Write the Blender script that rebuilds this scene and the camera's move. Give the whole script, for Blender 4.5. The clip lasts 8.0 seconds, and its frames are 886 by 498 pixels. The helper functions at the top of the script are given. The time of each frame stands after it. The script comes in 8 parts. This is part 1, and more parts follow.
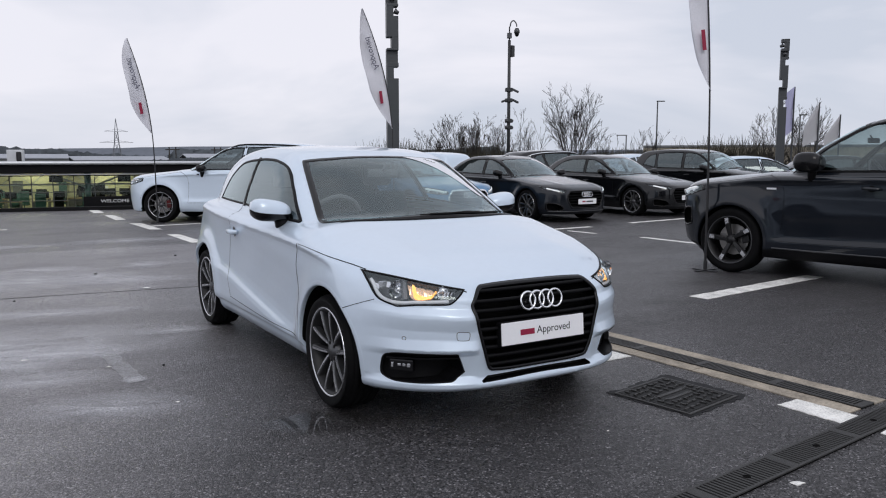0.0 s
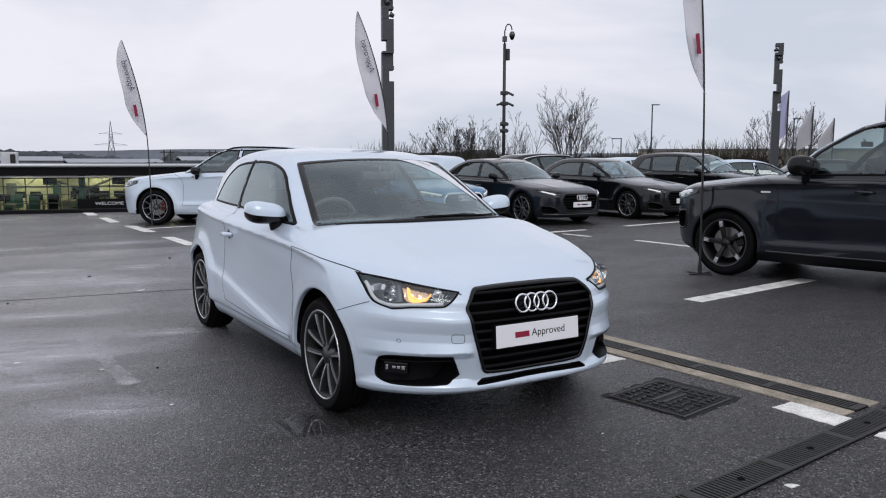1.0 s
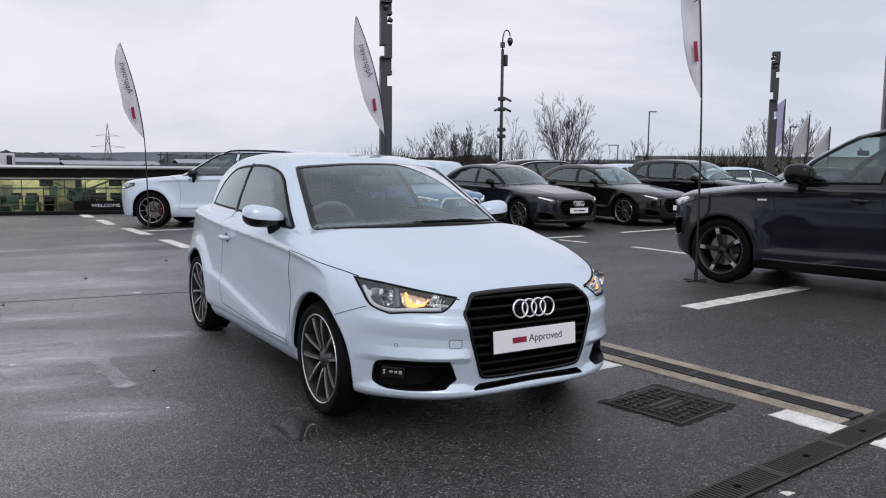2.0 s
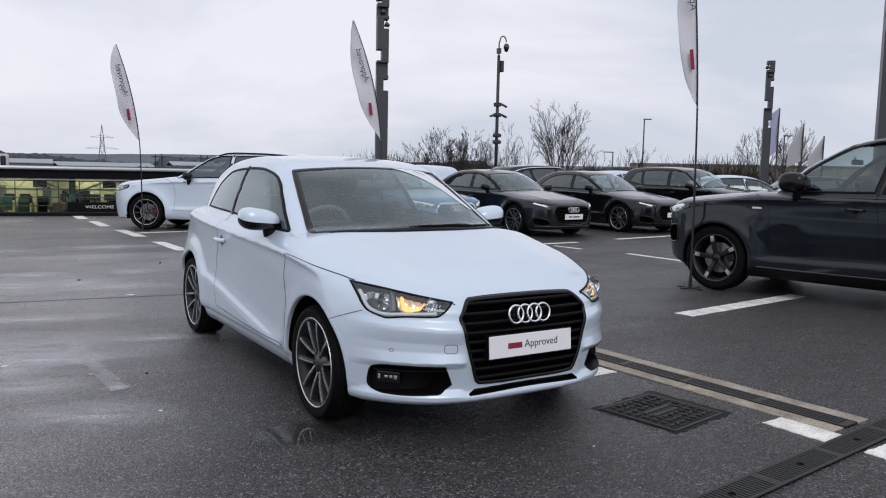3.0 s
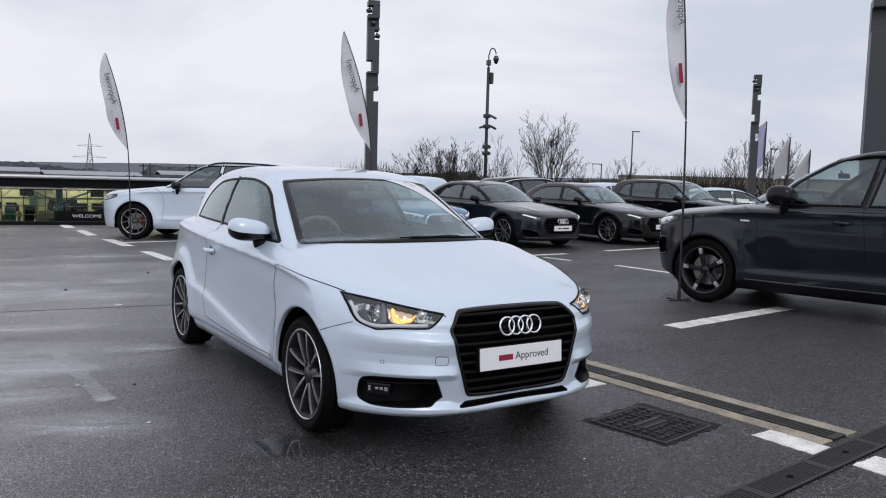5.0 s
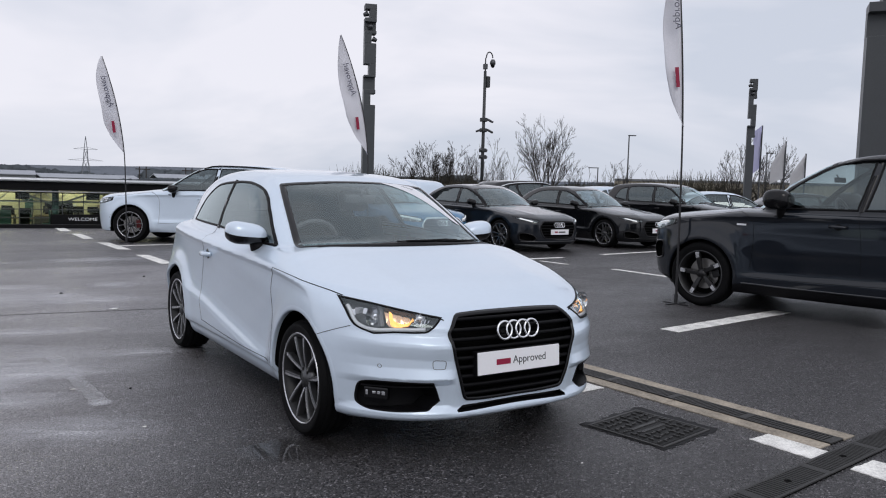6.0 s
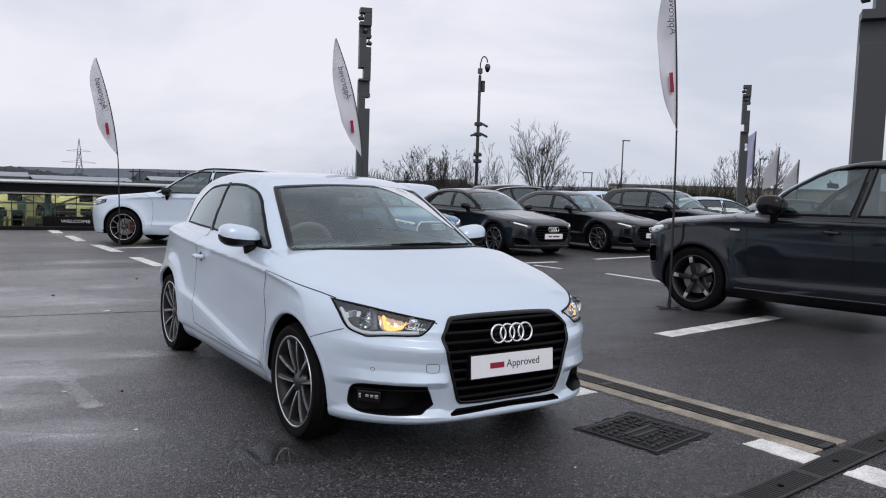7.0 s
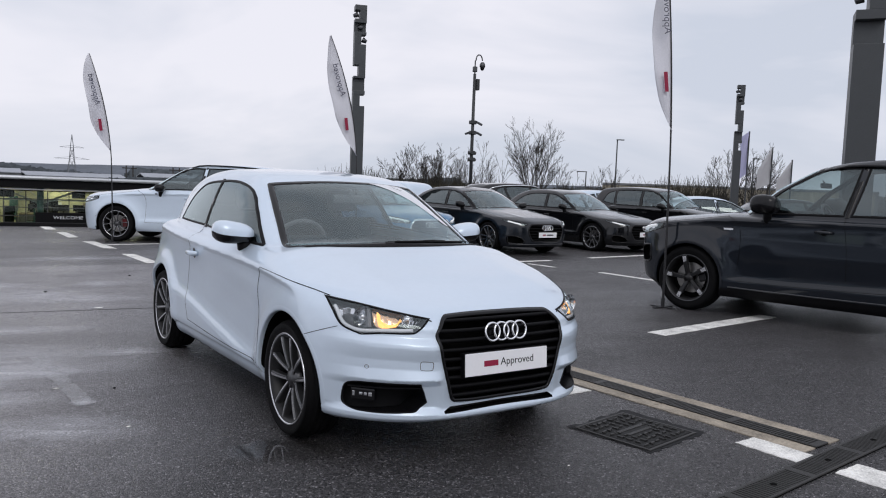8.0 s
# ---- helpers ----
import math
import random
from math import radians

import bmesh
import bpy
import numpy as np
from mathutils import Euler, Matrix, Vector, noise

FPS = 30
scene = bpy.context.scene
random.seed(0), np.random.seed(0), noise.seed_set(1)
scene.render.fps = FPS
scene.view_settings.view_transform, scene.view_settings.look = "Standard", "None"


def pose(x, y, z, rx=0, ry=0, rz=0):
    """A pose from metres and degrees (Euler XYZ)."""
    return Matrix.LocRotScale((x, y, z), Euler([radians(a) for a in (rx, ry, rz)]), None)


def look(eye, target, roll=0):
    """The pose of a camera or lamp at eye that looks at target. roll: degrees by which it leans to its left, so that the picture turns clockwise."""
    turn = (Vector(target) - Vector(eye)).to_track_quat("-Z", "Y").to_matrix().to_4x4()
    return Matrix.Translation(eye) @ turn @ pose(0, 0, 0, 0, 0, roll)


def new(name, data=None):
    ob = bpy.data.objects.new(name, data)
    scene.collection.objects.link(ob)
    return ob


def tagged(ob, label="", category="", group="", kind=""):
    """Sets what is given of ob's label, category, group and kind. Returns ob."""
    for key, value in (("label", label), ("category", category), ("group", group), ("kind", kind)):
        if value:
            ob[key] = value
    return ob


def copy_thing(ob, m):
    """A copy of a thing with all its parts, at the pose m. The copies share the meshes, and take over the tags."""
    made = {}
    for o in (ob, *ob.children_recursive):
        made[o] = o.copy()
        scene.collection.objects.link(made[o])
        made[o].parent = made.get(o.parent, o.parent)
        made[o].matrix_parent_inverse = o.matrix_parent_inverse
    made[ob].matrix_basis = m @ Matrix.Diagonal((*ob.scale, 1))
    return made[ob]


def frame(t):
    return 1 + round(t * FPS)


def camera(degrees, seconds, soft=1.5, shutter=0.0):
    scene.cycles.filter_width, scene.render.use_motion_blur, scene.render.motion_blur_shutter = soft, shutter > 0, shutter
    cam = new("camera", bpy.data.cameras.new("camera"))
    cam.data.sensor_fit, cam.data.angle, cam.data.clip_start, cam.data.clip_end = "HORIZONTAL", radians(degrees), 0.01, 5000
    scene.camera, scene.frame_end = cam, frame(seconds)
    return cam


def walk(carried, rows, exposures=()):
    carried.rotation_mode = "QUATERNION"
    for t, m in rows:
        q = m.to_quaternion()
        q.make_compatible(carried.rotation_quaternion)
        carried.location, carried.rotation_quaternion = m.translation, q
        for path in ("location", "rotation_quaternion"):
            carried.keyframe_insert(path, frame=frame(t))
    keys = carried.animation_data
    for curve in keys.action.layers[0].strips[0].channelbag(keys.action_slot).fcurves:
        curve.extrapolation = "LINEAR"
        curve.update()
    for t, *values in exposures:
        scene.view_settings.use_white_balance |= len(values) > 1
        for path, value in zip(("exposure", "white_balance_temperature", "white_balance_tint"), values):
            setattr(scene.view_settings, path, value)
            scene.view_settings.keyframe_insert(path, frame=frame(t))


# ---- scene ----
cam = camera(60.0, 8.0, 1.1)
PATH = [
    (0, (-2.39, -3.761, 1.338), (-1.36, -2.063, 1.103), 0.0),
    (0.5, (-2.392, -3.758, 1.337), (-1.356, -2.063, 1.104), 0.0),
    (1, (-2.388, -3.761, 1.335), (-1.347, -2.069, 1.108), 0.1),
    (1.5, (-2.395, -3.764, 1.338), (-1.349, -2.073, 1.117), 0.3),
    (3, (-2.405, -3.75, 1.334), (-1.341, -2.068, 1.133), 1.2),
    (3.5, (-2.415, -3.749, 1.335), (-1.342, -2.073, 1.14), 1.4),
    (4, (-2.414, -3.741, 1.339), (-1.332, -2.069, 1.151), 1.6),
    (4.5, (-2.414, -3.745, 1.338), (-1.328, -2.076, 1.159), 1.6),
    (6, (-2.415, -3.733, 1.338), (-1.318, -2.069, 1.175), 1.6),
    (6.5, (-2.413, -3.732, 1.337), (-1.309, -2.072, 1.18), 1.8),
    (7, (-2.412, -3.729, 1.334), (-1.302, -2.073, 1.182), 1.9),
    (7.5, (-2.408, -3.722, 1.328), (-1.29, -2.07, 1.177), 2.1),
    (8, (-2.411, -3.722, 1.33), (-1.287, -2.074, 1.174), 2.2),
]
walk(cam, [(t, look(eye, target, roll)) for t, eye, target, roll in PATH])

# ---------------------------------------------------------------- world and light
world = bpy.data.worlds.new("overcast_sky")
scene.world = world
world.use_nodes = True
wt = world.node_tree
wt.nodes.clear()


def wnode(kind, **kw):
    n = wt.nodes.new(kind)
    for k, v in kw.items():
        n.inputs[k].default_value = v
    return n


SUN_ELEV, SUN_TURN = radians(38), radians(200)
sky = wt.nodes.new("ShaderNodeTexSky")
sky.sky_type, sky.sun_disc = "NISHITA", False
sky.sun_elevation, sky.sun_rotation = SUN_ELEV, SUN_TURN
sky_bg = wnode("ShaderNodeBackground", Strength=0.09)
wt.links.new(sky.outputs[0], sky_bg.inputs["Color"])
coord = wt.nodes.new("ShaderNodeTexCoord")
stretch = wt.nodes.new("ShaderNodeMapping")
stretch.inputs["Scale"].default_value = (1.0, 1.0, 3.6)
wt.links.new(coord.outputs["Generated"], stretch.inputs["Vector"])
broad = wnode("ShaderNodeTexNoise", Scale=1.7, Detail=5.0, Roughness=0.52, Distortion=0.5)
wt.links.new(stretch.outputs[0], broad.inputs["Vector"])
ramp = wt.nodes.new("ShaderNodeValToRGB")
ramp.color_ramp.elements[0].position, ramp.color_ramp.elements[0].color = 0.38, (0.585, 0.625, 0.725, 1)
ramp.color_ramp.elements[1].position, ramp.color_ramp.elements[1].color = 0.60, (0.82, 0.815, 0.89, 1)
wt.links.new(broad.outputs["Fac"], ramp.inputs["Fac"])
cloud_bg = wnode("ShaderNodeBackground", Strength=1.06)
wt.links.new(ramp.outputs[0], cloud_bg.inputs["Color"])
cover = wt.nodes.new("ShaderNodeMixShader")
cover.inputs[0].default_value = 0.96
wt.links.new(sky_bg.outputs[0], cover.inputs[1])
wt.links.new(cloud_bg.outputs[0], cover.inputs[2])
world_out = wt.nodes.new("ShaderNodeOutputWorld")
wt.links.new(cover.outputs[0], world_out.inputs["Surface"])

sun = new("sun", bpy.data.lights.new("sun", "SUN"))
sun.data.energy, sun.data.angle, sun.data.color = 0.6, radians(25), (1.0, 0.97, 0.93)
sun.matrix_world = look((0, 0, 30), (-20 * math.sin(SUN_TURN), -20 * math.cos(SUN_TURN), 30 - 20 * math.tan(SUN_ELEV)))
scene.view_settings.exposure = 0.0


# ---------------------------------------------------------------- materials
def surf(name, col, rough=0.5, metal=0.0, var=0.0, scale=6.0, bump=0.0, bscale=120.0, coat=0.0, rvar=0.0, spec=0.5, each=0.0):
    """A node material: base colour with broad and fine variation, roughness variation and fine relief."""
    m = bpy.data.materials.new(name)
    m.use_nodes = True
    t = m.node_tree
    b = t.nodes["Principled BSDF"]
    b.inputs["Base Color"].default_value = (*col, 1)
    b.inputs["Roughness"].default_value = rough
    b.inputs["Metallic"].default_value = metal
    b.inputs["Coat Weight"].default_value = coat
    b.inputs["Coat Roughness"].default_value = 0.05
    b.inputs["Specular IOR Level"].default_value = spec
    tc = t.nodes.new("ShaderNodeTexCoord")
    if var or rvar:
        n1 = t.nodes.new("ShaderNodeTexNoise")
        n1.inputs["Scale"].default_value, n1.inputs["Detail"].default_value = scale, 6
        n2 = t.nodes.new("ShaderNodeTexNoise")
        n2.inputs["Scale"].default_value, n2.inputs["Detail"].default_value = scale * 14, 3
        add = t.nodes.new("ShaderNodeMath")
        add.operation = "ADD"
        for n in (n1, n2):
            t.links.new(tc.outputs["Object"], n.inputs["Vector"])
        t.links.new(n1.outputs["Fac"], add.inputs[0])
        t.links.new(n2.outputs["Fac"], add.inputs[1])
        if var:
            mr = t.nodes.new("ShaderNodeMapRange")
            mr.inputs["From Min"].default_value, mr.inputs["From Max"].default_value = 0.7, 1.3
            mr.inputs["To Min"].default_value, mr.inputs["To Max"].default_value = 1 - var, 1 + var
            t.links.new(add.outputs[0], mr.inputs["Value"])
            mul = t.nodes.new("ShaderNodeMix")
            mul.data_type, mul.blend_type = "RGBA", "MULTIPLY"
            mul.inputs["Factor"].default_value = 1.0
            mul.inputs["A"].default_value = (*col, 1)
            last = mr.outputs[0]
            if each:
                oi = t.nodes.new("ShaderNodeObjectInfo")
                mr2 = t.nodes.new("ShaderNodeMapRange")
                mr2.inputs["To Min"].default_value, mr2.inputs["To Max"].default_value = 1 - each, 1 + each
                t.links.new(oi.outputs["Random"], mr2.inputs["Value"])
                m2 = t.nodes.new("ShaderNodeMath")
                m2.operation = "MULTIPLY"
                t.links.new(last, m2.inputs[0])
                t.links.new(mr2.outputs[0], m2.inputs[1])
                last = m2.outputs[0]
            t.links.new(last, mul.inputs["B"])
            t.links.new(mul.outputs["Result"], b.inputs["Base Color"])
        if rvar:
            mr = t.nodes.new("ShaderNodeMapRange")
            mr.inputs["From Min"].default_value, mr.inputs["From Max"].default_value = 0.7, 1.3
            mr.inputs["To Min"].default_value, mr.inputs["To Max"].default_value = max(rough - rvar, 0.02), min(rough + rvar, 1)
            t.links.new(add.outputs[0], mr.inputs["Value"])
            t.links.new(mr.outputs[0], b.inputs["Roughness"])
    if bump:
        n3 = t.nodes.new("ShaderNodeTexNoise")
        n3.inputs["Scale"].default_value, n3.inputs["Detail"].default_value = bscale, 4
        t.links.new(tc.outputs["Object"], n3.inputs["Vector"])
        bp = t.nodes.new("ShaderNodeBump")
        bp.inputs["Strength"].default_value, bp.inputs["Distance"].default_value = bump, 0.01
        t.links.new(n3.outputs["Fac"], bp.inputs["Height"])
        t.links.new(bp.outputs[0], b.inputs["Normal"])
    return m


def glow(name, col, strength, base=(0.5, 0.5, 0.5)):
    m = surf(name, base, 0.3)
    b = m.node_tree.nodes["Principled BSDF"]
    b.inputs["Emission Color"].default_value = (*col, 1)
    b.inputs["Emission Strength"].default_value = strength
    return m


def glass(name, tint=(1, 1, 1), rough=0.0, base=0.08):
    """A thin pane: clear or tinted straight through, with the gloss of glass."""
    m = bpy.data.materials.new(name)
    m.use_nodes = True
    t = m.node_tree
    t.nodes.clear()
    out = t.nodes.new("ShaderNodeOutputMaterial")
    see = t.nodes.new("ShaderNodeBsdfTransparent")
    see.inputs["Color"].default_value = (*tint, 1)
    shine = t.nodes.new("ShaderNodeBsdfGlossy")
    shine.inputs["Roughness"].default_value = rough
    shine.inputs["Color"].default_value = (0.86, 0.98, 1.0, 1)
    lw = t.nodes.new("ShaderNodeLayerWeight")
    lw.inputs["Blend"].default_value = 0.5
    pw = t.nodes.new("ShaderNodeMath")
    pw.operation = "POWER"
    pw.inputs[1].default_value = 4.0
    t.links.new(lw.outputs["Facing"], pw.inputs[0])
    fr = t.nodes.new("ShaderNodeMapRange")
    fr.inputs["To Min"].default_value, fr.inputs["To Max"].default_value = base, 1.0
    t.links.new(pw.outputs[0], fr.inputs["Value"])
    mix = t.nodes.new("ShaderNodeMixShader")
    t.links.new(fr.outputs[0], mix.inputs[0])
    t.links.new(see.outputs[0], mix.inputs[1])
    t.links.new(shine.outputs[0], mix.inputs[2])
    t.links.new(mix.outputs[0], out.inputs["Surface"])
    return m


PAINT_WHITE = surf("white_pearl_paint", (0.665, 0.765, 0.875), 0.38, metal=0.3, var=0.015, scale=2.0, coat=1.0, spec=0.3)
PAINT_GREY = surf("dark_grey_metallic_paint", (0.008, 0.0105, 0.0155), 0.35, metal=0.0, var=0.04, scale=3, coat=1.0, spec=0.08)
PAINT_BLACK = surf("black_metallic_paint", (0.005, 0.0055, 0.007), 0.3, metal=0.0, var=0.04, scale=3, coat=1.0, spec=0.05)
PAINT_BLUE = surf("blue_metallic_paint", (0.05, 0.19, 0.36), 0.3, metal=0.3, var=0.04, scale=3, coat=1.0)
BLACK_GLOSS = surf("gloss_black_plastic", (0.004, 0.004, 0.005), 0.22, rvar=0.05, scale=8, spec=0.35)
BLACK_TRIM = surf("satin_black_plastic", (0.005, 0.005, 0.006), 0.5, var=0.15, scale=10, bump=0.1, bscale=600, spec=0.14)
GAP = surf("panel_gap_shadow_rubber", (0.006, 0.006, 0.006), 0.8, var=0.1, spec=0.1)
RUBBER = surf("tyre_rubber", (0.0045, 0.0045, 0.005), 0.7, var=0.25, scale=9, bump=0.15, bscale=300, spec=0.12)
LINER = surf("wheel_arch_felt", (0.004, 0.004, 0.004), 0.95, var=0.2, scale=12, spec=0.05)
INTERIOR = surf("interior_dark_cloth", (0.010, 0.011, 0.012), 0.9, var=0.15, scale=14, bump=0.2, bscale=500, spec=0.15)
INTERIOR_LIGHT = surf("interior_grey_trim", (0.10, 0.10, 0.105), 0.7, var=0.08, scale=9)
CHROME = surf("chrome", (0.86, 0.87, 0.89), 0.09, metal=1.0, rvar=0.03, scale=12)
ALLOY = surf("grey_alloy", (0.10, 0.102, 0.107), 0.38, metal=0.8, var=0.08, scale=12)
ALLOY_CUT = surf("polished_alloy", (0.62, 0.63, 0.65), 0.24, metal=0.95, var=0.06, scale=20)
BARREL = surf("dark_wheel_barrel", (0.012, 0.012, 0.013), 0.5, metal=0.3, var=0.15, scale=9)
ALLOY_DARK = surf("black_alloy", (0.02, 0.02, 0.021), 0.3, metal=0.4, var=0.1, scale=12)
DISC_STEEL = surf("brake_disc_steel", (0.30, 0.29, 0.28), 0.4, metal=0.9, var=0.15, scale=18)
CALIPER_RED = surf("red_brake_caliper", (0.13, 0.008, 0.010), 0.4, var=0.1)
GLASS_SCREEN = glass("windscreen_glass", (0.80, 0.90, 0.90), base=0.12)
GLASS_SIDE = glass("side_glass", (0.70, 0.79, 0.77), base=0.12)
GLASS_MID = glass("dusky_side_glass", (0.50, 0.56, 0.56), base=0.10)
GLASS_DARK = glass("privacy_glass", (0.34, 0.37, 0.38), base=0.13)
GLASS_LAMP = glass("lamp_cover", (0.95, 0.96, 0.97))
GLASS_PANE = glass("window_pane", (0.86, 0.90, 0.84), base=0.03)
LAMP_BOWL = surf("lamp_reflector", (0.75, 0.76, 0.78), 0.16, metal=1.0, rvar=0.05, scale=20)
LAMP_DARK = surf("lamp_housing", (0.16, 0.16, 0.17), 0.3, metal=0.5, var=0.1)
AMBER = glow("amber_indicator", (1.0, 0.52, 0.13), 1.1, (0.9, 0.45, 0.08))
# chrome reflector with the indicator's amber glow mixed into its colour
AMBER_BOWL = surf("amber_lit_reflector", (0.85, 0.56, 0.36), 0.2, metal=1.0, rvar=0.05, scale=20)
WHITE_LED = glow("white_running_light", (0.9, 0.95, 1.0), 0.3, (0.8, 0.8, 0.8))
LAMP_GUIDE = surf("frosted_light_guide", (0.70, 0.71, 0.73), 0.25, var=0.05)
RED_LENS = surf("red_lamp_lens", (0.35, 0.01, 0.012), 0.15, var=0.1, coat=1.0)
PLATE_WHITE = surf("white_plate", (0.90, 0.90, 0.92), 0.3, var=0.02, scale=5)
INK = surf("black_print", (0.015, 0.015, 0.017), 0.5)
INK_RED = surf("crimson_print", (0.30, 0.008, 0.045), 0.5)
STICKER = surf("white_sticker", (0.80, 0.81, 0.84), 0.4, var=0.02)


# ---------------------------------------------------------------- mesh helpers
def link_mesh(name, me, material, parent, label=""):
    ob = new(name, me)
    if material is not None and not me.materials:
        me.materials.append(material)
    if parent is not None:
        ob.parent = parent
    if label:
        ob["label"] = label
    return ob


def part(name, bm, material, parent, label="", smooth=False):
    """Links a bmesh as one mesh object under a thing or a part."""
    me = bpy.data.meshes.new(name)
    bmesh.ops.recalc_face_normals(bm, faces=bm.faces[:])
    bm.to_mesh(me)
    bm.free()
    if smooth:
        me.polygons.foreach_set("use_smooth", [True] * len(me.polygons))
    return link_mesh(name, me, material, parent, label)


def mesh_part(name, verts, faces, material, parent, label="", normals=None):
    me = bpy.data.meshes.new(name)
    me.from_pydata(verts.tolist() if hasattr(verts, "tolist") else verts, [], faces.tolist() if hasattr(faces, "tolist") else faces)
    me.polygons.foreach_set("use_smooth", [True] * len(me.polygons))
    if normals is not None:
        me.normals_split_custom_set_from_vertices(normals.tolist())
    return link_mesh(name, me, material, parent, label)


def empty(name, m, label, category, group="", kind=""):
    ob = new(name)
    ob.empty_display_size = 0.2
    ob.matrix_world = m
    return tagged(ob, label, category, group, kind)


def bm_box(bm, lo, hi, bevel=0.0, m=None):
    r = bmesh.ops.create_cube(bm, size=1.0)
    vs = r["verts"]
    c = [(a + b) / 2 for a, b in zip(lo, hi)]
    bmesh.ops.scale(bm, vec=[b - a for a, b in zip(lo, hi)], verts=vs)
    bmesh.ops.translate(bm, vec=c, verts=vs)
    if bevel:
        es = list({e for v in vs for e in v.link_edges})
        r2 = bmesh.ops.bevel(bm, geom=es, offset=bevel, segments=2, affect="EDGES", profile=0.6)
        vs = list({v for f in r2["faces"] for v in f.verts} | {v for v in vs if v.is_valid})
    if m is not None:
        bmesh.ops.transform(bm, matrix=m, verts=vs)
    return vs


def bm_tube(bm, pts, radii, seg=8, cap=True):
    """A round tube along points, with a radius at each."""
    rings = []
    n = len(pts)
    pts = [Vector(p) for p in pts]
    side = None
    for i, p in enumerate(pts):
        d = (pts[min(i + 1, n - 1)] - pts[max(i - 1, 0)]).normalized()
        if side is None:
            side = d.orthogonal().normalized()
        side = (side - d * side.dot(d)).normalized()
        up = d.cross(side)
        r = radii[i] if hasattr(radii, "__len__") else radii
        rings.append([bm.verts.new(p + r * (math.cos(a) * side + math.sin(a) * up)) for a in [2 * math.pi * k / seg for k in range(seg)]])
    for a, b in zip(rings, rings[1:]):
        for k in range(seg):
            bm.faces.new((a[k], a[(k + 1) % seg], b[(k + 1) % seg], b[k]))
    if cap:
        bm.faces.new(rings[0][::-1])
        bm.faces.new(rings[-1])
    return rings


def bm_lathe(bm, prof, seg=48, axis="X", m=None):
    """Turns a profile of (radius, along) round an axis."""
    rings = []
    for r, h in prof:
        ring = []
        for k in range(seg):
            a = 2 * math.pi * k / seg
            c, s = r * math.cos(a), r * math.sin(a)
            p = Vector((h, c, s)) if axis == "X" else Vector((c, s, h)) if axis == "Z" else Vector((c, h, s))
            ring.append(bm.verts.new(m @ p if m is not None else p))
        rings.append(ring)
    for a, b in zip(rings, rings[1:]):
        for k in range(seg):
            bm.faces.new((a[k], a[(k + 1) % seg], b[(k + 1) % seg], b[k]))
    return rings


def bm_prism(bm, poly, depth, to3d):
    """A plate with outline poly (u, v); to3d(u, v, w) places its front (w = 0) and back (w = depth)."""
    a = [bm.verts.new(to3d(u, v, 0.0)) for u, v in poly]
    b = [bm.verts.new(to3d(u, v, depth)) for u, v in poly]
    bm.faces.new(a)
    bm.faces.new(b[::-1])
    n = len(poly)
    for k in range(n):
        bm.faces.new((a[k], b[k], b[(k + 1) % n], a[(k + 1) % n]))


def lettering(name, text, height, m, material, parent, depth=0.002, label="", align="CENTER", squash=1.0):
    """Raised letters with the built-in font, lying in the x-y plane of m."""
    cu = bpy.data.curves.new(name, "FONT")
    cu.body, cu.size, cu.extrude, cu.align_x = text, height, depth, align
    tmp = bpy.data.objects.new(name + "_tmp", cu)
    scene.collection.objects.link(tmp)
    me = bpy.data.meshes.new_from_object(tmp.evaluated_get(bpy.context.evaluated_depsgraph_get()))
    bpy.data.objects.remove(tmp)
    me.transform(m @ Matrix.Diagonal((squash, 1, 1, 1)))
    me.materials.clear()
    return link_mesh(name, me, material, parent, label)


def spline(*pts):
    """A smooth curve through (at, value) pairs, as a function of arrays; it keeps between its neighbours."""
    xs = np.array([p[0] for p in pts], float)
    ys = np.array([p[1] for p in pts], float)
    h = np.diff(xs)
    d = np.diff(ys) / h
    s = np.zeros(len(xs))
    s[0], s[-1] = d[0], d[-1]
    for i in range(1, len(xs) - 1):
        if d[i - 1] * d[i] > 0:
            w1, w2 = 2 * h[i] + h[i - 1], h[i] + 2 * h[i - 1]
            s[i] = (w1 + w2) / (w1 / d[i - 1] + w2 / d[i])
    t = np.linspace(xs[0], xs[-1], 1200)
    i = np.clip(np.searchsorted(xs, t, "right") - 1, 0, len(h) - 1)
    u = (t - xs[i]) / h[i]
    v = (ys[i] * (1 + 2 * u) * (1 - u) ** 2 + h[i] * s[i] * u * (1 - u) ** 2
         + ys[i + 1] * u * u * (3 - 2 * u) + h[i] * s[i + 1] * u * u * (u - 1))
    return lambda q: np.interp(q, t, v)


def smax(a, b, k):
    """The larger of two, rounded where they meet."""
    h = np.clip(0.5 + 0.5 * (a - b) / k, 0, 1)
    return a * h + b * (1 - h) + k * h * (1 - h)


def smin(a, b, k):
    return -smax(-a, -b, k)


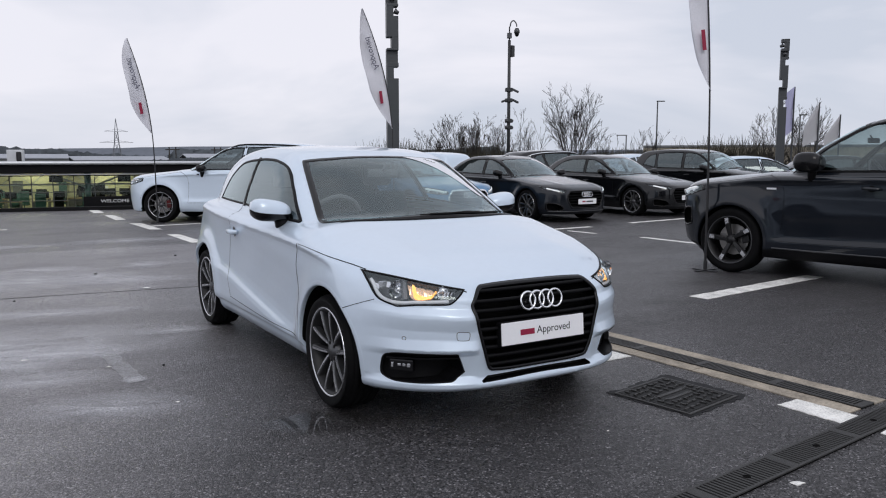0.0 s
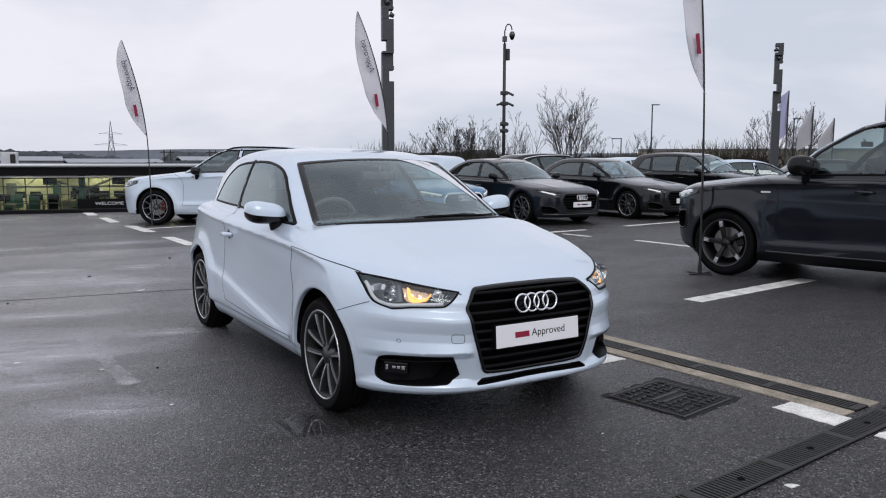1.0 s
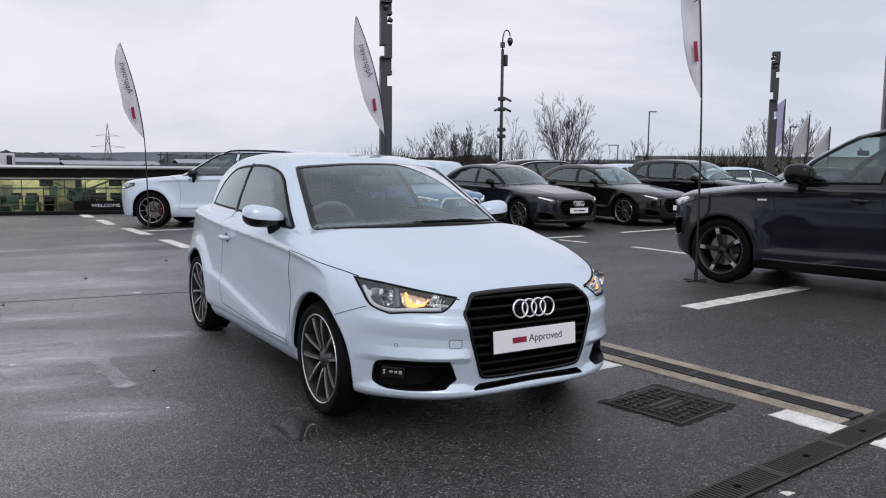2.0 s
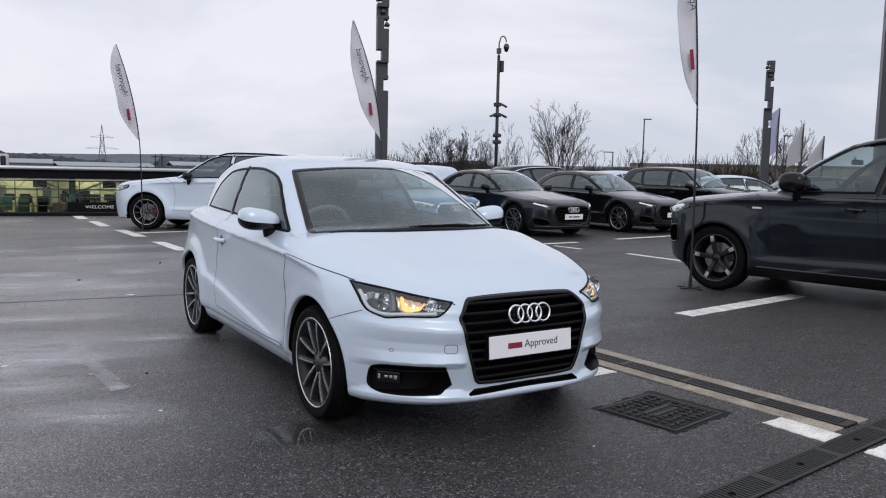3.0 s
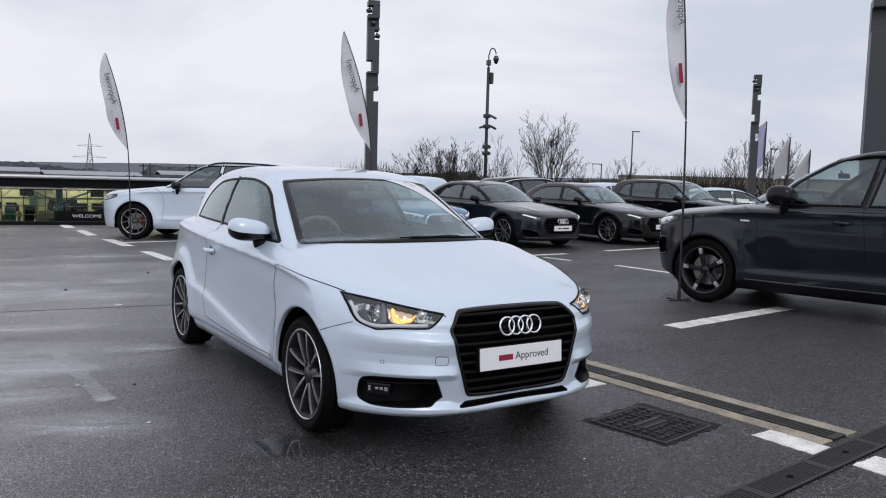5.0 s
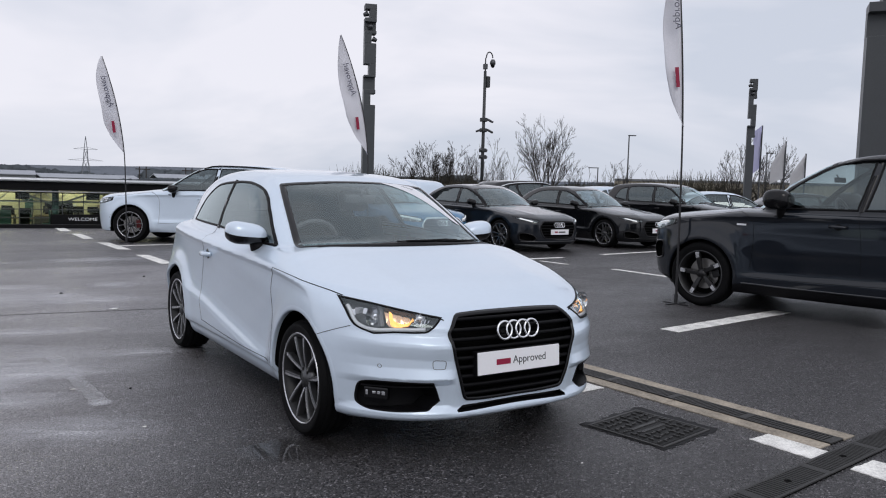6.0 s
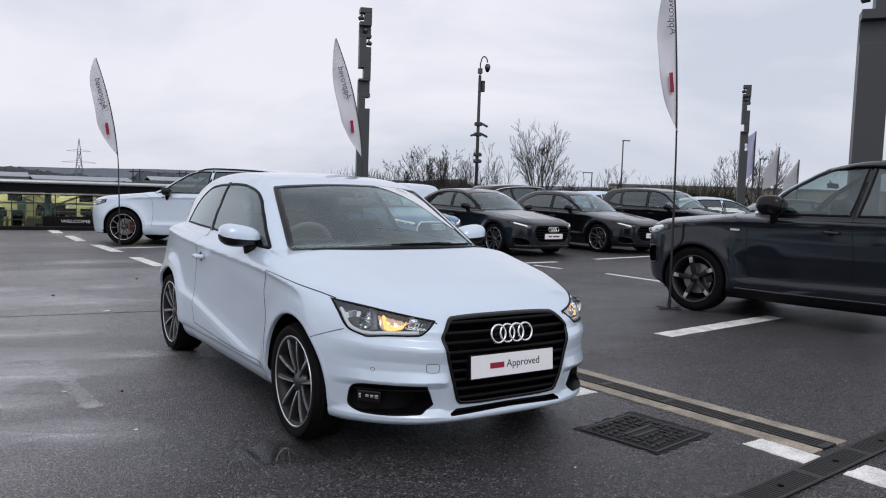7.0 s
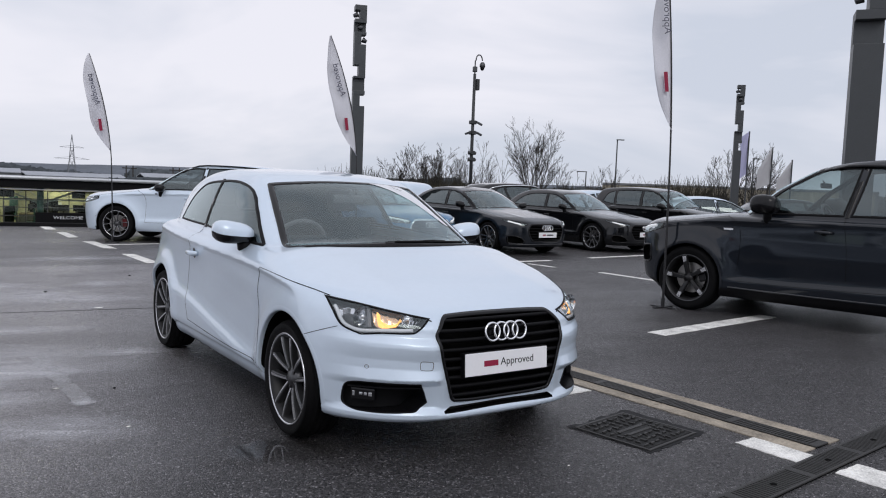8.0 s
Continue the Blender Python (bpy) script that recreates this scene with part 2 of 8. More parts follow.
def skin(f, lo, hi, cell):
    """The surface f = 0 of a body symmetric about x = 0, as points, quads and normals."""
    nx, ny, nz = [int(math.ceil((b - a) / cell)) + 1 for a, b in zip((0, lo[1], lo[2]), hi)]
    xs, ys, zs = [a + cell * np.arange(n) for a, n in zip((0, lo[1], lo[2]), (nx, ny, nz))]
    half = np.empty((nx, ny, nz), np.float32)
    for i in range(nx):
        y, z = np.meshgrid(ys, zs, indexing="ij")
        half[i] = f(np.full_like(y, xs[i]), y, z)
    v = np.concatenate([half[:0:-1], half], 0)
    x0 = -xs[-1]
    inside = v < 0
    n = v.shape
    cells = np.zeros((n[0] - 1, n[1] - 1, n[2] - 1), np.int8)
    corners = [(i, j, k) for i in (0, 1) for j in (0, 1) for k in (0, 1)]
    sub = lambda arr, i, j, k: arr[i:n[0] - 1 + i, j:n[1] - 1 + j, k:n[2] - 1 + k]
    for c in corners:
        cells += sub(inside, *c)
    act = (cells > 0) & (cells < 8)
    idx = -np.ones(act.shape, np.int64)
    idx[act] = np.arange(act.sum())
    ijk = np.argwhere(act)
    acc = np.zeros((len(ijk), 3))
    cnt = np.zeros(len(ijk))
    val = {c: v[ijk[:, 0] + c[0], ijk[:, 1] + c[1], ijk[:, 2] + c[2]] for c in corners}
    for a in corners:
        for ax in range(3):
            if a[ax] == 0:
                b = tuple(1 if q == ax else a[q] for q in range(3))
                va, vb = val[a], val[b]
                cross = (va < 0) != (vb < 0)
                t = np.where(cross, va / np.where(cross, va - vb, 1), 0)
                for q in range(3):
                    acc[:, q] += np.where(cross, a[q] + (t if q == ax else 0), 0)
                cnt += cross
    pts = np.array([x0, lo[1], lo[2]]) + cell * (ijk + acc / cnt[:, None])
    quads = []
    for ax in range(3):
        o = [q for q in range(3) if q != ax]
        sl = [slice(1, n[q] - 1) for q in range(3)]
        s0, s1 = list(sl), list(sl)
        s0[ax], s1[ax] = slice(0, n[ax] - 1), slice(1, n[ax])
        a, b = inside[tuple(s0)], inside[tuple(s1)]
        e = np.argwhere(a != b)
        flip = a[a != b]
        base = e.copy()
        for q in o:
            base[:, q] += 1
        ring = []
        for du, dv in ((-1, -1), (0, -1), (0, 0), (-1, 0)):
            c = base.copy()
            c[:, o[0]] += du
            c[:, o[1]] += dv
            ring.append(idx[c[:, 0], c[:, 1], c[:, 2]])
        ring = np.stack(ring, 1)
        if ax == 1:
            flip = ~flip
        ring[~flip] = ring[~flip][:, ::-1]
        quads.append(ring)
    quads = np.concatenate(quads)
    for _ in range(3):
        g = gradient(f, pts)
        step = f(np.abs(pts[:, 0]), pts[:, 1], pts[:, 2]) / np.maximum((g * g).sum(1), 0.05)
        move = np.clip(step[:, None] * g, -0.5 * cell, 0.5 * cell)
        pts = pts - move
    g = gradient(f, pts)
    e1, e2 = pts[quads[:, 2]] - pts[quads[:, 0]], pts[quads[:, 3]] - pts[quads[:, 1]]
    wrong = (np.cross(e1, e2) * g[quads].sum(1)).sum(1) < 0
    quads[wrong] = quads[wrong][:, ::-1]
    return pts, quads, g / np.maximum(np.linalg.norm(g, axis=1), 1e-6)[:, None]


def gradient(f, p, e=0.002):
    g = np.empty_like(p)
    for q in range(3):
        d = np.zeros(3)
        d[q] = e
        a, b = p + d, p - d
        g[:, q] = (f(np.abs(a[:, 0]), a[:, 1], a[:, 2]) - f(np.abs(b[:, 0]), b[:, 1], b[:, 2])) / (2 * e)
    return g


def smooth_loop(pts, n=12, closed=True):
    """A rounded outline through control points (Catmull-Rom); a point given twice stays sharp."""
    out = []
    m = len(pts)
    rng = range(m if closed else m - 1)
    for i in rng:
        p0, p1, p2, p3 = [np.array(pts[(i + k) % m if closed else min(max(i + k, 0), m - 1)], float) for k in (-1, 0, 1, 2)]
        if np.allclose(p1, p2):
            continue
        for k in range(n):
            t = k / n
            d0, d1, d2 = np.linalg.norm(p1 - p0), np.linalg.norm(p2 - p1), np.linalg.norm(p3 - p2)
            m1 = (p2 - p0) * d1 / (d0 + d1) if d0 > 1e-6 else p2 - p1
            m2 = (p3 - p1) * d1 / (d2 + d1) if d2 > 1e-6 else p2 - p1
            h = [(1 + 2 * t) * (1 - t) ** 2, t * (1 - t) ** 2, t * t * (3 - 2 * t), t * t * (t - 1)]
            out.append(h[0] * p1 + h[1] * m1 + h[2] * p2 + h[3] * m2)
    if not closed:
        out.append(np.array(pts[-1], float))
    return np.array(out)


AXES = {  # a view onto a body: where (u, v) lies, and the way of the rays
    "right": (lambda u, v: np.stack([np.full_like(u, -1.4), u, v], 1), np.array([1.0, 0, 0])),
    "left": (lambda u, v: np.stack([np.full_like(u, 1.4), u, v], 1), np.array([-1.0, 0, 0])),
    "front": (lambda u, v: np.stack([u, np.full_like(u, -1.6), v], 1), np.array([0, 1.0, 0])),
    "top": (lambda u, v: np.stack([u, v, np.full_like(u, 2.2)], 1), np.array([0, 0, -1.0])),
}


def onto(f, view, uv, lift=0.0):
    """Points of the body under the outline points uv of a view, lifted off it; and the normals there."""
    place, way = AXES[view]
    p = place(uv[:, 0].astype(float), uv[:, 1].astype(float))
    dist = np.zeros(len(p))
    fa = lambda q: f(np.abs(q[:, 0]), q[:, 1], q[:, 2])
    done = np.zeros(len(p), bool)
    for _ in range(46):
        done |= fa(p + dist[:, None] * way) < 0
        dist = np.where(done, dist, dist + 0.04)
        if done.all():
            break
    lo, hi = dist - 0.04, dist.copy()
    for _ in range(17):
        mid = (lo + hi) / 2
        neg = fa(p + mid[:, None] * way) < 0
        hi, lo = np.where(neg, mid, hi), np.where(neg, lo, mid)
    q = p + hi[:, None] * way
    g = gradient(f, q)
    nrm = g / np.maximum(np.linalg.norm(g, axis=1), 1e-6)[:, None]
    return q + lift * nrm, nrm


def offset_loop(uv, d):
    """A closed outline moved inwards by d (either winding)."""
    nxt, prv = np.roll(uv, -1, 0), np.roll(uv, 1, 0)
    t = nxt - prv
    t /= np.maximum(np.linalg.norm(t, axis=1), 1e-9)[:, None]
    nrm = np.stack([-t[:, 1], t[:, 0]], 1)
    area = 0.5 * np.sum(uv[:, 0] * nxt[:, 1] - nxt[:, 0] * uv[:, 1])
    return uv + nrm * (d if area > 0 else -d)


def in_loop(uv, loop):
    """Which points lie in a closed outline."""
    x, y = uv[:, 0], uv[:, 1]
    ins = np.zeros(len(uv), bool)
    a, b = loop, np.roll(loop, -1, 0)
    for (x1, y1), (x2, y2) in zip(a, b):
        if y1 != y2:
            ins ^= ((y1 > y) != (y2 > y)) & (x < (x2 - x1) * (y - y1) / (y2 - y1) + x1)
    return ins


def fill(uv, step):
    """Triangles that fill an outline, with a net of points inside."""
    from_lo, to_hi = uv.min(0), uv.max(0)
    gx, gy = np.meshgrid(np.arange(from_lo[0], to_hi[0], step), np.arange(from_lo[1], to_hi[1], step))
    net = np.stack([gx.ravel(), gy.ravel()], 1)
    inner = offset_loop(uv, step * 0.4)
    net = net[in_loop(net, inner)]
    allp = [Vector(p) for p in np.concatenate([uv, net])]
    n = len(uv)
    from mathutils.geometry import delaunay_2d_cdt
    vs, _, fs, *_ = delaunay_2d_cdt(allp, [(k, (k + 1) % n) for k in range(n)], [], 1, 1e-6)
    return np.array([(v.x, v.y) for v in vs]), [tuple(f_) for f_ in fs]


def panel(name, f, view, uv, material, parent, lift=0.003, step=0.05, label="", back=0.0):
    """A plate that follows the body under an outline."""
    pts2, fs = fill(uv, step)
    if view == "right":
        fs = [t[::-1] for t in fs]
    p, nrm = onto(f, view, pts2, lift)
    if back:
        k = len(p)
        n = len(uv)
        rim, rn = onto(f, view, uv, lift)
        p2 = np.concatenate([p, rim, rim - back * rn])
        nn = np.concatenate([nrm, rn, rn])
        fs = fs + [(k + i, k + (i + 1) % n, k + n + (i + 1) % n, k + n + i) for i in range(n)]
        return mesh_part(name, p2, fs, material, parent, label)
    return mesh_part(name, p, fs, material, parent, label, nrm)


def band(name, f, view, a, b, material, parent, lift=0.004, closed=True, label="", edge=0.003):
    """A strip between two outlines that follows the body, standing a little proud with turned-down edges."""
    n = len(a)
    rows = []
    for w, up in ((0.0, -edge), (0.02, lift), (0.5, lift), (0.98, lift), (1.0, -edge)):
        rows.append(onto(f, view, a * (1 - w) + b * w, up)[0])
    p = np.concatenate(rows)
    fs = []
    for r in range(4):
        for i in range(n if closed else n - 1):
            j = (i + 1) % n
            fs.append((r * n + i, r * n + j, (r + 1) * n + j, (r + 1) * n + i))
    return mesh_part(name, p, fs, material, parent, label)


def seam(name, f, view, pts, width, material, parent, lift=0.0015, n=10, label=""):
    """A thin line along an open curve on the body, such as the gap between two panels."""
    c = smooth_loop(pts, n, closed=False)
    t = np.gradient(c, axis=0)
    t /= np.maximum(np.linalg.norm(t, axis=1), 1e-9)[:, None]
    nrm = np.stack([-t[:, 1], t[:, 0]], 1) * width / 2
    return band(name, f, view, c - nrm, c + nrm, material, parent, lift, False, label, edge=0.001)


# ---------------------------------------------------------------- car bodies as solids
def car_shape(P):
    """The solid of a car: y runs back from the front axle, z up from the ground, x is the distance from the middle.
    Negative inside. Returns the closed solid and the solid with its wheel arches cut."""
    hubs, R, zh = (0.0, P["base"]), P["arch"], P["hub"]

    def solid(x, y, z):
        zt = P["crease"](y)
        q = z - zt
        # the hollows of the flank fade out towards the wheel arches, which stand at full width
        hollow = np.ones_like(z)
        for yh, full in zip(hubs, P.get("arch_full", (0.85, 0.85))):
            u = np.clip((np.hypot(y - yh, z - zh) - R) / P["arch_reach"], 0, 1)
            hollow = hollow * (1 - full * (1 - u * u * (3 - 2 * u)) * np.clip((z - zh) / 0.12 + 1, 0, 1))
        wide = P["wide"](y) - P["above"](np.maximum(q, 0)) - hollow * (P["below"](np.maximum(-q, 0)) + P["low"](z - P["swoosh"](y)))
        if "tuck" in P:
            wide = wide - P["tuck"](z)
        if "hip" in P:
            wide = wide - P["hip"](y) * np.clip(1 + q / 0.34, 0, 1.5)
        for yh, fl in zip(hubs, (P["flare"], P.get("flare_rear", P["flare"]))):
            r = np.hypot(y - yh, z - zh)
            wide = wide + fl * np.exp(-((r - R - 0.03) / 0.07) ** 2)
        side = x - wide
        top = z - (P["hood"](y) - P["crown"](y) * (x / P["ref"]) ** P["crown_n"] + P["ridge"] * np.exp(-((x - 0.47) / 0.09) ** 2) * np.clip((0.2 - y) * 2, 0, 1))
        bow = P["bow"] * (x / P["ref"]) ** P["bow_n"]
        front = (P["nose"](z) + bow - y) * 0.9
        if "relief" in P:
            front = front + P["relief"](x, y, z)
        back = (y - P["tail"](z) + P["bow_rear"] * (x / P["ref"]) ** 4) * 0.8
        low = smax(smax(side, top, P["k_top"]), smax(front, back, 0.01), P["k_front"])
        low = smax(low, P["floor"] - z, 0.03)
        ye = y - P["screen_bow"] * x * x * np.clip((P["roof_front"] + 0.3 - y) / 0.3, 0, 1) + P["rear_bow"] * x * x * np.clip((y - P["roof_back"]) / 0.3, 0, 1)
        up = np.maximum(z - P["belt"], -0.03)
        gside = x - (P["cabin"](y) - P["lean"] * up - P["lean2"] * up * up)
        gtop = (z - P["roof"](ye) + P["roof_crown"] * x * x) * 0.75
        cabin = smax(smax(gside, gtop, P["k_roof"]), P["belt"] - 0.14 - z, 0.02)
        cabin = np.maximum(cabin, np.maximum(P["cabin_from"] - y, y - P["cabin_to"]))
        return smin(low, cabin, P["k_join"])

    def cut(x, y, z):
        f = solid(x, y, z)
        for yh in hubs:
            hole = np.maximum(np.hypot(y - yh, z - zh) - R, P["well"] - x)
            f = np.maximum(f, -hole)
        return f

    return solid, cut


BUMPER_PROFILE = ((0.15, -0.010), (0.205, 0.002), (0.235, 0.015), (0.255, 0.015), (0.288, -0.008), (0.392, -0.009), (0.408, 0.007), (0.421, 0.017), (0.470, 0.002), (0.51, 0.0), (0.568, 0.011), (0.586, 0.011), (0.618, -0.005), (0.64, -0.004), (0.66, 0.0))


def hatch_relief(x, y, z):
    """Lip, ledges and flat facets of the small hatchback's front bumper."""
    zz, off = zip(*BUMPER_PROFILE)
    tilt = 0.016 * np.clip((x - 0.40) / 0.35, 0, 1)
    face = np.interp(z - tilt * np.clip((z - 0.43) / 0.12, 0, 1), zz, off)
    w = np.clip((x - 0.355) / 0.05, 0, 1) * np.clip((0.815 - x) / 0.10, 0, 1)
    w = w + (np.maximum(w, np.clip((0.84 - x) / 0.06, 0, 1)) - w) * np.clip((0.290 - z) / 0.045, 0, 1)
    return -face * w


HATCH = dict(
    base=2.469, arch_reach=0.17, arch=0.356, hub=0.312, flare=0.008, flare_rear=0.005, ref=0.86, well=0.50, floor=0.17,
    wide=spline((-0.9, 0.80), (-0.5, 0.835), (-0.2, 0.852), (0.2, 0.860), (0.8, 0.862), (1.6, 0.868), (2.35, 0.878), (2.7, 0.872), (3.0, 0.835), (3.2, 0.77)),
    crease=spline((-0.9, 0.72), (-0.4, 0.765), (0.0, 0.815), (0.4, 0.852), (1.2, 0.885), (2.0, 0.915), (2.7, 0.945), (3.2, 0.95)),
    above=spline((0, 0), (0.02, 0.006), (0.06, 0.036), (0.11, 0.085), (0.2, 0.19), (0.4, 0.5)),
    below=spline((0, 0), (0.011, 0.0045), (0.028, 0.0110), (0.055, 0.0130), (0.12, 0.0130), (0.4, 0.0130), (0.8, 0.0130)),
    swoosh=spline((-0.9, 0.25), (0.4, 0.26), (0.9, 0.325), (1.4, 0.40), (1.9, 0.475), (2.3, 0.51), (3.2, 0.52)),
    low=spline((-0.40, -0.008), (-0.1, -0.008), (0, -0.008), (0.02, -0.005), (0.07, 0.010), (0.10, 0.016), (0.14, 0.0185), (0.24, 0.0175), (0.36, 0.011), (0.5, 0.0), (0.9, 0.0)),
    tuck=spline((0.10, 0.14), (0.17, 0.085), (0.235, 0.045), (0.275, 0.034), (0.290, 0.010), (0.305, 0.004), (0.34, 0.0), (2.0, 0.0)), arch_full=(0.85, 0.55),
    hood=spline((-0.9, 0.62), (-0.72, 0.715), (-0.6, 0.760), (-0.4, 0.825), (-0.1, 0.893), (0.15, 0.950), (0.32, 0.985), (0.6, 0.99), (1.6, 1.0), (3.3, 1.02)),
    crown=spline((-0.9, 0.03), (-0.3, 0.075), (0.3, 0.07), (1.0, 0.06), (3.0, 0.06)), crown_n=4.0, ridge=0.006,
    nose=spline((0.12, -0.45), (0.195, -0.66), (0.215, -0.745), (0.235, -0.765), (0.30, -0.768), (0.42, -0.782), (0.54, -0.782), (0.64, -0.762), (0.72, -0.715), (0.80, -0.60), (0.9, -0.40)),
    hip=spline((-0.9, 0), (1.3, 0), (1.6, 0.003), (2.0, 0.017), (2.4, 0.040), (2.7, 0.068), (3.0, 0.10), (3.2, 0.115)),
    bow=0.52, bow_n=3.9, relief=hatch_relief,
    tail=spline((0.15, 3.02), (0.3, 3.15), (0.6, 3.18), (0.75, 3.16), (0.95, 3.06), (1.1, 2.96)), bow_rear=0.42,
    k_top=0.05, k_front=0.06, k_roof=0.075, k_join=0.02, cabin_from=0.0, cabin_to=3.16,
    belt=0.95, lean=0.36, lean2=0.35, screen_bow=0.38, rear_bow=0.25, roof_front=1.0, roof_back=2.6, roof_crown=0.10,
    cabin=spline((0.0, 0.70), (0.45, 0.764), (1.0, 0.788), (1.8, 0.777), (2.4, 0.735), (2.9, 0.635), (3.3, 0.50)),
    roof=spline((-0.2, 0.80), (0.10, 0.905), (0.28, 0.985), (0.60, 1.155), (0.92, 1.318), (1.02, 1.352), (1.2, 1.396), (1.55, 1.430), (1.9, 1.436), (2.3, 1.417), (2.7, 1.362), (2.95, 1.315), (3.02, 1.26), (3.12, 1.05), (3.2, 0.85)),
)


# ---------------------------------------------------------------- parts that all cars have
MIRROR_X = Matrix.Diagonal((-1, 1, 1, 1))


WHEELS = {}


def wheel(parent, x, y, z, R, rim, width, style, side, turn=0.0, steer=0.0):
    """A road wheel: tyre, rim, disc and spokes; side -1 looks to -x."""
    at = pose(x, y, z, 0, 0, steer) @ (Matrix.Identity(4) if side > 0 else pose(0, 0, 0, 0, 0, 180)) @ pose(0, 0, 0, turn)
    key = (R, rim, width, style)
    if key in WHEELS:
        w = copy_thing(WHEELS[key], at)
        w.parent = parent
        return w
    w = new("wheel")
    WHEELS[key] = w
    w.empty_display_size = 0.1
    w.parent = parent
    w.matrix_local = pose(x, y, z, 0, 0, steer) @ (Matrix.Identity(4) if side > 0 else pose(0, 0, 0, 0, 0, 180)) @ pose(0, 0, 0, turn)
    h = width / 2
    b = bmesh.new()
    prof = [(rim - 0.012, -h * 0.86), (rim + 0.006, -h * 0.92), (rim + (R - rim) * 0.55, -h), (R - 0.022, -h * 0.93), (R - 0.006, -h * 0.80)]
    for g in (-0.52, -0.18, 0.18, 0.52):
        prof += [(R - 0.001, h * (g - 0.13)), (R, h * (g + 0.10)), (R - 0.007, h * (g + 0.115)), (R - 0.007, h * (g + 0.155))]
    prof += [(R - 0.006, h * 0.80), (R - 0.022, h * 0.93), (rim + (R - rim) * 0.72, h * 0.99), (rim + (R - rim) * 0.70, h * 1.005), (rim + (R - rim) * 0.45, h * 1.0), (rim + 0.006, h * 0.92), (rim - 0.012, h * 0.86)]
    bm_lathe(b, prof, 64)
    part("tyre", b, RUBBER, w, smooth=True)
    b = bmesh.new()
    bm_lathe(b, [(rim - 0.03, -h * 0.85), (rim - 0.035, h * 0.3), (rim - 0.022, h * 0.80), (rim - 0.012, h * 0.90), (rim + 0.004, h * 0.95), (rim + 0.004, h * 0.86)], 64)
    dark = style in ("blade", "dark")
    part("rim", b, BARREL, w, smooth=True)
    b = bmesh.new()
    bm_lathe(b, [(rim - 0.007, h * 0.87), (rim - 0.005, h * 0.93), (rim + 0.002, h * 0.965), (rim + 0.0055, h * 0.95), (rim + 0.0055, h * 0.86)], 64)
    part("rim_lip", b, ALLOY_DARK if style == "dark" else ALLOY if style == "blade" else ALLOY_CUT, w, "polished rim edge", smooth=True)
    b = bmesh.new()
    bm_lathe(b, [(rim - 0.033, -0.01), (0.02, -0.012), (0.0, -0.012)], 48)
    part("barrel_back", b, LINER, w, smooth=True)
    b = bmesh.new()
    bm_lathe(b, [(0.06, 0.012), (rim * 0.66, 0.012), (rim * 0.66, -0.004), (0.06, -0.004)], 48)
    part("brake_disc", b, DISC_STEEL, w, smooth=False)
    b = bmesh.new()
    bm_box(b, (0.0, rim * 0.38, -0.08), (0.035, rim * 0.72, 0.08), 0.012)
    part("brake_caliper", b, CALIPER_RED if style == "multi" else ALLOY_DARK, w)
    # spokes
    n = 5
    face = h * 0.90
    for k in range(n):
        for sgn in ((-1, 1) if style in ("twin", "multi", "dark") else (0,)):
            a0 = 2 * math.pi * k / n
            mrot = Matrix.Rotation(a0, 4, "X")
            if style == "blade":
                inner, outer, off0, off1 = 0.030, 0.050, 0.0, 0.03
            elif style == "multi":
                inner, outer, off0, off1 = 0.012, 0.014, 0.018, 0.085
            else:
                inner, outer, off0, off1 = 0.019, 0.029, 0.022, 0.058
            r0, r1 = 0.045, rim - 0.008
            steps = 6
            b = bmesh.new()
            rows = []
            for i in range(steps + 1):
                t = i / steps
                r = r0 + (r1 - r0) * t
                c = (off0 + (off1 - off0) * t ** (1.5 if style == "multi" else 1.0)) * (sgn if sgn else 1)
                hw = (inner + (outer - inner) * t) / 2 * (1.0 if sgn else 1.3)
                f0 = face - 0.026 * (1 - t) ** 2 - 0.003 * t
                rows.append([(f0 - 0.035, c - hw * 1.15, r), (f0 - 0.004, c - hw, r), (f0, c - hw * 0.72, r), (f0, c + hw * 0.72, r), (f0 - 0.004, c + hw, r), (f0 - 0.035, c + hw * 1.15, r)])
            vs = [[b.verts.new(mrot @ Vector(p)) for p in row] for row in rows]
            for p, q in zip(vs, vs[1:]):
                for j in range(5):
                    b.faces.new((p[j], p[j + 1], q[j + 1], q[j]))
            me_mat = ALLOY_DARK if style in ("blade", "dark") else ALLOY
            sp = part("spoke", b, me_mat, w)
            if style in ("twin", "multi", "blade"):
                b = bmesh.new()
                lo_i = 0 if style != "blade" else 4
                fr = []
                for i in range(lo_i, steps + 1):
                    p2, p3 = Vector(rows[i][2]), Vector(rows[i][3])
                    if style == "multi":
                        p2, p3 = p2.lerp(p3, 0.25), p2.lerp(p3, 0.75)
                    if style == "twin":
                        p2, p3 = (p2, p2.lerp(p3, 0.62)) if sgn < 0 else (p2.lerp(p3, 0.38), p3)
                    fr.append([b.verts.new(mrot @ (p + Vector((dx, 0, 0)))) for p, dx in ((p2, -0.002), (p2, 0.0015), (p3, 0.0015), (p3, -0.002))])
                for p, q in zip(fr, fr[1:]):
                    for j in range(3):
                        b.faces.new((p[j], p[j + 1], q[j + 1], q[j]))
                part("spoke_face", b, ALLOY_CUT, sp, "machined bright spoke face")
    b = bmesh.new()
    bm_lathe(b, [(0.062, face - 0.06), (0.058, face - 0.028), (0.036, face - 0.022), (0.034, face - 0.018), (0.0, face - 0.016)], 32)
    part("hub_cap", b, ALLOY_DARK if dark else ALLOY, w, smooth=True)
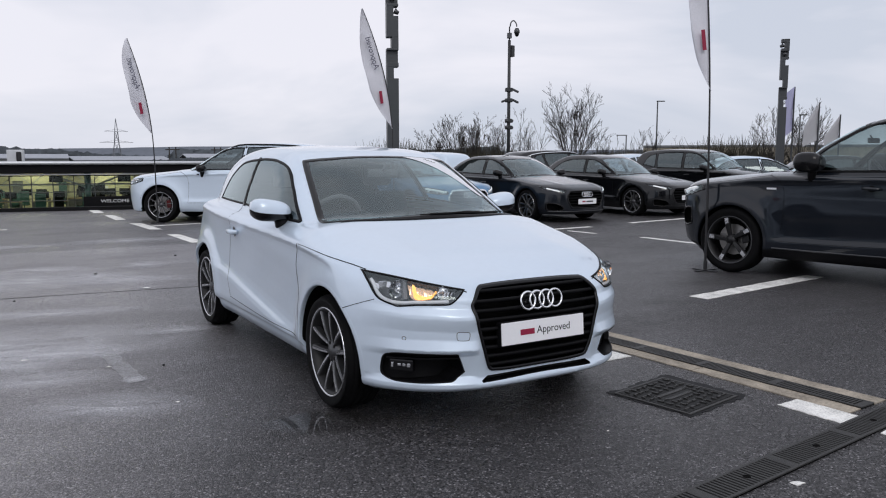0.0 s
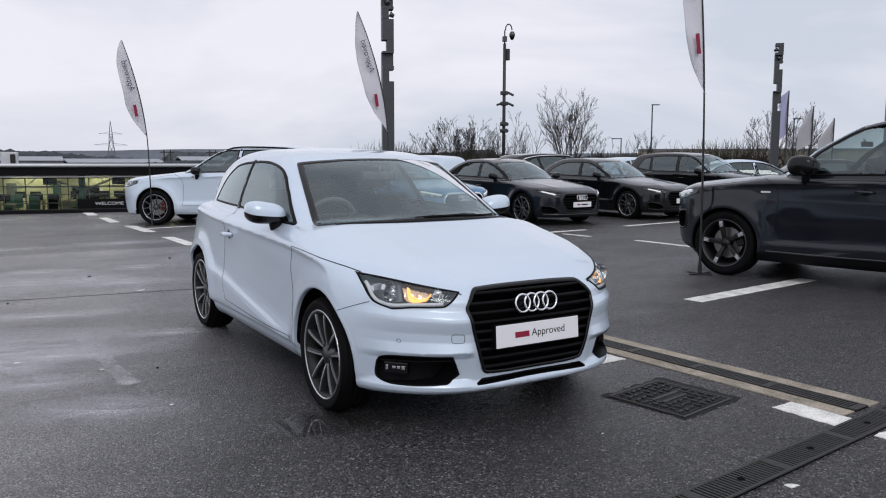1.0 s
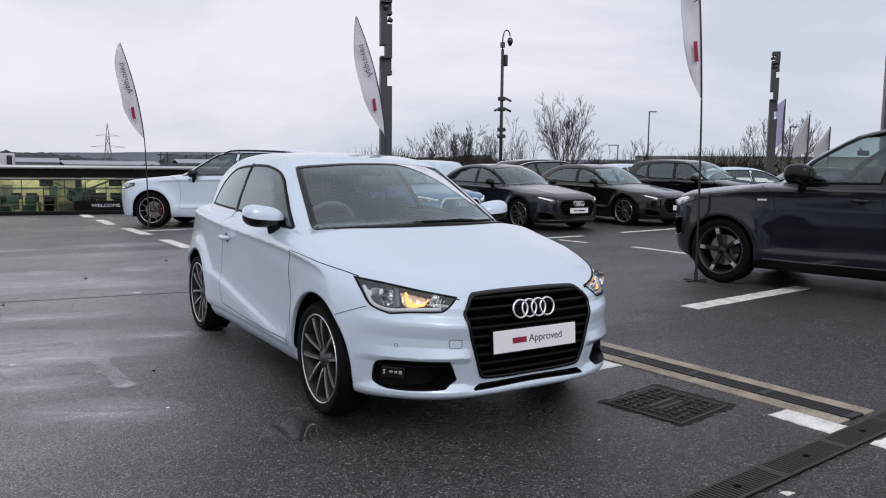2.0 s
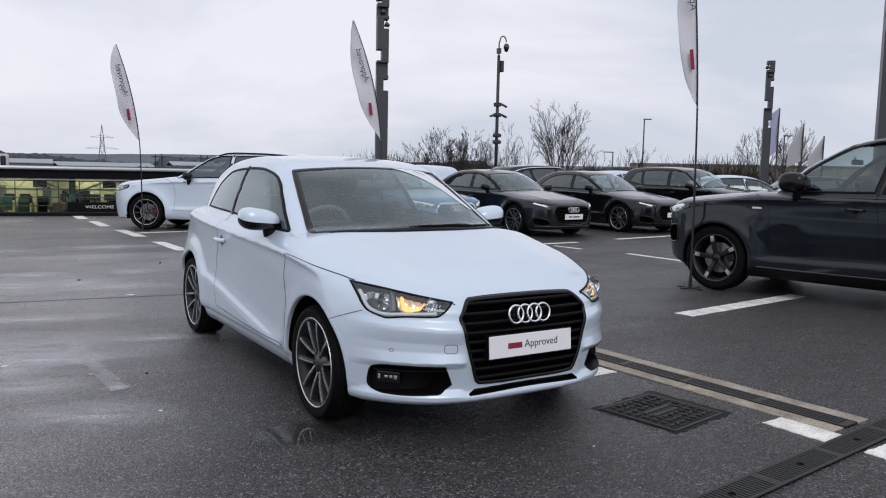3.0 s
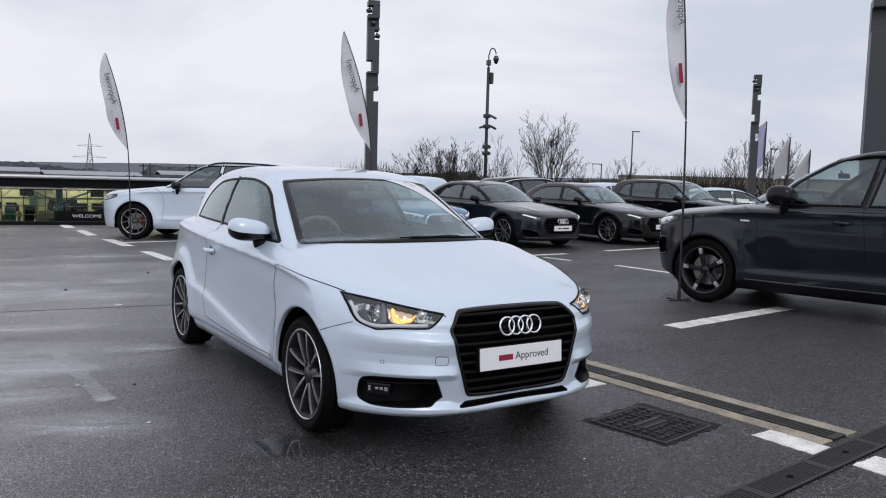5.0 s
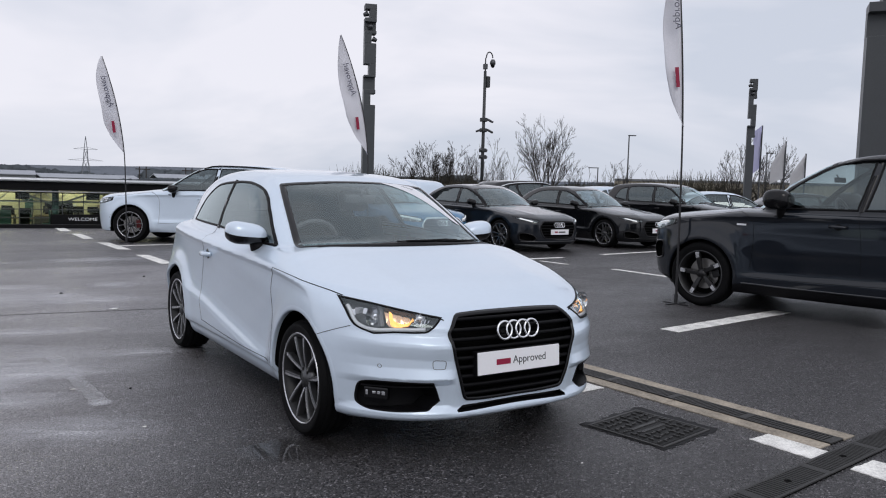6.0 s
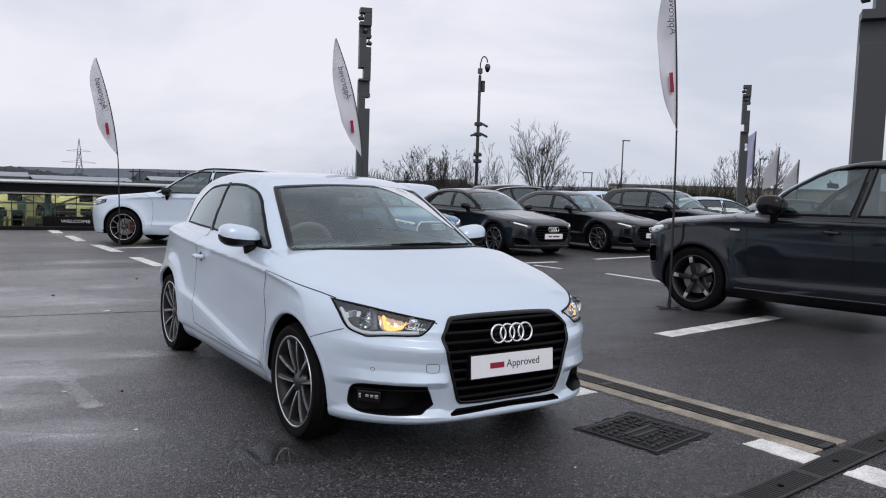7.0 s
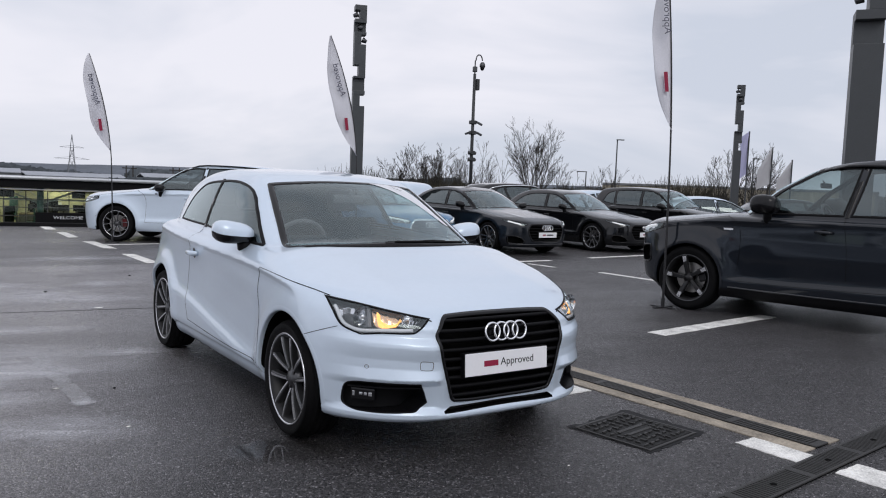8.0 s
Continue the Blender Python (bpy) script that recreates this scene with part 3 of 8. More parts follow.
    for k in range(5):
        b = bmesh.new()
        a = 2 * math.pi * (k + 0.5) / 5
        bm_lathe(b, [(0.009, face - 0.04), (0.009, face - 0.020), (0.0, face - 0.019)], 8, m=Matrix.Translation((0, 0.048 * math.cos(a), 0.048 * math.sin(a))))
        part("wheel_bolt", b, ALLOY_DARK, w)
    return w


def rings_badge(parent, m, D, material=CHROME):
    """The four linked rings as plain round bars, lying in the x-z plane of m."""
    badge = new("badge")
    badge.empty_display_size = 0.05
    badge.parent = parent
    badge.matrix_local = m
    for k in range(4):
        b = bmesh.new()
        cx = (k - 1.5) * D * 0.57
        r = D / 2 - D * 0.06
        pts = [(cx + r * math.cos(a), 0.002 * (k % 2), r * math.sin(a)) for a in [2 * math.pi * i / 28 for i in range(28)]]
        rings = bm_tube(b, pts + pts[:1], D * 0.062, 8, cap=False)
        bmesh.ops.remove_doubles(b, verts=b.verts[:], dist=1e-5)
        part("ring", b, material, badge, smooth=True)
    return badge


def show_plate(parent, m, letters=True):
    """The white show plate: a crimson bar in place of the maker's name, and one word."""
    pl = new("show_plate")
    pl.empty_display_size = 0.05
    pl.parent = parent
    pl.matrix_local = m
    pl["label"] = "white show plate with crimson and black print"
    b = bmesh.new()
    bm_box(b, (-0.26, 0.0, -0.0555), (0.26, 0.006, 0.0555), 0.003)
    part("plate", b, PLATE_WHITE, pl)
    b = bmesh.new()
    bm_box(b, (-0.147, -0.0012, -0.014), (-0.060, 0.0, 0.014), 0.0)
    part("crimson_bar", b, INK_RED, pl)
    if letters:
        lettering("print", "Approved", 0.053, pose(0.062, -0.0004, -0.014, 90, 0, 0), INK, pl, 0.0006)
    else:
        b = bmesh.new()
        bm_box(b, (-0.030, -0.0012, -0.014), (0.160, 0.0, 0.012), 0.0)
        part("black_bar", b, INK, pl)
    return pl


def seat(parent, x, y, z, rear=False, wide=0.25):
    s = new("seat")
    s.empty_display_size = 0.1
    s.parent = parent
    s.location = (x, y, z)
    b = bmesh.new()
    bm_box(b, (-wide, -0.25, 0.0), (wide, 0.25, 0.16), 0.05)
    part("cushion", b, INTERIOR, s, smooth=True)
    b = bmesh.new()
    bm_box(b, (-wide, -0.05, 0.0), (wide, 0.06, 0.58), 0.05, pose(0, 0.24, 0.10, -16))
    part("backrest", b, INTERIOR, s, smooth=True)
    for hx in ((0.0,) if not rear else (-wide * 0.5, wide * 0.5)):
        b = bmesh.new()
        bm_box(b, (hx - 0.12, -0.045, 0.62), (hx + 0.12, 0.045, 0.79), 0.045, pose(0, 0.23, 0.10, -14))
        part("headrest", b, INTERIOR_LIGHT if not rear else INTERIOR, s, smooth=True)
    return s


def cabin_fittings(parent, P, S):
    """Dashboard, steering wheel, seats and mirror behind the glass."""
    zb, w = P["belt"], float(P["cabin"](0.8))
    y0 = S["dash_y"]
    b = bmesh.new()
    prof = [(y0 - 0.28, zb - 0.05), (y0 - 0.05, zb - 0.005), (y0 + 0.10, zb + 0.005), (y0 + 0.20, zb - 0.03), (y0 + 0.24, zb - 0.14), (y0 + 0.18, zb - 0.40), (y0 - 0.28, zb - 0.40)]
    bm_prism(b, prof, 2 * w - 0.14, lambda u, v, d: Vector((d - w + 0.07, u, v)))
    part("dashboard", b, INTERIOR, parent)
    b = bmesh.new()
    bm_box(b, (-0.40 - 0.15, y0 - 0.02, zb), (-0.40 + 0.15, y0 + 0.20, zb + 0.055), 0.025)
    part("instrument_hood", b, INTERIOR, parent, smooth=True)
    b = bmesh.new()
    m = pose(-0.37, y0 + 0.34, zb - 0.03, 24)
    pts = [m @ Vector((0.185 * math.cos(a), 0, 0.185 * math.sin(a))) for a in [2 * math.pi * i / 24 for i in range(25)]]
    bm_tube(b, pts, 0.016, 8, cap=False)
    # lighter grey puts the rim's reflected light into its colour
    part("steering_wheel", b, INTERIOR_LIGHT, parent, smooth=True)
    b = bmesh.new()
    bm_box(b, (-0.17, -0.012, -0.022), (0.17, 0.012, 0.022), 0.008, m)
    bm_box(b, (-0.06, -0.02, -0.06), (0.06, 0.012, 0.05), 0.015, m)
    bm_box(b, (-0.02, -0.012, -0.17), (0.02, 0.012, 0.0), 0.006, m)
    part("steering_hub", b, INTERIOR, parent, smooth=True)
    ys = y0 + 0.80
    for sx in (-0.37, 0.37):
        seat(parent, sx, ys, S["seat_z"])
    seat(parent, 0, ys + 0.85, S["seat_z"], True, 0.55)
    b = bmesh.new()
    bm_box(b, (-0.11, -0.015, -0.03), (0.11, 0.015, 0.03), 0.012, pose(0.0, S["mirror_y"], S["mirror_z"], 8, 0, -8))
    bm_tube(b, [(0, S["mirror_y"], S["mirror_z"]), (0, S["mirror_y"] - 0.04, S["mirror_z"] + 0.06)], 0.008, 6)
    part("rear_view_mirror", b, INTERIOR_LIGHT, parent, smooth=True)


def door_mirror(parent, S, sx, paint):
    """A door mirror: painted cap, dark lower shell, foot and glass."""
    mx, my, mz, hw, hd, hh = S["mirror"]
    mo = new("door_mirror")
    mo.empty_display_size = 0.05
    mo.parent = parent
    mo.location = (sx * (mx - (S.get("mirror_in", 0.0) if sx > 0 else 0.0)), my, mz)

    def shell(lo_a, hi_a, grow):
        b = bmesh.new()
        nu, nv = 20, 12
        grid = []
        for i in range(nu + 1):
            u = -1 + 2 * i / nu
            row = []
            taper = max(1 - abs(u) ** 3.2, 0.0) ** 0.5
            hz = hh * taper * (1.0 + 0.12 * u) + 0.002
            for j in range(nv + 1):
                a = lo_a + (hi_a - lo_a) * j / nv
                c, s = math.cos(a), math.sin(a)
                yy = hd * taper * np.sign(c) * abs(c) ** 0.8
                row.append(b.verts.new((sx * u * hw, -grow * yy + 0.06 * (u * 0.5 + 0.5) * hw, grow * hz * np.sign(s) * abs(s) ** 0.75 + 0.012 * u)))
            grid.append(row)
        for p, q in zip(grid, grid[1:]):
            for j in range(nv):
                b.faces.new((p[j], p[j + 1], q[j + 1], q[j]))
        return b
    part("mirror_cap", shell(radians(-9), radians(188), 1.0), paint, mo, smooth=True)
    part("mirror_shell", shell(radians(-172), radians(-8), 0.985), BLACK_GLOSS, mo, "gloss black lower shell", smooth=True)
    b = bmesh.new()
    bm_box(b, (-hw * 0.66, hd * 0.55, -hh * 0.58), (hw * 0.66, hd * 0.64, hh * 0.58), 0.012)
    part("mirror_glass", b, CHROME, mo)
    b = bmesh.new()
    inner = -sx * hw * 0.55
    bm_tube(b, [(inner, 0, -hh * 0.4), (inner - sx * 0.004, -0.005, -hh - 0.03), (inner - sx * 0.014, -0.012, -hh - 0.075), (inner - sx * 0.03, -0.02, -hh - 0.10)], [0.052, 0.044, 0.034, 0.022], 12)
    part("mirror_foot", b, BLACK_TRIM, mo, smooth=True)
    return mo


def flip(uv):
    return uv * np.array([-1.0, 1.0])


def tub(name, f, uv, depth, material, parent, label=""):
    """A recess behind an outline in the front: side walls and a floor."""
    rim, _ = onto(f, "front", uv, 0.0)
    n = len(uv)
    far = rim.copy()
    far[:, 1] = rim[:, 1].max() * 0.35 + rim[:, 1] * 0.65 + depth
    pts2, fs = fill(offset_loop(uv, 0.002), 0.06)
    from_rim = np.array([np.argmin(((uv - p) ** 2).sum(1)) for p in pts2])
    floor = np.stack([pts2[:, 0], far[from_rim, 1], pts2[:, 1]], 1)
    p = np.concatenate([rim, far, floor])
    faces = [(i, (i + 1) % n, n + (i + 1) % n, n + i) for i in range(n)] + [tuple(2 * n + k for k in t) for t in fs]
    return mesh_part(name, p, faces, material, parent, label)


def make_car(name, P, S, m, label, paint, cell=0.012, group=""):
    """Builds a car from its solid P and its outlines S; returns the thing and the uncut solid."""
    car = empty(name, m, label, "car", group)
    solid, cut = car_shape(P)
    reach = P["length"]
    pts, quads, nrm = skin(cut, (0, -1.05, P["floor"] - 0.06), (1.05, reach, P["height"] + 0.05), cell)
    c = pts[quads].mean(1)
    cn = nrm[quads].mean(1)
    keep = np.ones(len(quads), bool)

    edges = []

    def hole(uv, ax, mask, view):
        inside = in_loop(pts[:, ax], uv)
        keep[mask & inside[quads].all(1)] = False
        edges.append((uv, ax, mask, view, inside))

    side_loops = [smooth_loop(s, 8) for s in S["side_glass"]]
    screen = smooth_loop(S["screen"], 8)
    for uv in side_loops:
        hole(uv, [1, 2], cn[:, 0] < -0.35, "right")
        hole(uv, [1, 2], cn[:, 0] > 0.35, "left")
    hole(screen, [0, 1], (cn[:, 2] > 0.2) & (c[:, 2] > P["belt"] - 0.06), "top")
    front_loops = [smooth_loop(S["grille"], 8)]
    for key in ("lamp", "fog"):
        if key in S:
            lp = smooth_loop(S[key], 8)
            front_loops += [lp, flip(lp)]
    if "slot" in S:
        front_loops.append(smooth_loop(S["slot"], 6))
    for uv in front_loops:
        hole(uv, [0, 2], (cn[:, 1] < -0.12) & (c[:, 1] < 0.1), "front")
    # bring the ragged rim of each opening onto its outline
    for uv, ax, mask, view, inside in edges:
        rim = np.unique(quads[keep & mask])
        rim = rim[inside[rim]]
        if not len(rim):
            continue
        a, b_ = uv, np.roll(uv, -1, 0)
        ab = b_ - a
        q = pts[rim][:, ax]
        t = np.clip(((q[:, None] - a) * ab).sum(2) / np.maximum((ab ** 2).sum(1), 1e-12), 0, 1)
        near = a + t[:, :, None] * ab
        best = ((q[:, None] - near) ** 2).sum(2).argmin(1)
        pts[rim], _ = onto(solid, view, near[np.arange(len(rim)), best], 0.0)
    inner = solid(np.abs(c[:, 0]), c[:, 1], c[:, 2]) < -0.004
    kind = np.zeros(len(quads), int)
    names = ["body", "wheel_arch_liner", "underbody", "bonnet", "door", "door", "front_bumper", "rear_bumper", "roof", "tailgate"]
    y1, y2 = S["door"]
    ax = np.abs(c[:, 0])
    kind[(c[:, 2] > P["belt"] + 0.25) & (cn[:, 2] > 0.75)] = 8
    kind[(c[:, 1] > P["base"] + 0.45) & (c[:, 2] > 0.6)] = 9
    kind[(c[:, 1] > P["base"] + 0.42) & (c[:, 2] <= 0.6)] = 7
    kind[(c[:, 1] < 0.34) & (c[:, 2] > P["crease"](c[:, 1]) + 0.004) & (ax < P["ref"] - 0.02)] = 3
    kind[(c[:, 1] < -0.2) & (c[:, 2] < S["bumper_top"])] = 6
    dr = (ax > 0.55) & (c[:, 1] > y1) & (c[:, 1] < y2) & (c[:, 2] > S["sill"]) & (c[:, 2] < P["belt"] + 0.02)
    kind[dr & (c[:, 0] < 0)] = 4
    kind[dr & (c[:, 0] > 0)] = 5
    kind[c[:, 2] < P["floor"] + S.get("trim_h", 0.012)] = 2
    kind[inner] = 1
    for q, (fr, sd) in enumerate(((1, -1), (1, 1), (0, -1), (0, 1))):
        kind[inner & ((c[:, 1] < P["base"] / 2) == bool(fr)) & (np.sign(c[:, 0]) == sd)] = 10 + q
    names += ["wheel_arch_liner"] * 4
    for k, nm in enumerate(names):
        sel = quads[keep & (kind == k)]
        if not len(sel):
            continue
        used, inv = np.unique(sel, return_inverse=True)
        mt = LINER if k == 1 or k > 9 else BLACK_TRIM if k == 2 else S.get("roof_paint", paint) if k == 8 else paint
        mesh_part(nm, pts[used], inv.reshape(-1, 4), mt, car, normals=nrm[used])
    # dark inner lining of the cabin
    sel = quads[keep & (c[:, 1] > P["cabin_from"] + 0.3) & ~inner & (c[:, 2] > P["belt"] + 0.05)]
    used, inv = np.unique(sel, return_inverse=True)
    mesh_part("roof_lining", pts[used] - 0.022 * nrm[used], inv.reshape(-1, 4)[:, ::-1], INTERIOR, car)
    for sx in (-1, 1):
        b = bmesh.new()
        wx = float(P["cabin"](1.0)) - 0.045
        bm_box(b, (min(sx * wx, sx * (wx - 0.05)), S["dash_y"] - 0.3, P["floor"] + 0.1), (max(sx * wx, sx * (wx - 0.05)), P["base"] + 0.25, P["belt"] - 0.02), 0.015)
        part("door_lining", b, INTERIOR, car)
    b = bmesh.new()
    bm_box(b, (-0.66, P["base"] + 0.10, P["floor"] + 0.1), (0.66, P["base"] + 0.16, P["belt"] - 0.02), 0.02)
    part("rear_bulkhead", b, INTERIOR, car)
    # glass, with its dark borders
    part_screen = panel("windscreen", solid, "top", screen, GLASS_SCREEN, car, 0.003, 0.06)
    part_screen.visible_shadow = False
    band("screen_border", solid, "top", screen, offset_loop(screen, S.get("frit", 0.04)), BLACK_GLOSS, part_screen, 0.0045)
    for sx, view in ((-1, "right"), (1, "left")):
        for i, uv in enumerate(side_loops):
            g = panel("side_window", solid, view, uv, GLASS_DARK if i else S.get("front_glass", GLASS_SIDE), car, 0.002, 0.08)
            g.visible_shadow = False
            band("window_seal", solid, view, uv, offset_loop(uv, S.get("seal", 0.02)), BLACK_TRIM if not S.get("bright") else CHROME, g, 0.005)
        if "pillar" in S:
            band("door_pillar", solid, view, np.array(S["pillar"][0]), np.array(S["pillar"][1]), BLACK_GLOSS, car, 0.006, False)
        aw = S.get("arch_w", 0.030)
        for yh in (0.0, P["base"]):
            a = np.linspace(radians(-8), radians(188), 60)
            arc = lambda r: np.stack([yh + r * np.cos(a), P["hub"] + r * np.sin(a)], 1)
            ok = arc(P["arch"])[:, 1] > P["floor"] + 0.075
            rows = [onto(solid, view, arc(P["arch"] + d)[ok], up)[0] for d, up in ((aw, -0.001), (aw - 0.008, 0.0008), (0.006, 0.002), (-0.001, 0.0005), (-0.004, -0.006))]
            back = rows[-1].copy()
            back[:, 0] -= sx * 0.016
            rows.append(back)
            k_ = int(ok.sum())
            fs_ = [(r * k_ + i_, r * k_ + i_ + 1, (r + 1) * k_ + i_ + 1, (r + 1) * k_ + i_) for r in range(5) for i_ in range(k_ - 1)]
            mesh_part("arch_lip", np.concatenate(rows), fs_, S.get("arch_mat", paint), car)
        door_mirror(car, S, sx, S.get("mirror_paint", paint))
        for seg in S["seams_side"]:
            seam("panel_gap", solid, view, seg, S.get("gap", 0.004), GAP, car)
        if "faint" in S:
            seam("panel_gap", solid, view, S["faint"], 0.0018, INTERIOR_LIGHT, car)
        for hy, hz in S["handles"]:
            hb = new("door_handle")
            hb.empty_display_size = 0.05
            hb.parent = car
            # flush darker oval paints the shaded hollow behind the handle bar
            cup = smooth_loop([(hy - 0.045, hz), (hy, hz + 0.036), (hy + 0.045, hz), (hy, hz - 0.036)], 8)
            panel("handle_cup", solid, view, cup, GAP if paint is not PAINT_WHITE else INTERIOR_LIGHT, hb, 0.001, 0.03)
            p, nn = onto(solid, view, np.array([(hy - 0.09, hz + 0.004), (hy - 0.05, hz + 0.004), (hy + 0.05, hz), (hy + 0.09, hz)]), 0.0)
            p = p + nn * np.array([[0.004], [0.032], [0.032], [0.004]])
            b = bmesh.new()
            bm_tube(b, [Vector(q) for q in p], [0.015, 0.018, 0.018, 0.015], 10)
            part("handle_bar", b, paint, hb, smooth=True)
    for seg in S["seams_top"]:
        for s in (1, -1):
            seam("panel_gap", solid, "top", [(s * a, b_) for a, b_ in seg], 0.0045, GAP, car)
    # wheels
    R, rim = S["tyre"], S["rim"]
    for yh in (0.0, P["base"]):
        for sx in (-1, 1):
            wheel(car, sx * (S["wheel_x"] - S["tyre_w"] / 2), yh, R, R, rim, S["tyre_w"], S["wheels"], sx, turn=S.get("turn", 13) + 31 * (yh > 0), steer=S.get("steer", 0) if yh == 0 else 0)
    b = bmesh.new()
    bm_box(b, (-P["well"] + 0.01, -0.55, P["floor"] + 0.01), (P["well"] - 0.01, P["base"] + 0.5, P["floor"] + 0.10), 0.02)
    part("floor_pan", b, LINER, car)
    cabin_fittings(car, P, S)
    # front openings
    gl = front_loops[0]
    tub("grille_recess", solid, gl, 0.05, LINER, car)
    band("grille_frame", solid, "front", gl, offset_loop(gl, S.get("grille_edge", 0.022)), S.get("grille_mat", BLACK_GLOSS), car, 0.006)
    lo, hi = gl[:, 1].min(), gl[:, 1].max()
    ns = S["slats"]
    for i in range(ns):
        zc = lo + (hi - lo) * (i + 0.75) / (ns + 0.5)
        half_w = S["grille_half"](zc) - 0.012
        u = np.linspace(-half_w, half_w, 17)
        p, _ = onto(solid, "front", np.stack([u, np.full_like(u, zc)], 1), 0.0)
        rows = []
        for dy, dz in ((0.035, 0.006), (0.010, 0.011), (0.004, 0.006), (0.005, -0.004), (0.014, -0.010), (0.035, -0.007)):
            rows.append(p + np.array([0, dy, dz * S.get("slat_fat", 1.0)]))
        k = len(u)
        faces = [(r * k + i_, r * k + i_ + 1, (r + 1) * k + i_ + 1, (r + 1) * k + i_) for r in range(5) for i_ in range(k - 1)]
        mesh_part("grille_slat", np.concatenate(rows), faces, BLACK_TRIM, car)
    return car, solid, front_loops


# ---------------------------------------------------------------- the white hatchback
HATCH.update(length=3.3, height=1.45)
HATCH_OUT = dict(
    door=(0.40, 1.72), sill=0.30, bumper_top=0.655, dash_y=0.62, seat_z=0.42, mirror_y=0.98, mirror_z=1.235,
    screen=[(-0.680, 0.428), (-0.664, 0.388), (-0.45, 0.292), (0, 0.262), (0.45, 0.292), (0.664, 0.388), (0.680, 0.428), (0.628, 0.70), (0.545, 1.07), (0.525, 1.088), (0.30, 1.045), (0, 1.015), (-0.30, 1.045), (-0.525, 1.088), (-0.545, 1.07), (-0.628, 0.70)],
    side_glass=[[(0.580, 0.957), (0.625, 0.956), (0.87, 0.966), (1.66, 1.008), (1.66, 1.008), (1.735, 1.18), (1.80, 1.332), (1.80, 1.332), (1.65, 1.336), (1.38, 1.325), (1.10, 1.276), (0.885, 1.158), (0.755, 1.075), (0.655, 1.012), (0.590, 0.970)],
                [(1.67, 1.008), (1.67, 1.008), (2.46, 1.018), (2.46, 1.018), (2.41, 1.19), (2.25, 1.290), (2.05, 1.320), (1.81, 1.332), (1.81, 1.332), (1.745, 1.18)]],
    pillar=([(1.640, 1.000), (1.715, 1.18), (1.782, 1.34)], [(1.69, 1.000), (1.765, 1.18), (1.832, 1.34)]),
    lamp=[(-0.766, 0.786), (-0.766, 0.786), (-0.768, 0.735), (-0.752, 0.662), (-0.700, 0.629), (-0.690, 0.627), (-0.620, 0.637), (-0.500, 0.640), (-0.480, 0.648), (-0.402, 0.708), (-0.402, 0.708), (-0.55, 0.739), (-0.678, 0.769)],
    slot=[(-0.362, 0.254), (-0.362, 0.254), (-0.312, 0.286), (-0.312, 0.286), (0, 0.291), (0.312, 0.286), (0.312, 0.286), (0.362, 0.254), (0.362, 0.254), (0, 0.262)],
    fog=[(-0.748, 0.345), (-0.738, 0.392), (-0.70, 0.408), (-0.50, 0.408), (-0.465, 0.402), (-0.425, 0.313), (-0.425, 0.313), (-0.478, 0.272), (-0.50, 0.266), (-0.70, 0.262), (-0.742, 0.285)],
    grille=[(-0.29, 0.308), (-0.318, 0.330), (-0.370, 0.50), (-0.398, 0.625), (-0.392, 0.650), (-0.345, 0.706), (-0.31, 0.721), (0, 0.727), (0.31, 0.721), (0.345, 0.706), (0.392, 0.650), (0.398, 0.625), (0.370, 0.50), (0.318, 0.330), (0.29, 0.308), (0, 0.303)],
    grille_half=spline((0.30, 0.27), (0.335, 0.318), (0.43, 0.348), (0.56, 0.385), (0.63, 0.396), (0.69, 0.362), (0.73, 0.29)), slats=9, grille_edge=0.015,
    mirror_in=0.036, mirror=(0.868, 0.775, 1.022, 0.126, 0.090, 0.066), handles=[(1.64, 0.822)],
    seams_side=[[(0.355, 0.86), (0.39, 0.80), (0.412, 0.70), (0.40, 0.56), (0.36, 0.44), (0.37, 0.32)], [(-0.205, 0.575), (-0.33, 0.620), (-0.43, 0.655)], [(0.37, 0.315), (1.0, 0.318), (1.72, 0.345)], 
                [(-0.31, 0.786), (-0.2, 0.806), (0.0, 0.832), (0.20, 0.850), (0.345, 0.858)]],
    seams_top=[[(0.40, -0.70), (0.55, -0.60), (0.68, -0.445), (0.762, -0.30)]],
    tyre=0.307, rim=0.236, tyre_w=0.215, wheel_x=0.845, wheels="twin", turn=8, frit=0.04, seal=0.014, gap=0.003, faint=[(1.72, 0.345), (1.80, 0.55), (1.76, 0.80), (1.70, 1.00)],
)
hatch, hatch_solid, hatch_loops = make_car("hatchback", HATCH, HATCH_OUT, pose(0, 0, 0), "clean white three-door hatchback with black grille parked on wet asphalt", PAINT_WHITE, 0.0085)


def fy(x, z, out=0.0):
    """A point on the hatchback's front, moved forwards by out."""
    p, _ = onto(hatch_solid, "front", np.array([[x, z]]), 0.0)
    return Vector((p[0, 0], p[0, 1] - out, p[0, 2]))


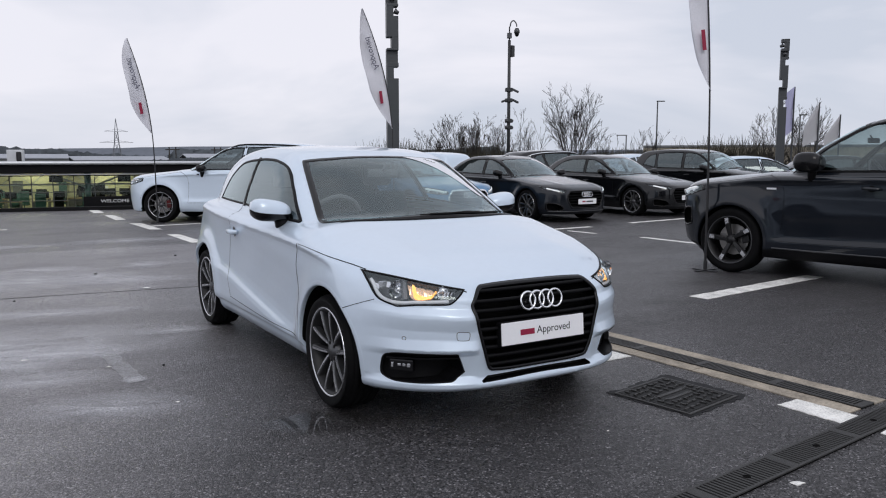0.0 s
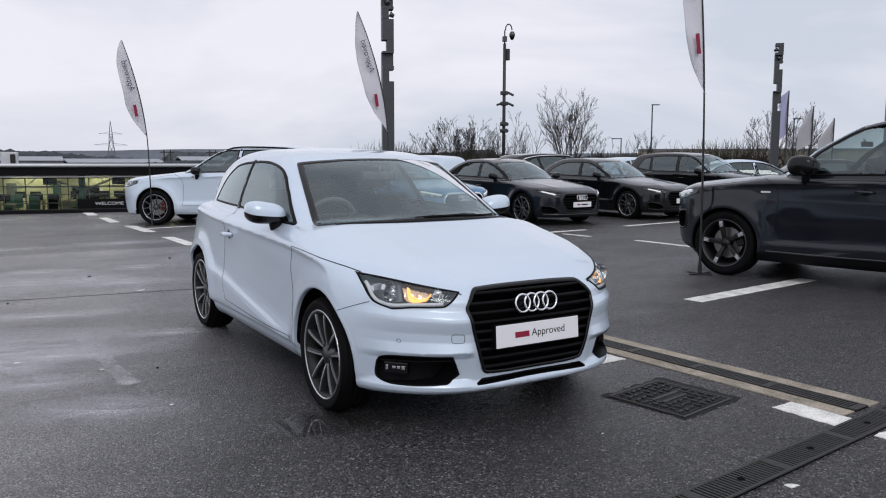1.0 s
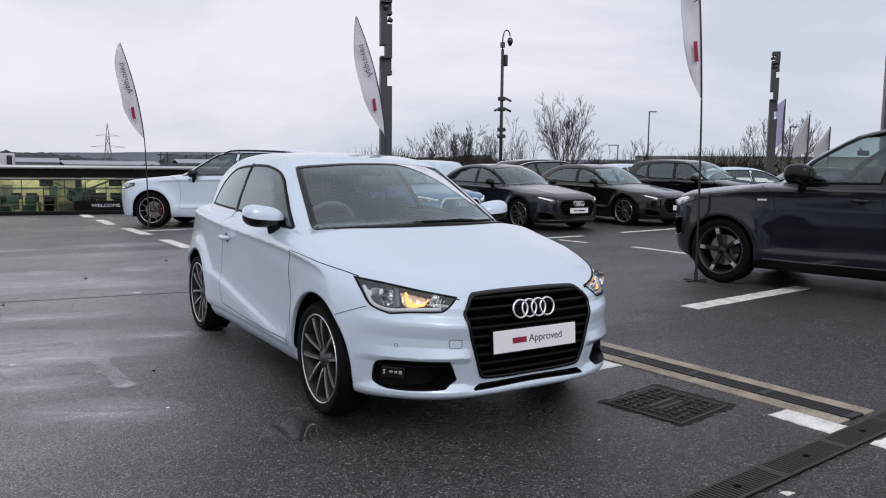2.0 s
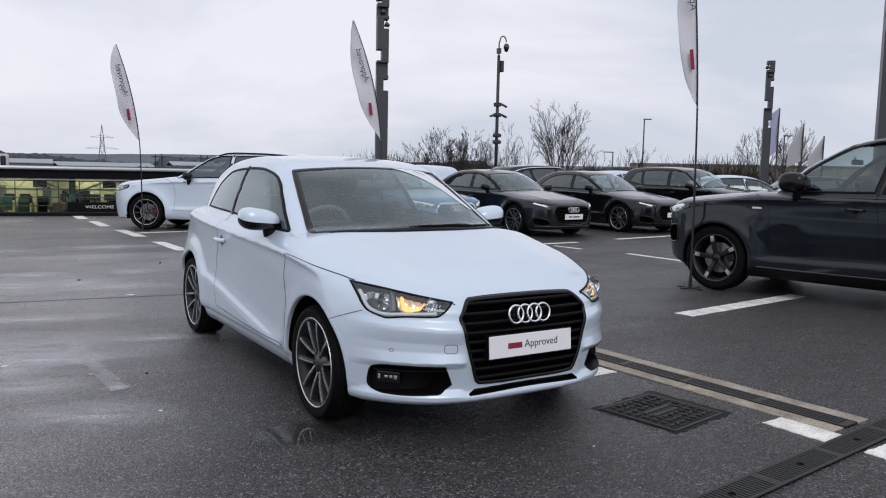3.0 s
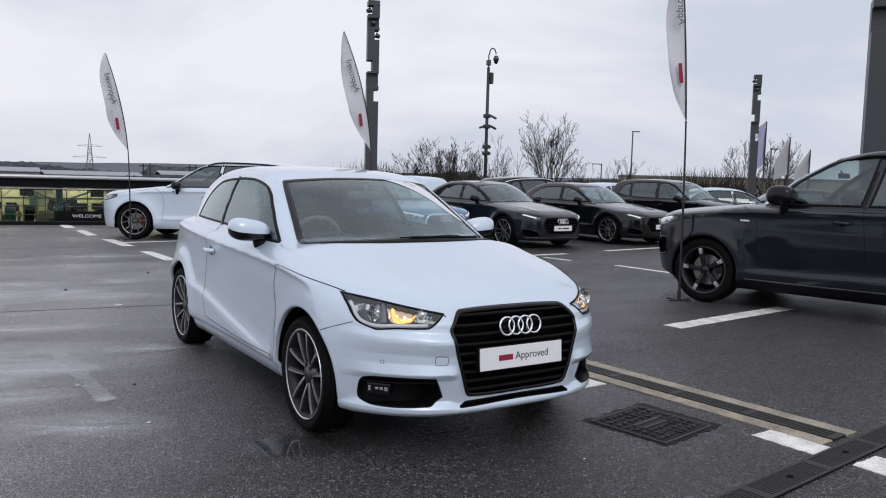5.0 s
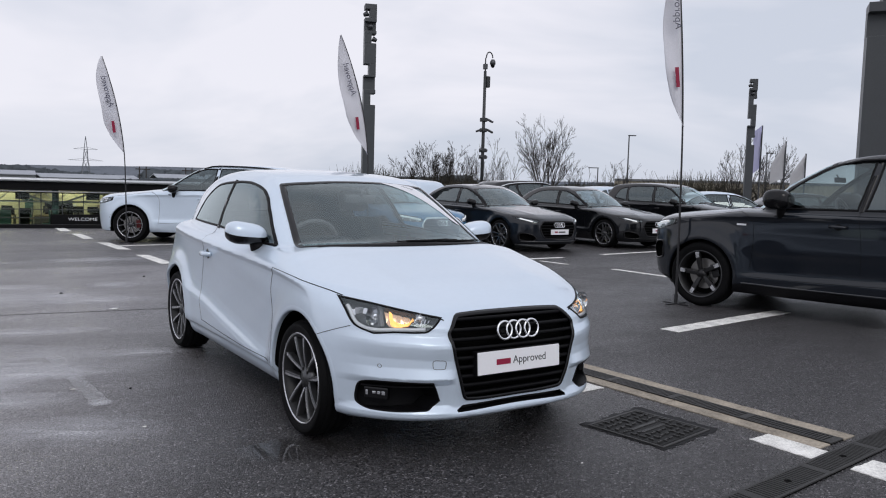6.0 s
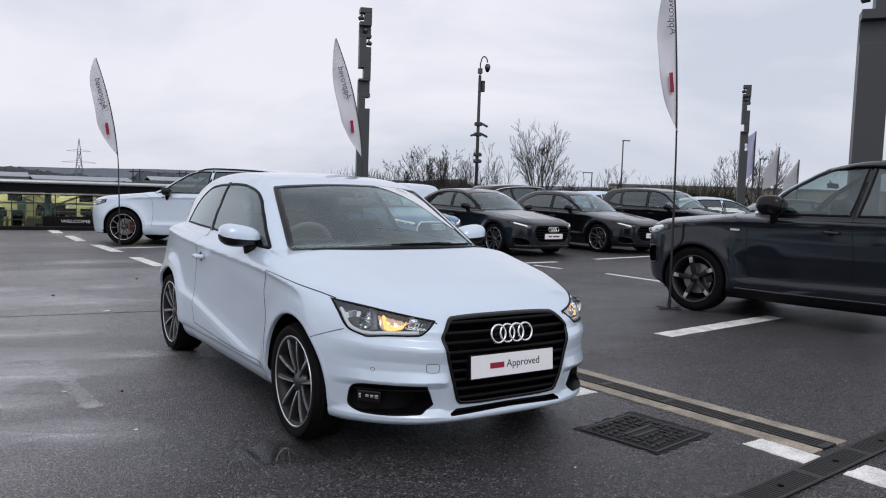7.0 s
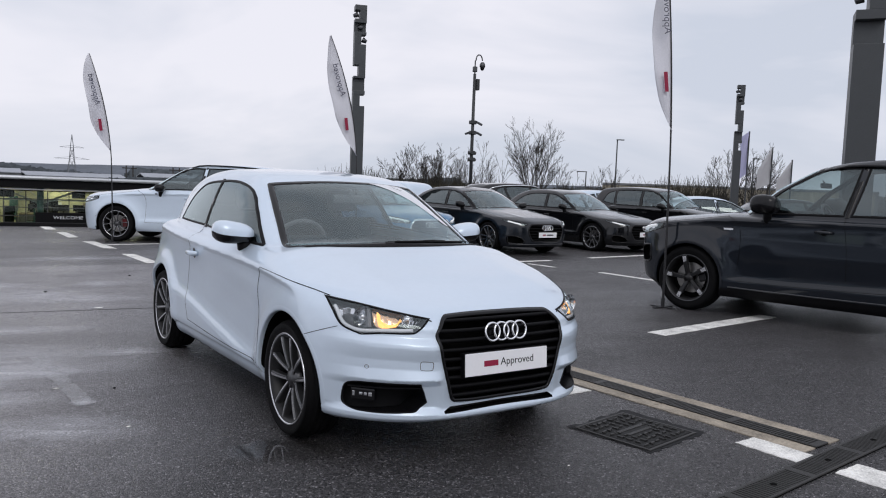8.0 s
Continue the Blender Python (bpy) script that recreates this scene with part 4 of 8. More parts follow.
def hatch_front():
    f = hatch_solid
    # badge and show plate
    rings_badge(hatch, Matrix.Translation(fy(0, 0.637, 0.012)) @ pose(0, 0, 0, -9), 0.100)
    b = bmesh.new()
    bm_box(b, (-0.10, 0.0, -0.03), (0.10, 0.03, 0.03), 0.01, Matrix.Translation(fy(0, 0.637, -0.016)))
    part("badge_mount", b, BLACK_GLOSS, hatch)
    show_plate(hatch, Matrix.Translation(fy(0, 0.487, 0.016)) @ pose(0, 0, 0, -4))
    b = bmesh.new()
    bm_box(b, (-0.265, 0.004, -0.060), (0.265, 0.04, 0.060), 0.004, Matrix.Translation(fy(0, 0.487, 0.016)) @ pose(0, 0, 0, -4))
    part("plate_holder", b, BLACK_TRIM, hatch)
    # lower slot
    slot = hatch_loops[5]
    tub("lower_intake", f, slot, 0.05, BLACK_TRIM, hatch)
    for s, lamp, fog in ((-1, hatch_loops[1], hatch_loops[3]), (1, hatch_loops[2], hatch_loops[4])):
        ho = new("headlamp")
        ho.empty_display_size = 0.05
        ho.parent = hatch
        ho["label"] = "clear headlamp with lit amber indicator"
        tub("lamp_housing", f, lamp, 0.07, LAMP_DARK, ho)
        band("lamp_rim", f, "front", lamp, offset_loop(lamp, 0.0075), BLACK_TRIM, ho, 0.003)
        cover = panel("lamp_cover", f, "front", lamp, GLASS_LAMP, ho, 0.002, 0.03)
        cover.visible_shadow = False
        # bright running strip along the outer and lower edge
        strip = np.array([(-0.748, 0.745), (-0.738, 0.672), (-0.694, 0.646), (-0.62, 0.650), (-0.49, 0.655)]) * (np.array([1, 1]) if s < 0 else np.array([-1, 1]))
        c = smooth_loop(strip, 8, closed=False)
        p, nn = onto(f, "front", c, 0.0)
        b = bmesh.new()
        bm_tube(b, [Vector(q) + Vector((0, 0.016, 0)) for q in p], 0.0095, 8)
        part("light_guide", b, LAMP_GUIDE, ho, smooth=True)
        # main reflector, indicator bowl and inner fins
        for cx, cz, r, back, mt, nm in ((-0.672, 0.703, 0.049, 0.075, LAMP_BOWL, "main_reflector"), (-0.505, 0.695, 0.030, 0.05, LAMP_BOWL, "side_reflector")):
            o = fy(s * abs(cx), cz)
            b = bmesh.new()
            bm_lathe(b, [(r * 1.05, 0.018), (r, 0.020), (r * 0.8, 0.045), (r * 0.45, 0.062), (0.0, 0.068)], 24, "Y", Matrix.Translation(o))
            part(nm, b, mt, ho, smooth=True)
        o = fy(s * 0.665, 0.705)
        b = bmesh.new()
        bm_lathe(b, [(0.017, 0.05), (0.016, 0.030), (0.010, 0.024), (0.0, 0.022)], 16, "Y", Matrix.Translation(o))
        part("bulb_shield", b, CHROME, ho, smooth=True)
        # indicator: bright bowl with a lit lower half, and a dark divider beside it
        bowl = smooth_loop([(s * 0.618, 0.738), (s * 0.56, 0.728), (s * 0.500, 0.714), (s * 0.520, 0.690), (s * 0.555, 0.662), (s * 0.622, 0.662)], 5)
        pts2, fs = fill(bowl, 0.010)
        q, _ = onto(f, "front", pts2, 0.0)
        dip = 0.5 + 0.5 * np.sin(pts2[:, 0] * s * 210 + pts2[:, 1] * 60)
        q[:, 1] += 0.040 + 0.010 * dip
        mesh_part("indicator_bowl", q, fs, AMBER_BOWL, ho, "reflector with the amber glow put into its colour")
        amb = smooth_loop([(s * 0.612, 0.728), (s * 0.602, 0.722), (s * 0.606, 0.694), (s * 0.585, 0.678), (s * 0.555, 0.680), (s * 0.524, 0.704), (s * 0.530, 0.690), (s * 0.556, 0.668), (s * 0.618, 0.664)], 5)
        pts2, fs = fill(amb, 0.008)
        q, _ = onto(f, "front", pts2, 0.0)
        q[:, 1] += 0.028 + 0.008 * np.sin(pts2[:, 0] * 260) * np.sin(pts2[:, 1] * 210)
        mesh_part("indicator", q, fs, AMBER, ho, "lit amber indicator")
        b = bmesh.new()
        a0, a1 = fy(s * 0.648, 0.655), fy(s * 0.628, 0.748)
        bm_tube(b, [a0 + Vector((0, 0.045, 0)), a1 + Vector((0, 0.040, 0))], 0.016, 6)
        part("lamp_divider", b, LAMP_DARK, ho)
        for k in range(5):
            t0 = k / 4
            a0 = fy(s * (0.735 - 0.055 * t0), 0.715 + 0.012 * math.sin(3 * t0)) + Vector((0, 0.03 + 0.01 * t0, 0))
            b = bmesh.new()
            bm_box(b, (-0.010, 0, -0.016), (0.012, 0.006, 0.014), 0.003, Matrix.Translation(a0) @ pose(0, 0, 0, 12 * (k % 3 - 1), 0, s * (30 + 9 * k)))
            part("reflector_facet", b, LAMP_BOWL, ho)
        for k in range(4):
            x0 = s * (0.475 - 0.018 * k)
            b = bmesh.new()
            a0, a1 = fy(x0 + s * 0.03, 0.668 + 0.006 * k), fy(x0, 0.712 - 0.003 * k)
            bm_tube(b, [a0 + Vector((0, 0.03, 0)), a1 + Vector((0, 0.03, 0))], 0.0035, 6)
            part("reflector_fin", b, LAMP_BOWL, ho)
        # fog lamp recess
        fo = new("fog_lamp_recess")
        fo.empty_display_size = 0.05
        fo.parent = hatch
        tub("recess", f, fog, 0.05, BLACK_TRIM, fo)
        band("recess_rim", f, "front", fog, offset_loop(fog, 0.006), BLACK_TRIM, fo, 0.003)
        o1, o2 = fy(s * 0.725, 0.375), fy(s * 0.45, 0.380)
        b = bmesh.new()
        mid = fy(s * 0.60, 0.378)
        bm_tube(b, [o1 + Vector((0, 0.02, 0)), mid + Vector((0, 0.02, 0)), o2 + Vector((0, 0.02, 0))], 0.008, 6)
        part("recess_bar", b, BLACK_GLOSS, fo)
        o = fy(s * 0.702, 0.335)
        o2 = fy(s * 0.645, 0.340)
        tilt = math.degrees(math.atan2(o2.y - o.y, o2.x - o.x))
        mm = Matrix.Translation((o + o2) / 2 + Vector((0, 0.020, 0))) @ pose(0, 0, 0, 0, 0, tilt if s < 0 else tilt + 180)
        b = bmesh.new()
        bm_box(b, (-0.062, -0.004, -0.030), (0.062, 0.03, 0.030), 0.008, mm)
        part("fog_housing", b, BLACK_GLOSS, fo)
        for k, (dx, w, h) in enumerate(((-0.045, 0.012, 0.016), (-0.008, 0.018, 0.008), (0.016, 0.016, 0.009), (0.040, 0.018, 0.012))):
            b = bmesh.new()
            bm_box(b, (dx - w / 2, -0.008, 0.006 - h), (dx + w / 2, -0.003, 0.006 + h * 0.5), 0.002, mm)
            part("fog_reflector", b, CHROME, fo)
        ang = np.linspace(0, 2 * math.pi, 25)[:-1]
        ring = np.stack([s * 0.678 + 0.0075 * np.cos(ang), 0.480 + 0.0095 * np.sin(ang)], 1)
        band("parking_sensor", f, "front", ring, offset_loop(ring, 0.0018), INTERIOR_LIGHT, hatch, 0.0015, edge=0.001)
    tow = smooth_loop([(-0.472, 0.512), (-0.44, 0.514), (-0.414, 0.508), (-0.416, 0.476), (-0.424, 0.470), (-0.468, 0.472), (-0.475, 0.480)], 6)
    band("tow_eye_cover", f, "front", tow, offset_loop(tow, 0.0028), INTERIOR_LIGHT, hatch, 0.0015, edge=0.001)
    # sticker along the windscreen's edge, wipers, aerial
    st = smooth_loop([(0.17, 1.012), (0.17, 1.012), (0.34, 1.037), (0.445, 1.035), (0.53, 0.86), (0.598, 0.64), (0.598, 0.64), (0.565, 0.64), (0.45, 0.80), (0.30, 0.93)], 6)
    panel("windscreen_sticker", f, "top", st, STICKER, hatch, 0.006, 0.04, "white sticker strip on the windscreen edge")
    for k in range(4):
        p, nn = onto(f, "top", np.array([[0.345 + 0.017 * k, 1.005 - 0.012 * k]]), 0.0075)
        b = bmesh.new()
        bm_lathe(b, [(0.010, 0.0), (0.010, 0.0006), (0.007, 0.0006), (0.007, 0.0)], 14, "Z", Matrix.Translation(Vector(p[0])) @ pose(0, 0, 0, -28))
        part("sticker_mark", b, INK, hatch)
    for a, b_, c in (((-0.10, 0.284), (0.12, 0.290), (0.38, 0.355)), ((0.20, 0.30), (0.42, 0.33), (0.63, 0.47))):
        cpts = smooth_loop([a, b_, c], 8, closed=False)
        p, _ = onto(f, "top", cpts, 0.010)
        b = bmesh.new()
        bm_tube(b, [Vector(q) for q in p], [0.004] * 3 + [0.007] * (len(p) - 6) + [0.004] * 3, 8)
        part("wiper_blade", b, BLACK_TRIM, hatch, smooth=True)
    cow = smooth_loop([(-0.60, 0.322), (-0.4, 0.258), (0, 0.228), (0.4, 0.258), (0.60, 0.322)], 8, closed=False)
    cow2 = cow + np.array([0, 0.05])
    band("cowl_panel", f, "top", cow, cow2, BLACK_TRIM, hatch, 0.004, False)
    # rear lamps and tailgate window
    for s, view in ((-1, "right"), (1, "left")):
        tl = smooth_loop([(2.86, 0.90), (3.04, 0.93), (3.08, 0.82), (3.05, 0.73), (2.92, 0.74)], 6)
        panel("rear_lamp", f, view, tl, RED_LENS, hatch, 0.004, 0.03)


hatch_front()


# ---------------------------------------------------------------- the other cars
SUV = dict(
    base=2.85, arch_reach=0.30, arch=0.425, hub=0.375, flare=0.014, ref=0.94, well=0.56, floor=0.22, length=4.0, height=1.72,
    wide=spline((-0.95, 0.86), (-0.5, 0.915), (0, 0.935), (1, 0.94), (2.7, 0.94), (3.2, 0.91), (3.8, 0.83)),
    crease=spline((-0.95, 0.84), (-0.4, 0.93), (0.2, 0.985), (1, 1.01), (2.8, 1.05), (3.8, 1.06)),
    above=spline((0, 0), (0.02, 0.008), (0.06, 0.030), (0.12, 0.08), (0.2, 0.17), (0.4, 0.5)),
    below=spline((0, 0), (0.016, 0.010), (0.035, 0.018), (0.07, 0.021), (0.2, 0.018), (0.4, 0.008), (0.9, 0.0)),
    swoosh=spline((-0.9, 0.46), (0.5, 0.44), (2.0, 0.46), (3.8, 0.52)),
    low=spline((-0.45, 0.20), (-0.28, 0.10), (-0.20, 0.05), (-0.15, 0.026), (-0.06, 0.004), (0, 0.0), (0.015, 0.003), (0.055, 0.016), (0.085, 0.019), (0.2, 0.016), (0.36, 0.006), (0.5, 0.0), (0.9, 0.0)),
    hood=spline((-0.95, 0.74), (-0.84, 0.88), (-0.7, 0.955), (-0.3, 1.02), (0.1, 1.065), (0.45, 1.105), (0.7, 1.11), (4, 1.12)),
    crown=spline((-0.95, 0.05), (-0.3, 0.09), (0.4, 0.08), (4.0, 0.08)), crown_n=4.0, ridge=0.008,
    nose=spline((0.15, -0.66), (0.25, -0.83), (0.4, -0.865), (0.6, -0.885), (0.8, -0.875), (0.92, -0.80), (1.02, -0.62), (1.1, -0.4)),
    bow=0.50, bow_n=3.8,
    tail=spline((0.2, 3.50), (0.4, 3.70), (0.8, 3.75), (1.05, 3.68), (1.2, 3.55)), bow_rear=0.45,
    k_top=0.05, k_front=0.07, k_roof=0.07, k_join=0.02, cabin_from=0.1, cabin_to=3.72,
    belt=1.08, lean=0.36, lean2=0.25, screen_bow=0.36, rear_bow=0.2, roof_front=1.35, roof_back=3.1, roof_crown=0.07,
    cabin=spline((0.2, 0.80), (0.6, 0.845), (1.5, 0.865), (2.6, 0.845), (3.3, 0.79), (3.8, 0.70)),
    roof=spline((0.0, 0.95), (0.35, 1.07), (0.55, 1.18), (0.95, 1.415), (1.2, 1.545), (1.4, 1.60), (1.9, 1.655), (2.4, 1.665), (3.0, 1.64), (3.4, 1.585), (3.52, 1.50), (3.7, 1.15), (3.8, 1.0)),
)
SUV_OUT = dict(
    door=(0.62, 1.70), sill=0.40, bumper_top=0.74, dash_y=0.78, seat_z=0.56, mirror_y=1.18, mirror_z=1.44,
    screen=[(-0.80, 0.66), (-0.80, 0.66), (-0.5, 0.50), (0, 0.44), (0.5, 0.50), (0.80, 0.66), (0.80, 0.66), (0.73, 1.0), (0.62, 1.36), (0.62, 1.36), (0.3, 1.30), (0, 1.28), (-0.3, 1.30), (-0.62, 1.36), (-0.62, 1.36), (-0.73, 1.0)],
    side_glass=[[(0.70, 1.085), (0.70, 1.085), (1.0, 1.09), (1.68, 1.10), (1.68, 1.10), (1.73, 1.30), (1.76, 1.565), (1.76, 1.565), (1.50, 1.555), (1.25, 1.475), (0.95, 1.28)],
                [(1.74, 1.10), (1.74, 1.10), (2.62, 1.115), (2.62, 1.115), (2.72, 1.40), (2.70, 1.545), (2.70, 1.545), (2.3, 1.57), (1.82, 1.567), (1.82, 1.567), (1.79, 1.30)],
                [(2.70, 1.12), (2.70, 1.12), (3.20, 1.20), (3.20, 1.20), (3.05, 1.46), (2.78, 1.54), (2.78, 1.54)]],
    pillar=([(1.69, 1.09), (1.735, 1.30), (1.77, 1.575)], [(1.73, 1.09), (1.775, 1.30), (1.81, 1.575)]),
    lamp=[(-0.895, 0.93), (-0.895, 0.93), (-0.90, 0.86), (-0.82, 0.80), (-0.56, 0.775), (-0.50, 0.79), (-0.50, 0.84), (-0.50, 0.84), (-0.70, 0.885)],
    fog=[(-0.86, 0.58), (-0.84, 0.66), (-0.62, 0.60), (-0.55, 0.48), (-0.60, 0.42), (-0.84, 0.44)],
    grille=[(-0.34, 0.40), (-0.40, 0.43), (-0.50, 0.62), (-0.50, 0.75), (-0.42, 0.855), (-0.36, 0.87), (0, 0.875), (0.36, 0.87), (0.42, 0.855), (0.50, 0.75), (0.50, 0.62), (0.40, 0.43), (0.34, 0.40), (0, 0.395)],
    grille_half=spline((0.38, 0.34), (0.45, 0.41), (0.62, 0.49), (0.75, 0.49), (0.84, 0.43), (0.88, 0.36)), slats=7,
    mirror=(0.985, 0.93, 1.125, 0.115, 0.10, 0.075), handles=[(1.52, 0.93), (2.55, 0.96)],
    seams_side=[[(0.42, 1.06), (0.56, 1.0), (0.62, 0.88), (0.62, 0.60), (0.60, 0.42)], [(1.76, 0.44), (1.75, 0.75), (1.70, 1.10)], [(0.60, 0.415), (1.3, 0.42), (2.45, 0.46)]],
    seams_top=[[(0.50, -0.80), (0.70, -0.66), (0.86, -0.40), (0.87, 0.0), (0.86, 0.45)]],
    tyre=0.385, rim=0.275, tyre_w=0.255, wheel_x=0.925, wheels="blade", turn=0, frit=0.05, seal=0.022, mirror_paint=BLACK_GLOSS,
    led=[(-0.84, 0.895), (-0.70, 0.862), (-0.53, 0.825)], badge=(0.755, 0.125), plate_z=0.52,
)
SALOON = dict(SUV, base=2.82, arch=0.375, hub=0.335, flare=0.012, ref=0.92, well=0.55, floor=0.17, length=4.1, height=1.46,
    wide=spline((-0.95, 0.82), (-0.5, 0.89), (0, 0.915), (1, 0.92), (2.8, 0.92), (3.3, 0.88), (3.9, 0.80)),
    crease=spline((-0.95, 0.69), (-0.4, 0.775), (0.2, 0.84), (1, 0.875), (2.8, 0.925), (3.9, 0.92)),
    swoosh=spline((-0.9, 0.42), (0.5, 0.40), (2.0, 0.44), (3.8, 0.50)),
    hood=spline((-0.95, 0.60), (-0.84, 0.71), (-0.65, 0.775), (-0.2, 0.85), (0.2, 0.905), (0.5, 0.945), (0.8, 0.96), (2.8, 0.99), (3.3, 1.01), (3.9, 0.99)),
    crown=spline((-0.95, 0.03), (-0.3, 0.08), (0.4, 0.07), (4.0, 0.07)),
    nose=spline((0.10, -0.62), (0.18, -0.82), (0.26, -0.875), (0.45, -0.89), (0.6, -0.885), (0.7, -0.83), (0.78, -0.68), (0.9, -0.4)),
    tail=spline((0.15, 3.65), (0.35, 3.80), (0.7, 3.84), (0.9, 3.82), (1.05, 3.70)),
    belt=0.95, lean=0.42, roof_front=1.3, roof_back=2.9, cabin_from=0.2, cabin_to=3.75,
    cabin=spline((0.2, 0.73), (0.6, 0.785), (1.5, 0.805), (2.4, 0.775), (3.0, 0.71), (3.6, 0.60)),
    roof=spline((0.1, 0.83), (0.5, 0.955), (0.9, 1.155), (1.2, 1.295), (1.4, 1.35), (1.7, 1.395), (2.0, 1.408), (2.4, 1.39), (2.8, 1.30), (3.2, 1.15), (3.6, 0.985)),
)
SALOON_OUT = dict(SUV_OUT, front_glass=GLASS_DARK, lamp_mat=LAMP_BOWL, door=(0.62, 1.66), sill=0.30, bumper_top=0.62, dash_y=0.85, seat_z=0.38, mirror_y=1.15, mirror_z=1.22,
    screen=[(-0.745, 0.72), (-0.745, 0.72), (-0.45, 0.56), (0, 0.50), (0.45, 0.56), (0.745, 0.72), (0.745, 0.72), (0.66, 1.05), (0.56, 1.36), (0.56, 1.36), (0.3, 1.32), (0, 1.30), (-0.3, 1.32), (-0.56, 1.36), (-0.56, 1.36), (-0.66, 1.05)],
    side_glass=[[(0.72, 0.955), (0.72, 0.955), (1.0, 0.96), (1.62, 0.97), (1.62, 0.97), (1.67, 1.15), (1.70, 1.325), (1.70, 1.325), (1.45, 1.30), (1.10, 1.17)],
                [(1.68, 0.97), (1.68, 0.97), (2.55, 0.99), (2.95, 1.02), (2.95, 1.02), (2.70, 1.20), (2.35, 1.31), (1.76, 1.33), (1.76, 1.33), (1.73, 1.15)]],
    pillar=([(1.63, 0.96), (1.675, 1.15), (1.71, 1.335)], [(1.67, 0.96), (1.715, 1.15), (1.75, 1.335)]),
    lamp=[(-0.86, 0.745), (-0.86, 0.745), (-0.84, 0.70), (-0.62, 0.635), (-0.54, 0.63), (-0.50, 0.665), (-0.50, 0.665), (-0.66, 0.705)],
    fog=[(-0.84, 0.33), (-0.82, 0.415), (-0.64, 0.385), (-0.56, 0.30), (-0.60, 0.245), (-0.81, 0.255)],
    grille=[(-0.36, 0.30), (-0.42, 0.33), (-0.50, 0.47), (-0.50, 0.57), (-0.44, 0.655), (-0.38, 0.67), (0, 0.675), (0.38, 0.67), (0.44, 0.655), (0.50, 0.57), (0.50, 0.47), (0.42, 0.33), (0.36, 0.30), (0, 0.295)],
    grille_half=spline((0.28, 0.35), (0.35, 0.42), (0.47, 0.49), (0.57, 0.49), (0.65, 0.44), (0.68, 0.38)), slats=6,
    mirror=(0.945, 0.93, 1.01, 0.105, 0.09, 0.065), handles=[(1.50, 0.80), (2.50, 0.83)],
    seams_side=[[(0.50, 0.93), (0.60, 0.85), (0.63, 0.70), (0.62, 0.45), (0.60, 0.32)], [(1.70, 0.33), (1.69, 0.65), (1.64, 0.97)]],
    seams_top=[[(0.50, -0.80), (0.68, -0.64), (0.83, -0.38), (0.84, 0.0), (0.82, 0.5)]],
    tyre=0.335, rim=0.250, tyre_w=0.245, wheel_x=0.91, wheels="multi",
    led=[(-0.80, 0.712), (-0.71, 0.675), (-0.63, 0.652)], badge=(0.585, 0.115), plate_z=0.44,
)


def dress_front(car, solid, loops, S, plate=True, lit=True):
    """Lamps, running lights, badge and plate of the parked cars."""
    for s, lamp in ((-1, loops[1]), (1, loops[2])):
        ho = new("headlamp")
        ho.empty_display_size = 0.05
        ho.parent = car
        tub("lamp_housing", solid, lamp, 0.05, S.get("lamp_mat", LAMP_DARK), ho)
        band("lamp_rim", solid, "front", lamp, offset_loop(lamp, 0.009), BLACK_GLOSS, ho, 0.003)
        cv = panel("lamp_cover", solid, "front", lamp, GLASS_LAMP, ho, 0.003, 0.06)
        cv.visible_shadow = False
        c = smooth_loop([(s * abs(a), b_) for a, b_ in S["led"]], 6, closed=False)
        p, _ = onto(solid, "front", c, -0.008)
        b = bmesh.new()
        bm_tube(b, [Vector(q) for q in p], S.get("led_r", 0.019), 8)
        part("running_light", b, LAMP_BOWL if not lit else WHITE_LED, ho, "white light strip", smooth=True)
        u = np.linspace(0.15, 0.85, 3)
        for w in u:
            q = c[int(w * (len(c) - 1))] + np.array([0, -0.035])
            o, _ = onto(solid, "front", q[None], -0.02)
            b = bmesh.new()
            bm_lathe(b, [(0.030, 0.0), (0.028, 0.012), (0.015, 0.03), (0.0, 0.034)], 16, "Y", Matrix.Translation(Vector(o[0])))
            part("projector", b, LAMP_BOWL, ho, smooth=True)
    if len(loops) > 3:
        for lp in loops[3:5]:
            tub("intake_recess", solid, lp, 0.05, LINER, car)
            band("intake_rim", solid, "front", lp, offset_loop(lp, 0.02), BLACK_GLOSS, car, 0.004)
    z, D = S["badge"]
    o, _ = onto(solid, "front", np.array([[0.0, z]]), 0.0)
    rings_badge(car, Matrix.Translation(Vector(o[0]) + Vector((0, -0.012, 0))) @ pose(0, 0, 0, -6), D)
    if plate:
        o, _ = onto(solid, "front", np.array([[0.0, S["plate_z"]]]), 0.0)
        show_plate(car, Matrix.Translation(Vector(o[0]) + Vector((0, -0.022, 0))), False)


def roof_rails(car, solid, y0, y1, x, mat):
    for s in (-1, 1):
        t = np.linspace(y0, y1, 12)
        p, _ = onto(solid, "top", np.stack([np.full_like(t, s * x), t], 1), 0.0)
        lift = 0.03 * np.minimum(1, np.minimum(np.arange(12), np.arange(12)[::-1]) / 1.2)
        b = bmesh.new()
        bm_tube(b, [Vector((q[0], q[1], q[2] + l)) for q, l in zip(p, lift)], 0.016, 8)
        part("roof_rail", b, mat, car, smooth=True)


def screen_strip(car, solid, pts):
    panel("windscreen_sticker", solid, "top", smooth_loop(pts, 5), STICKER, car, 0.006, 0.06, "white sticker strip on the windscreen edge")


def placed(x, y, wheel_local, turn):
    """The pose that brings a car's wheel (at wheel_local in the car) to x, y."""
    r = pose(0, 0, 0, 0, 0, turn)
    d = r @ Vector((wheel_local[0], wheel_local[1], 0))
    return Matrix.Translation((x - d.x, y - d.y, 0)) @ r


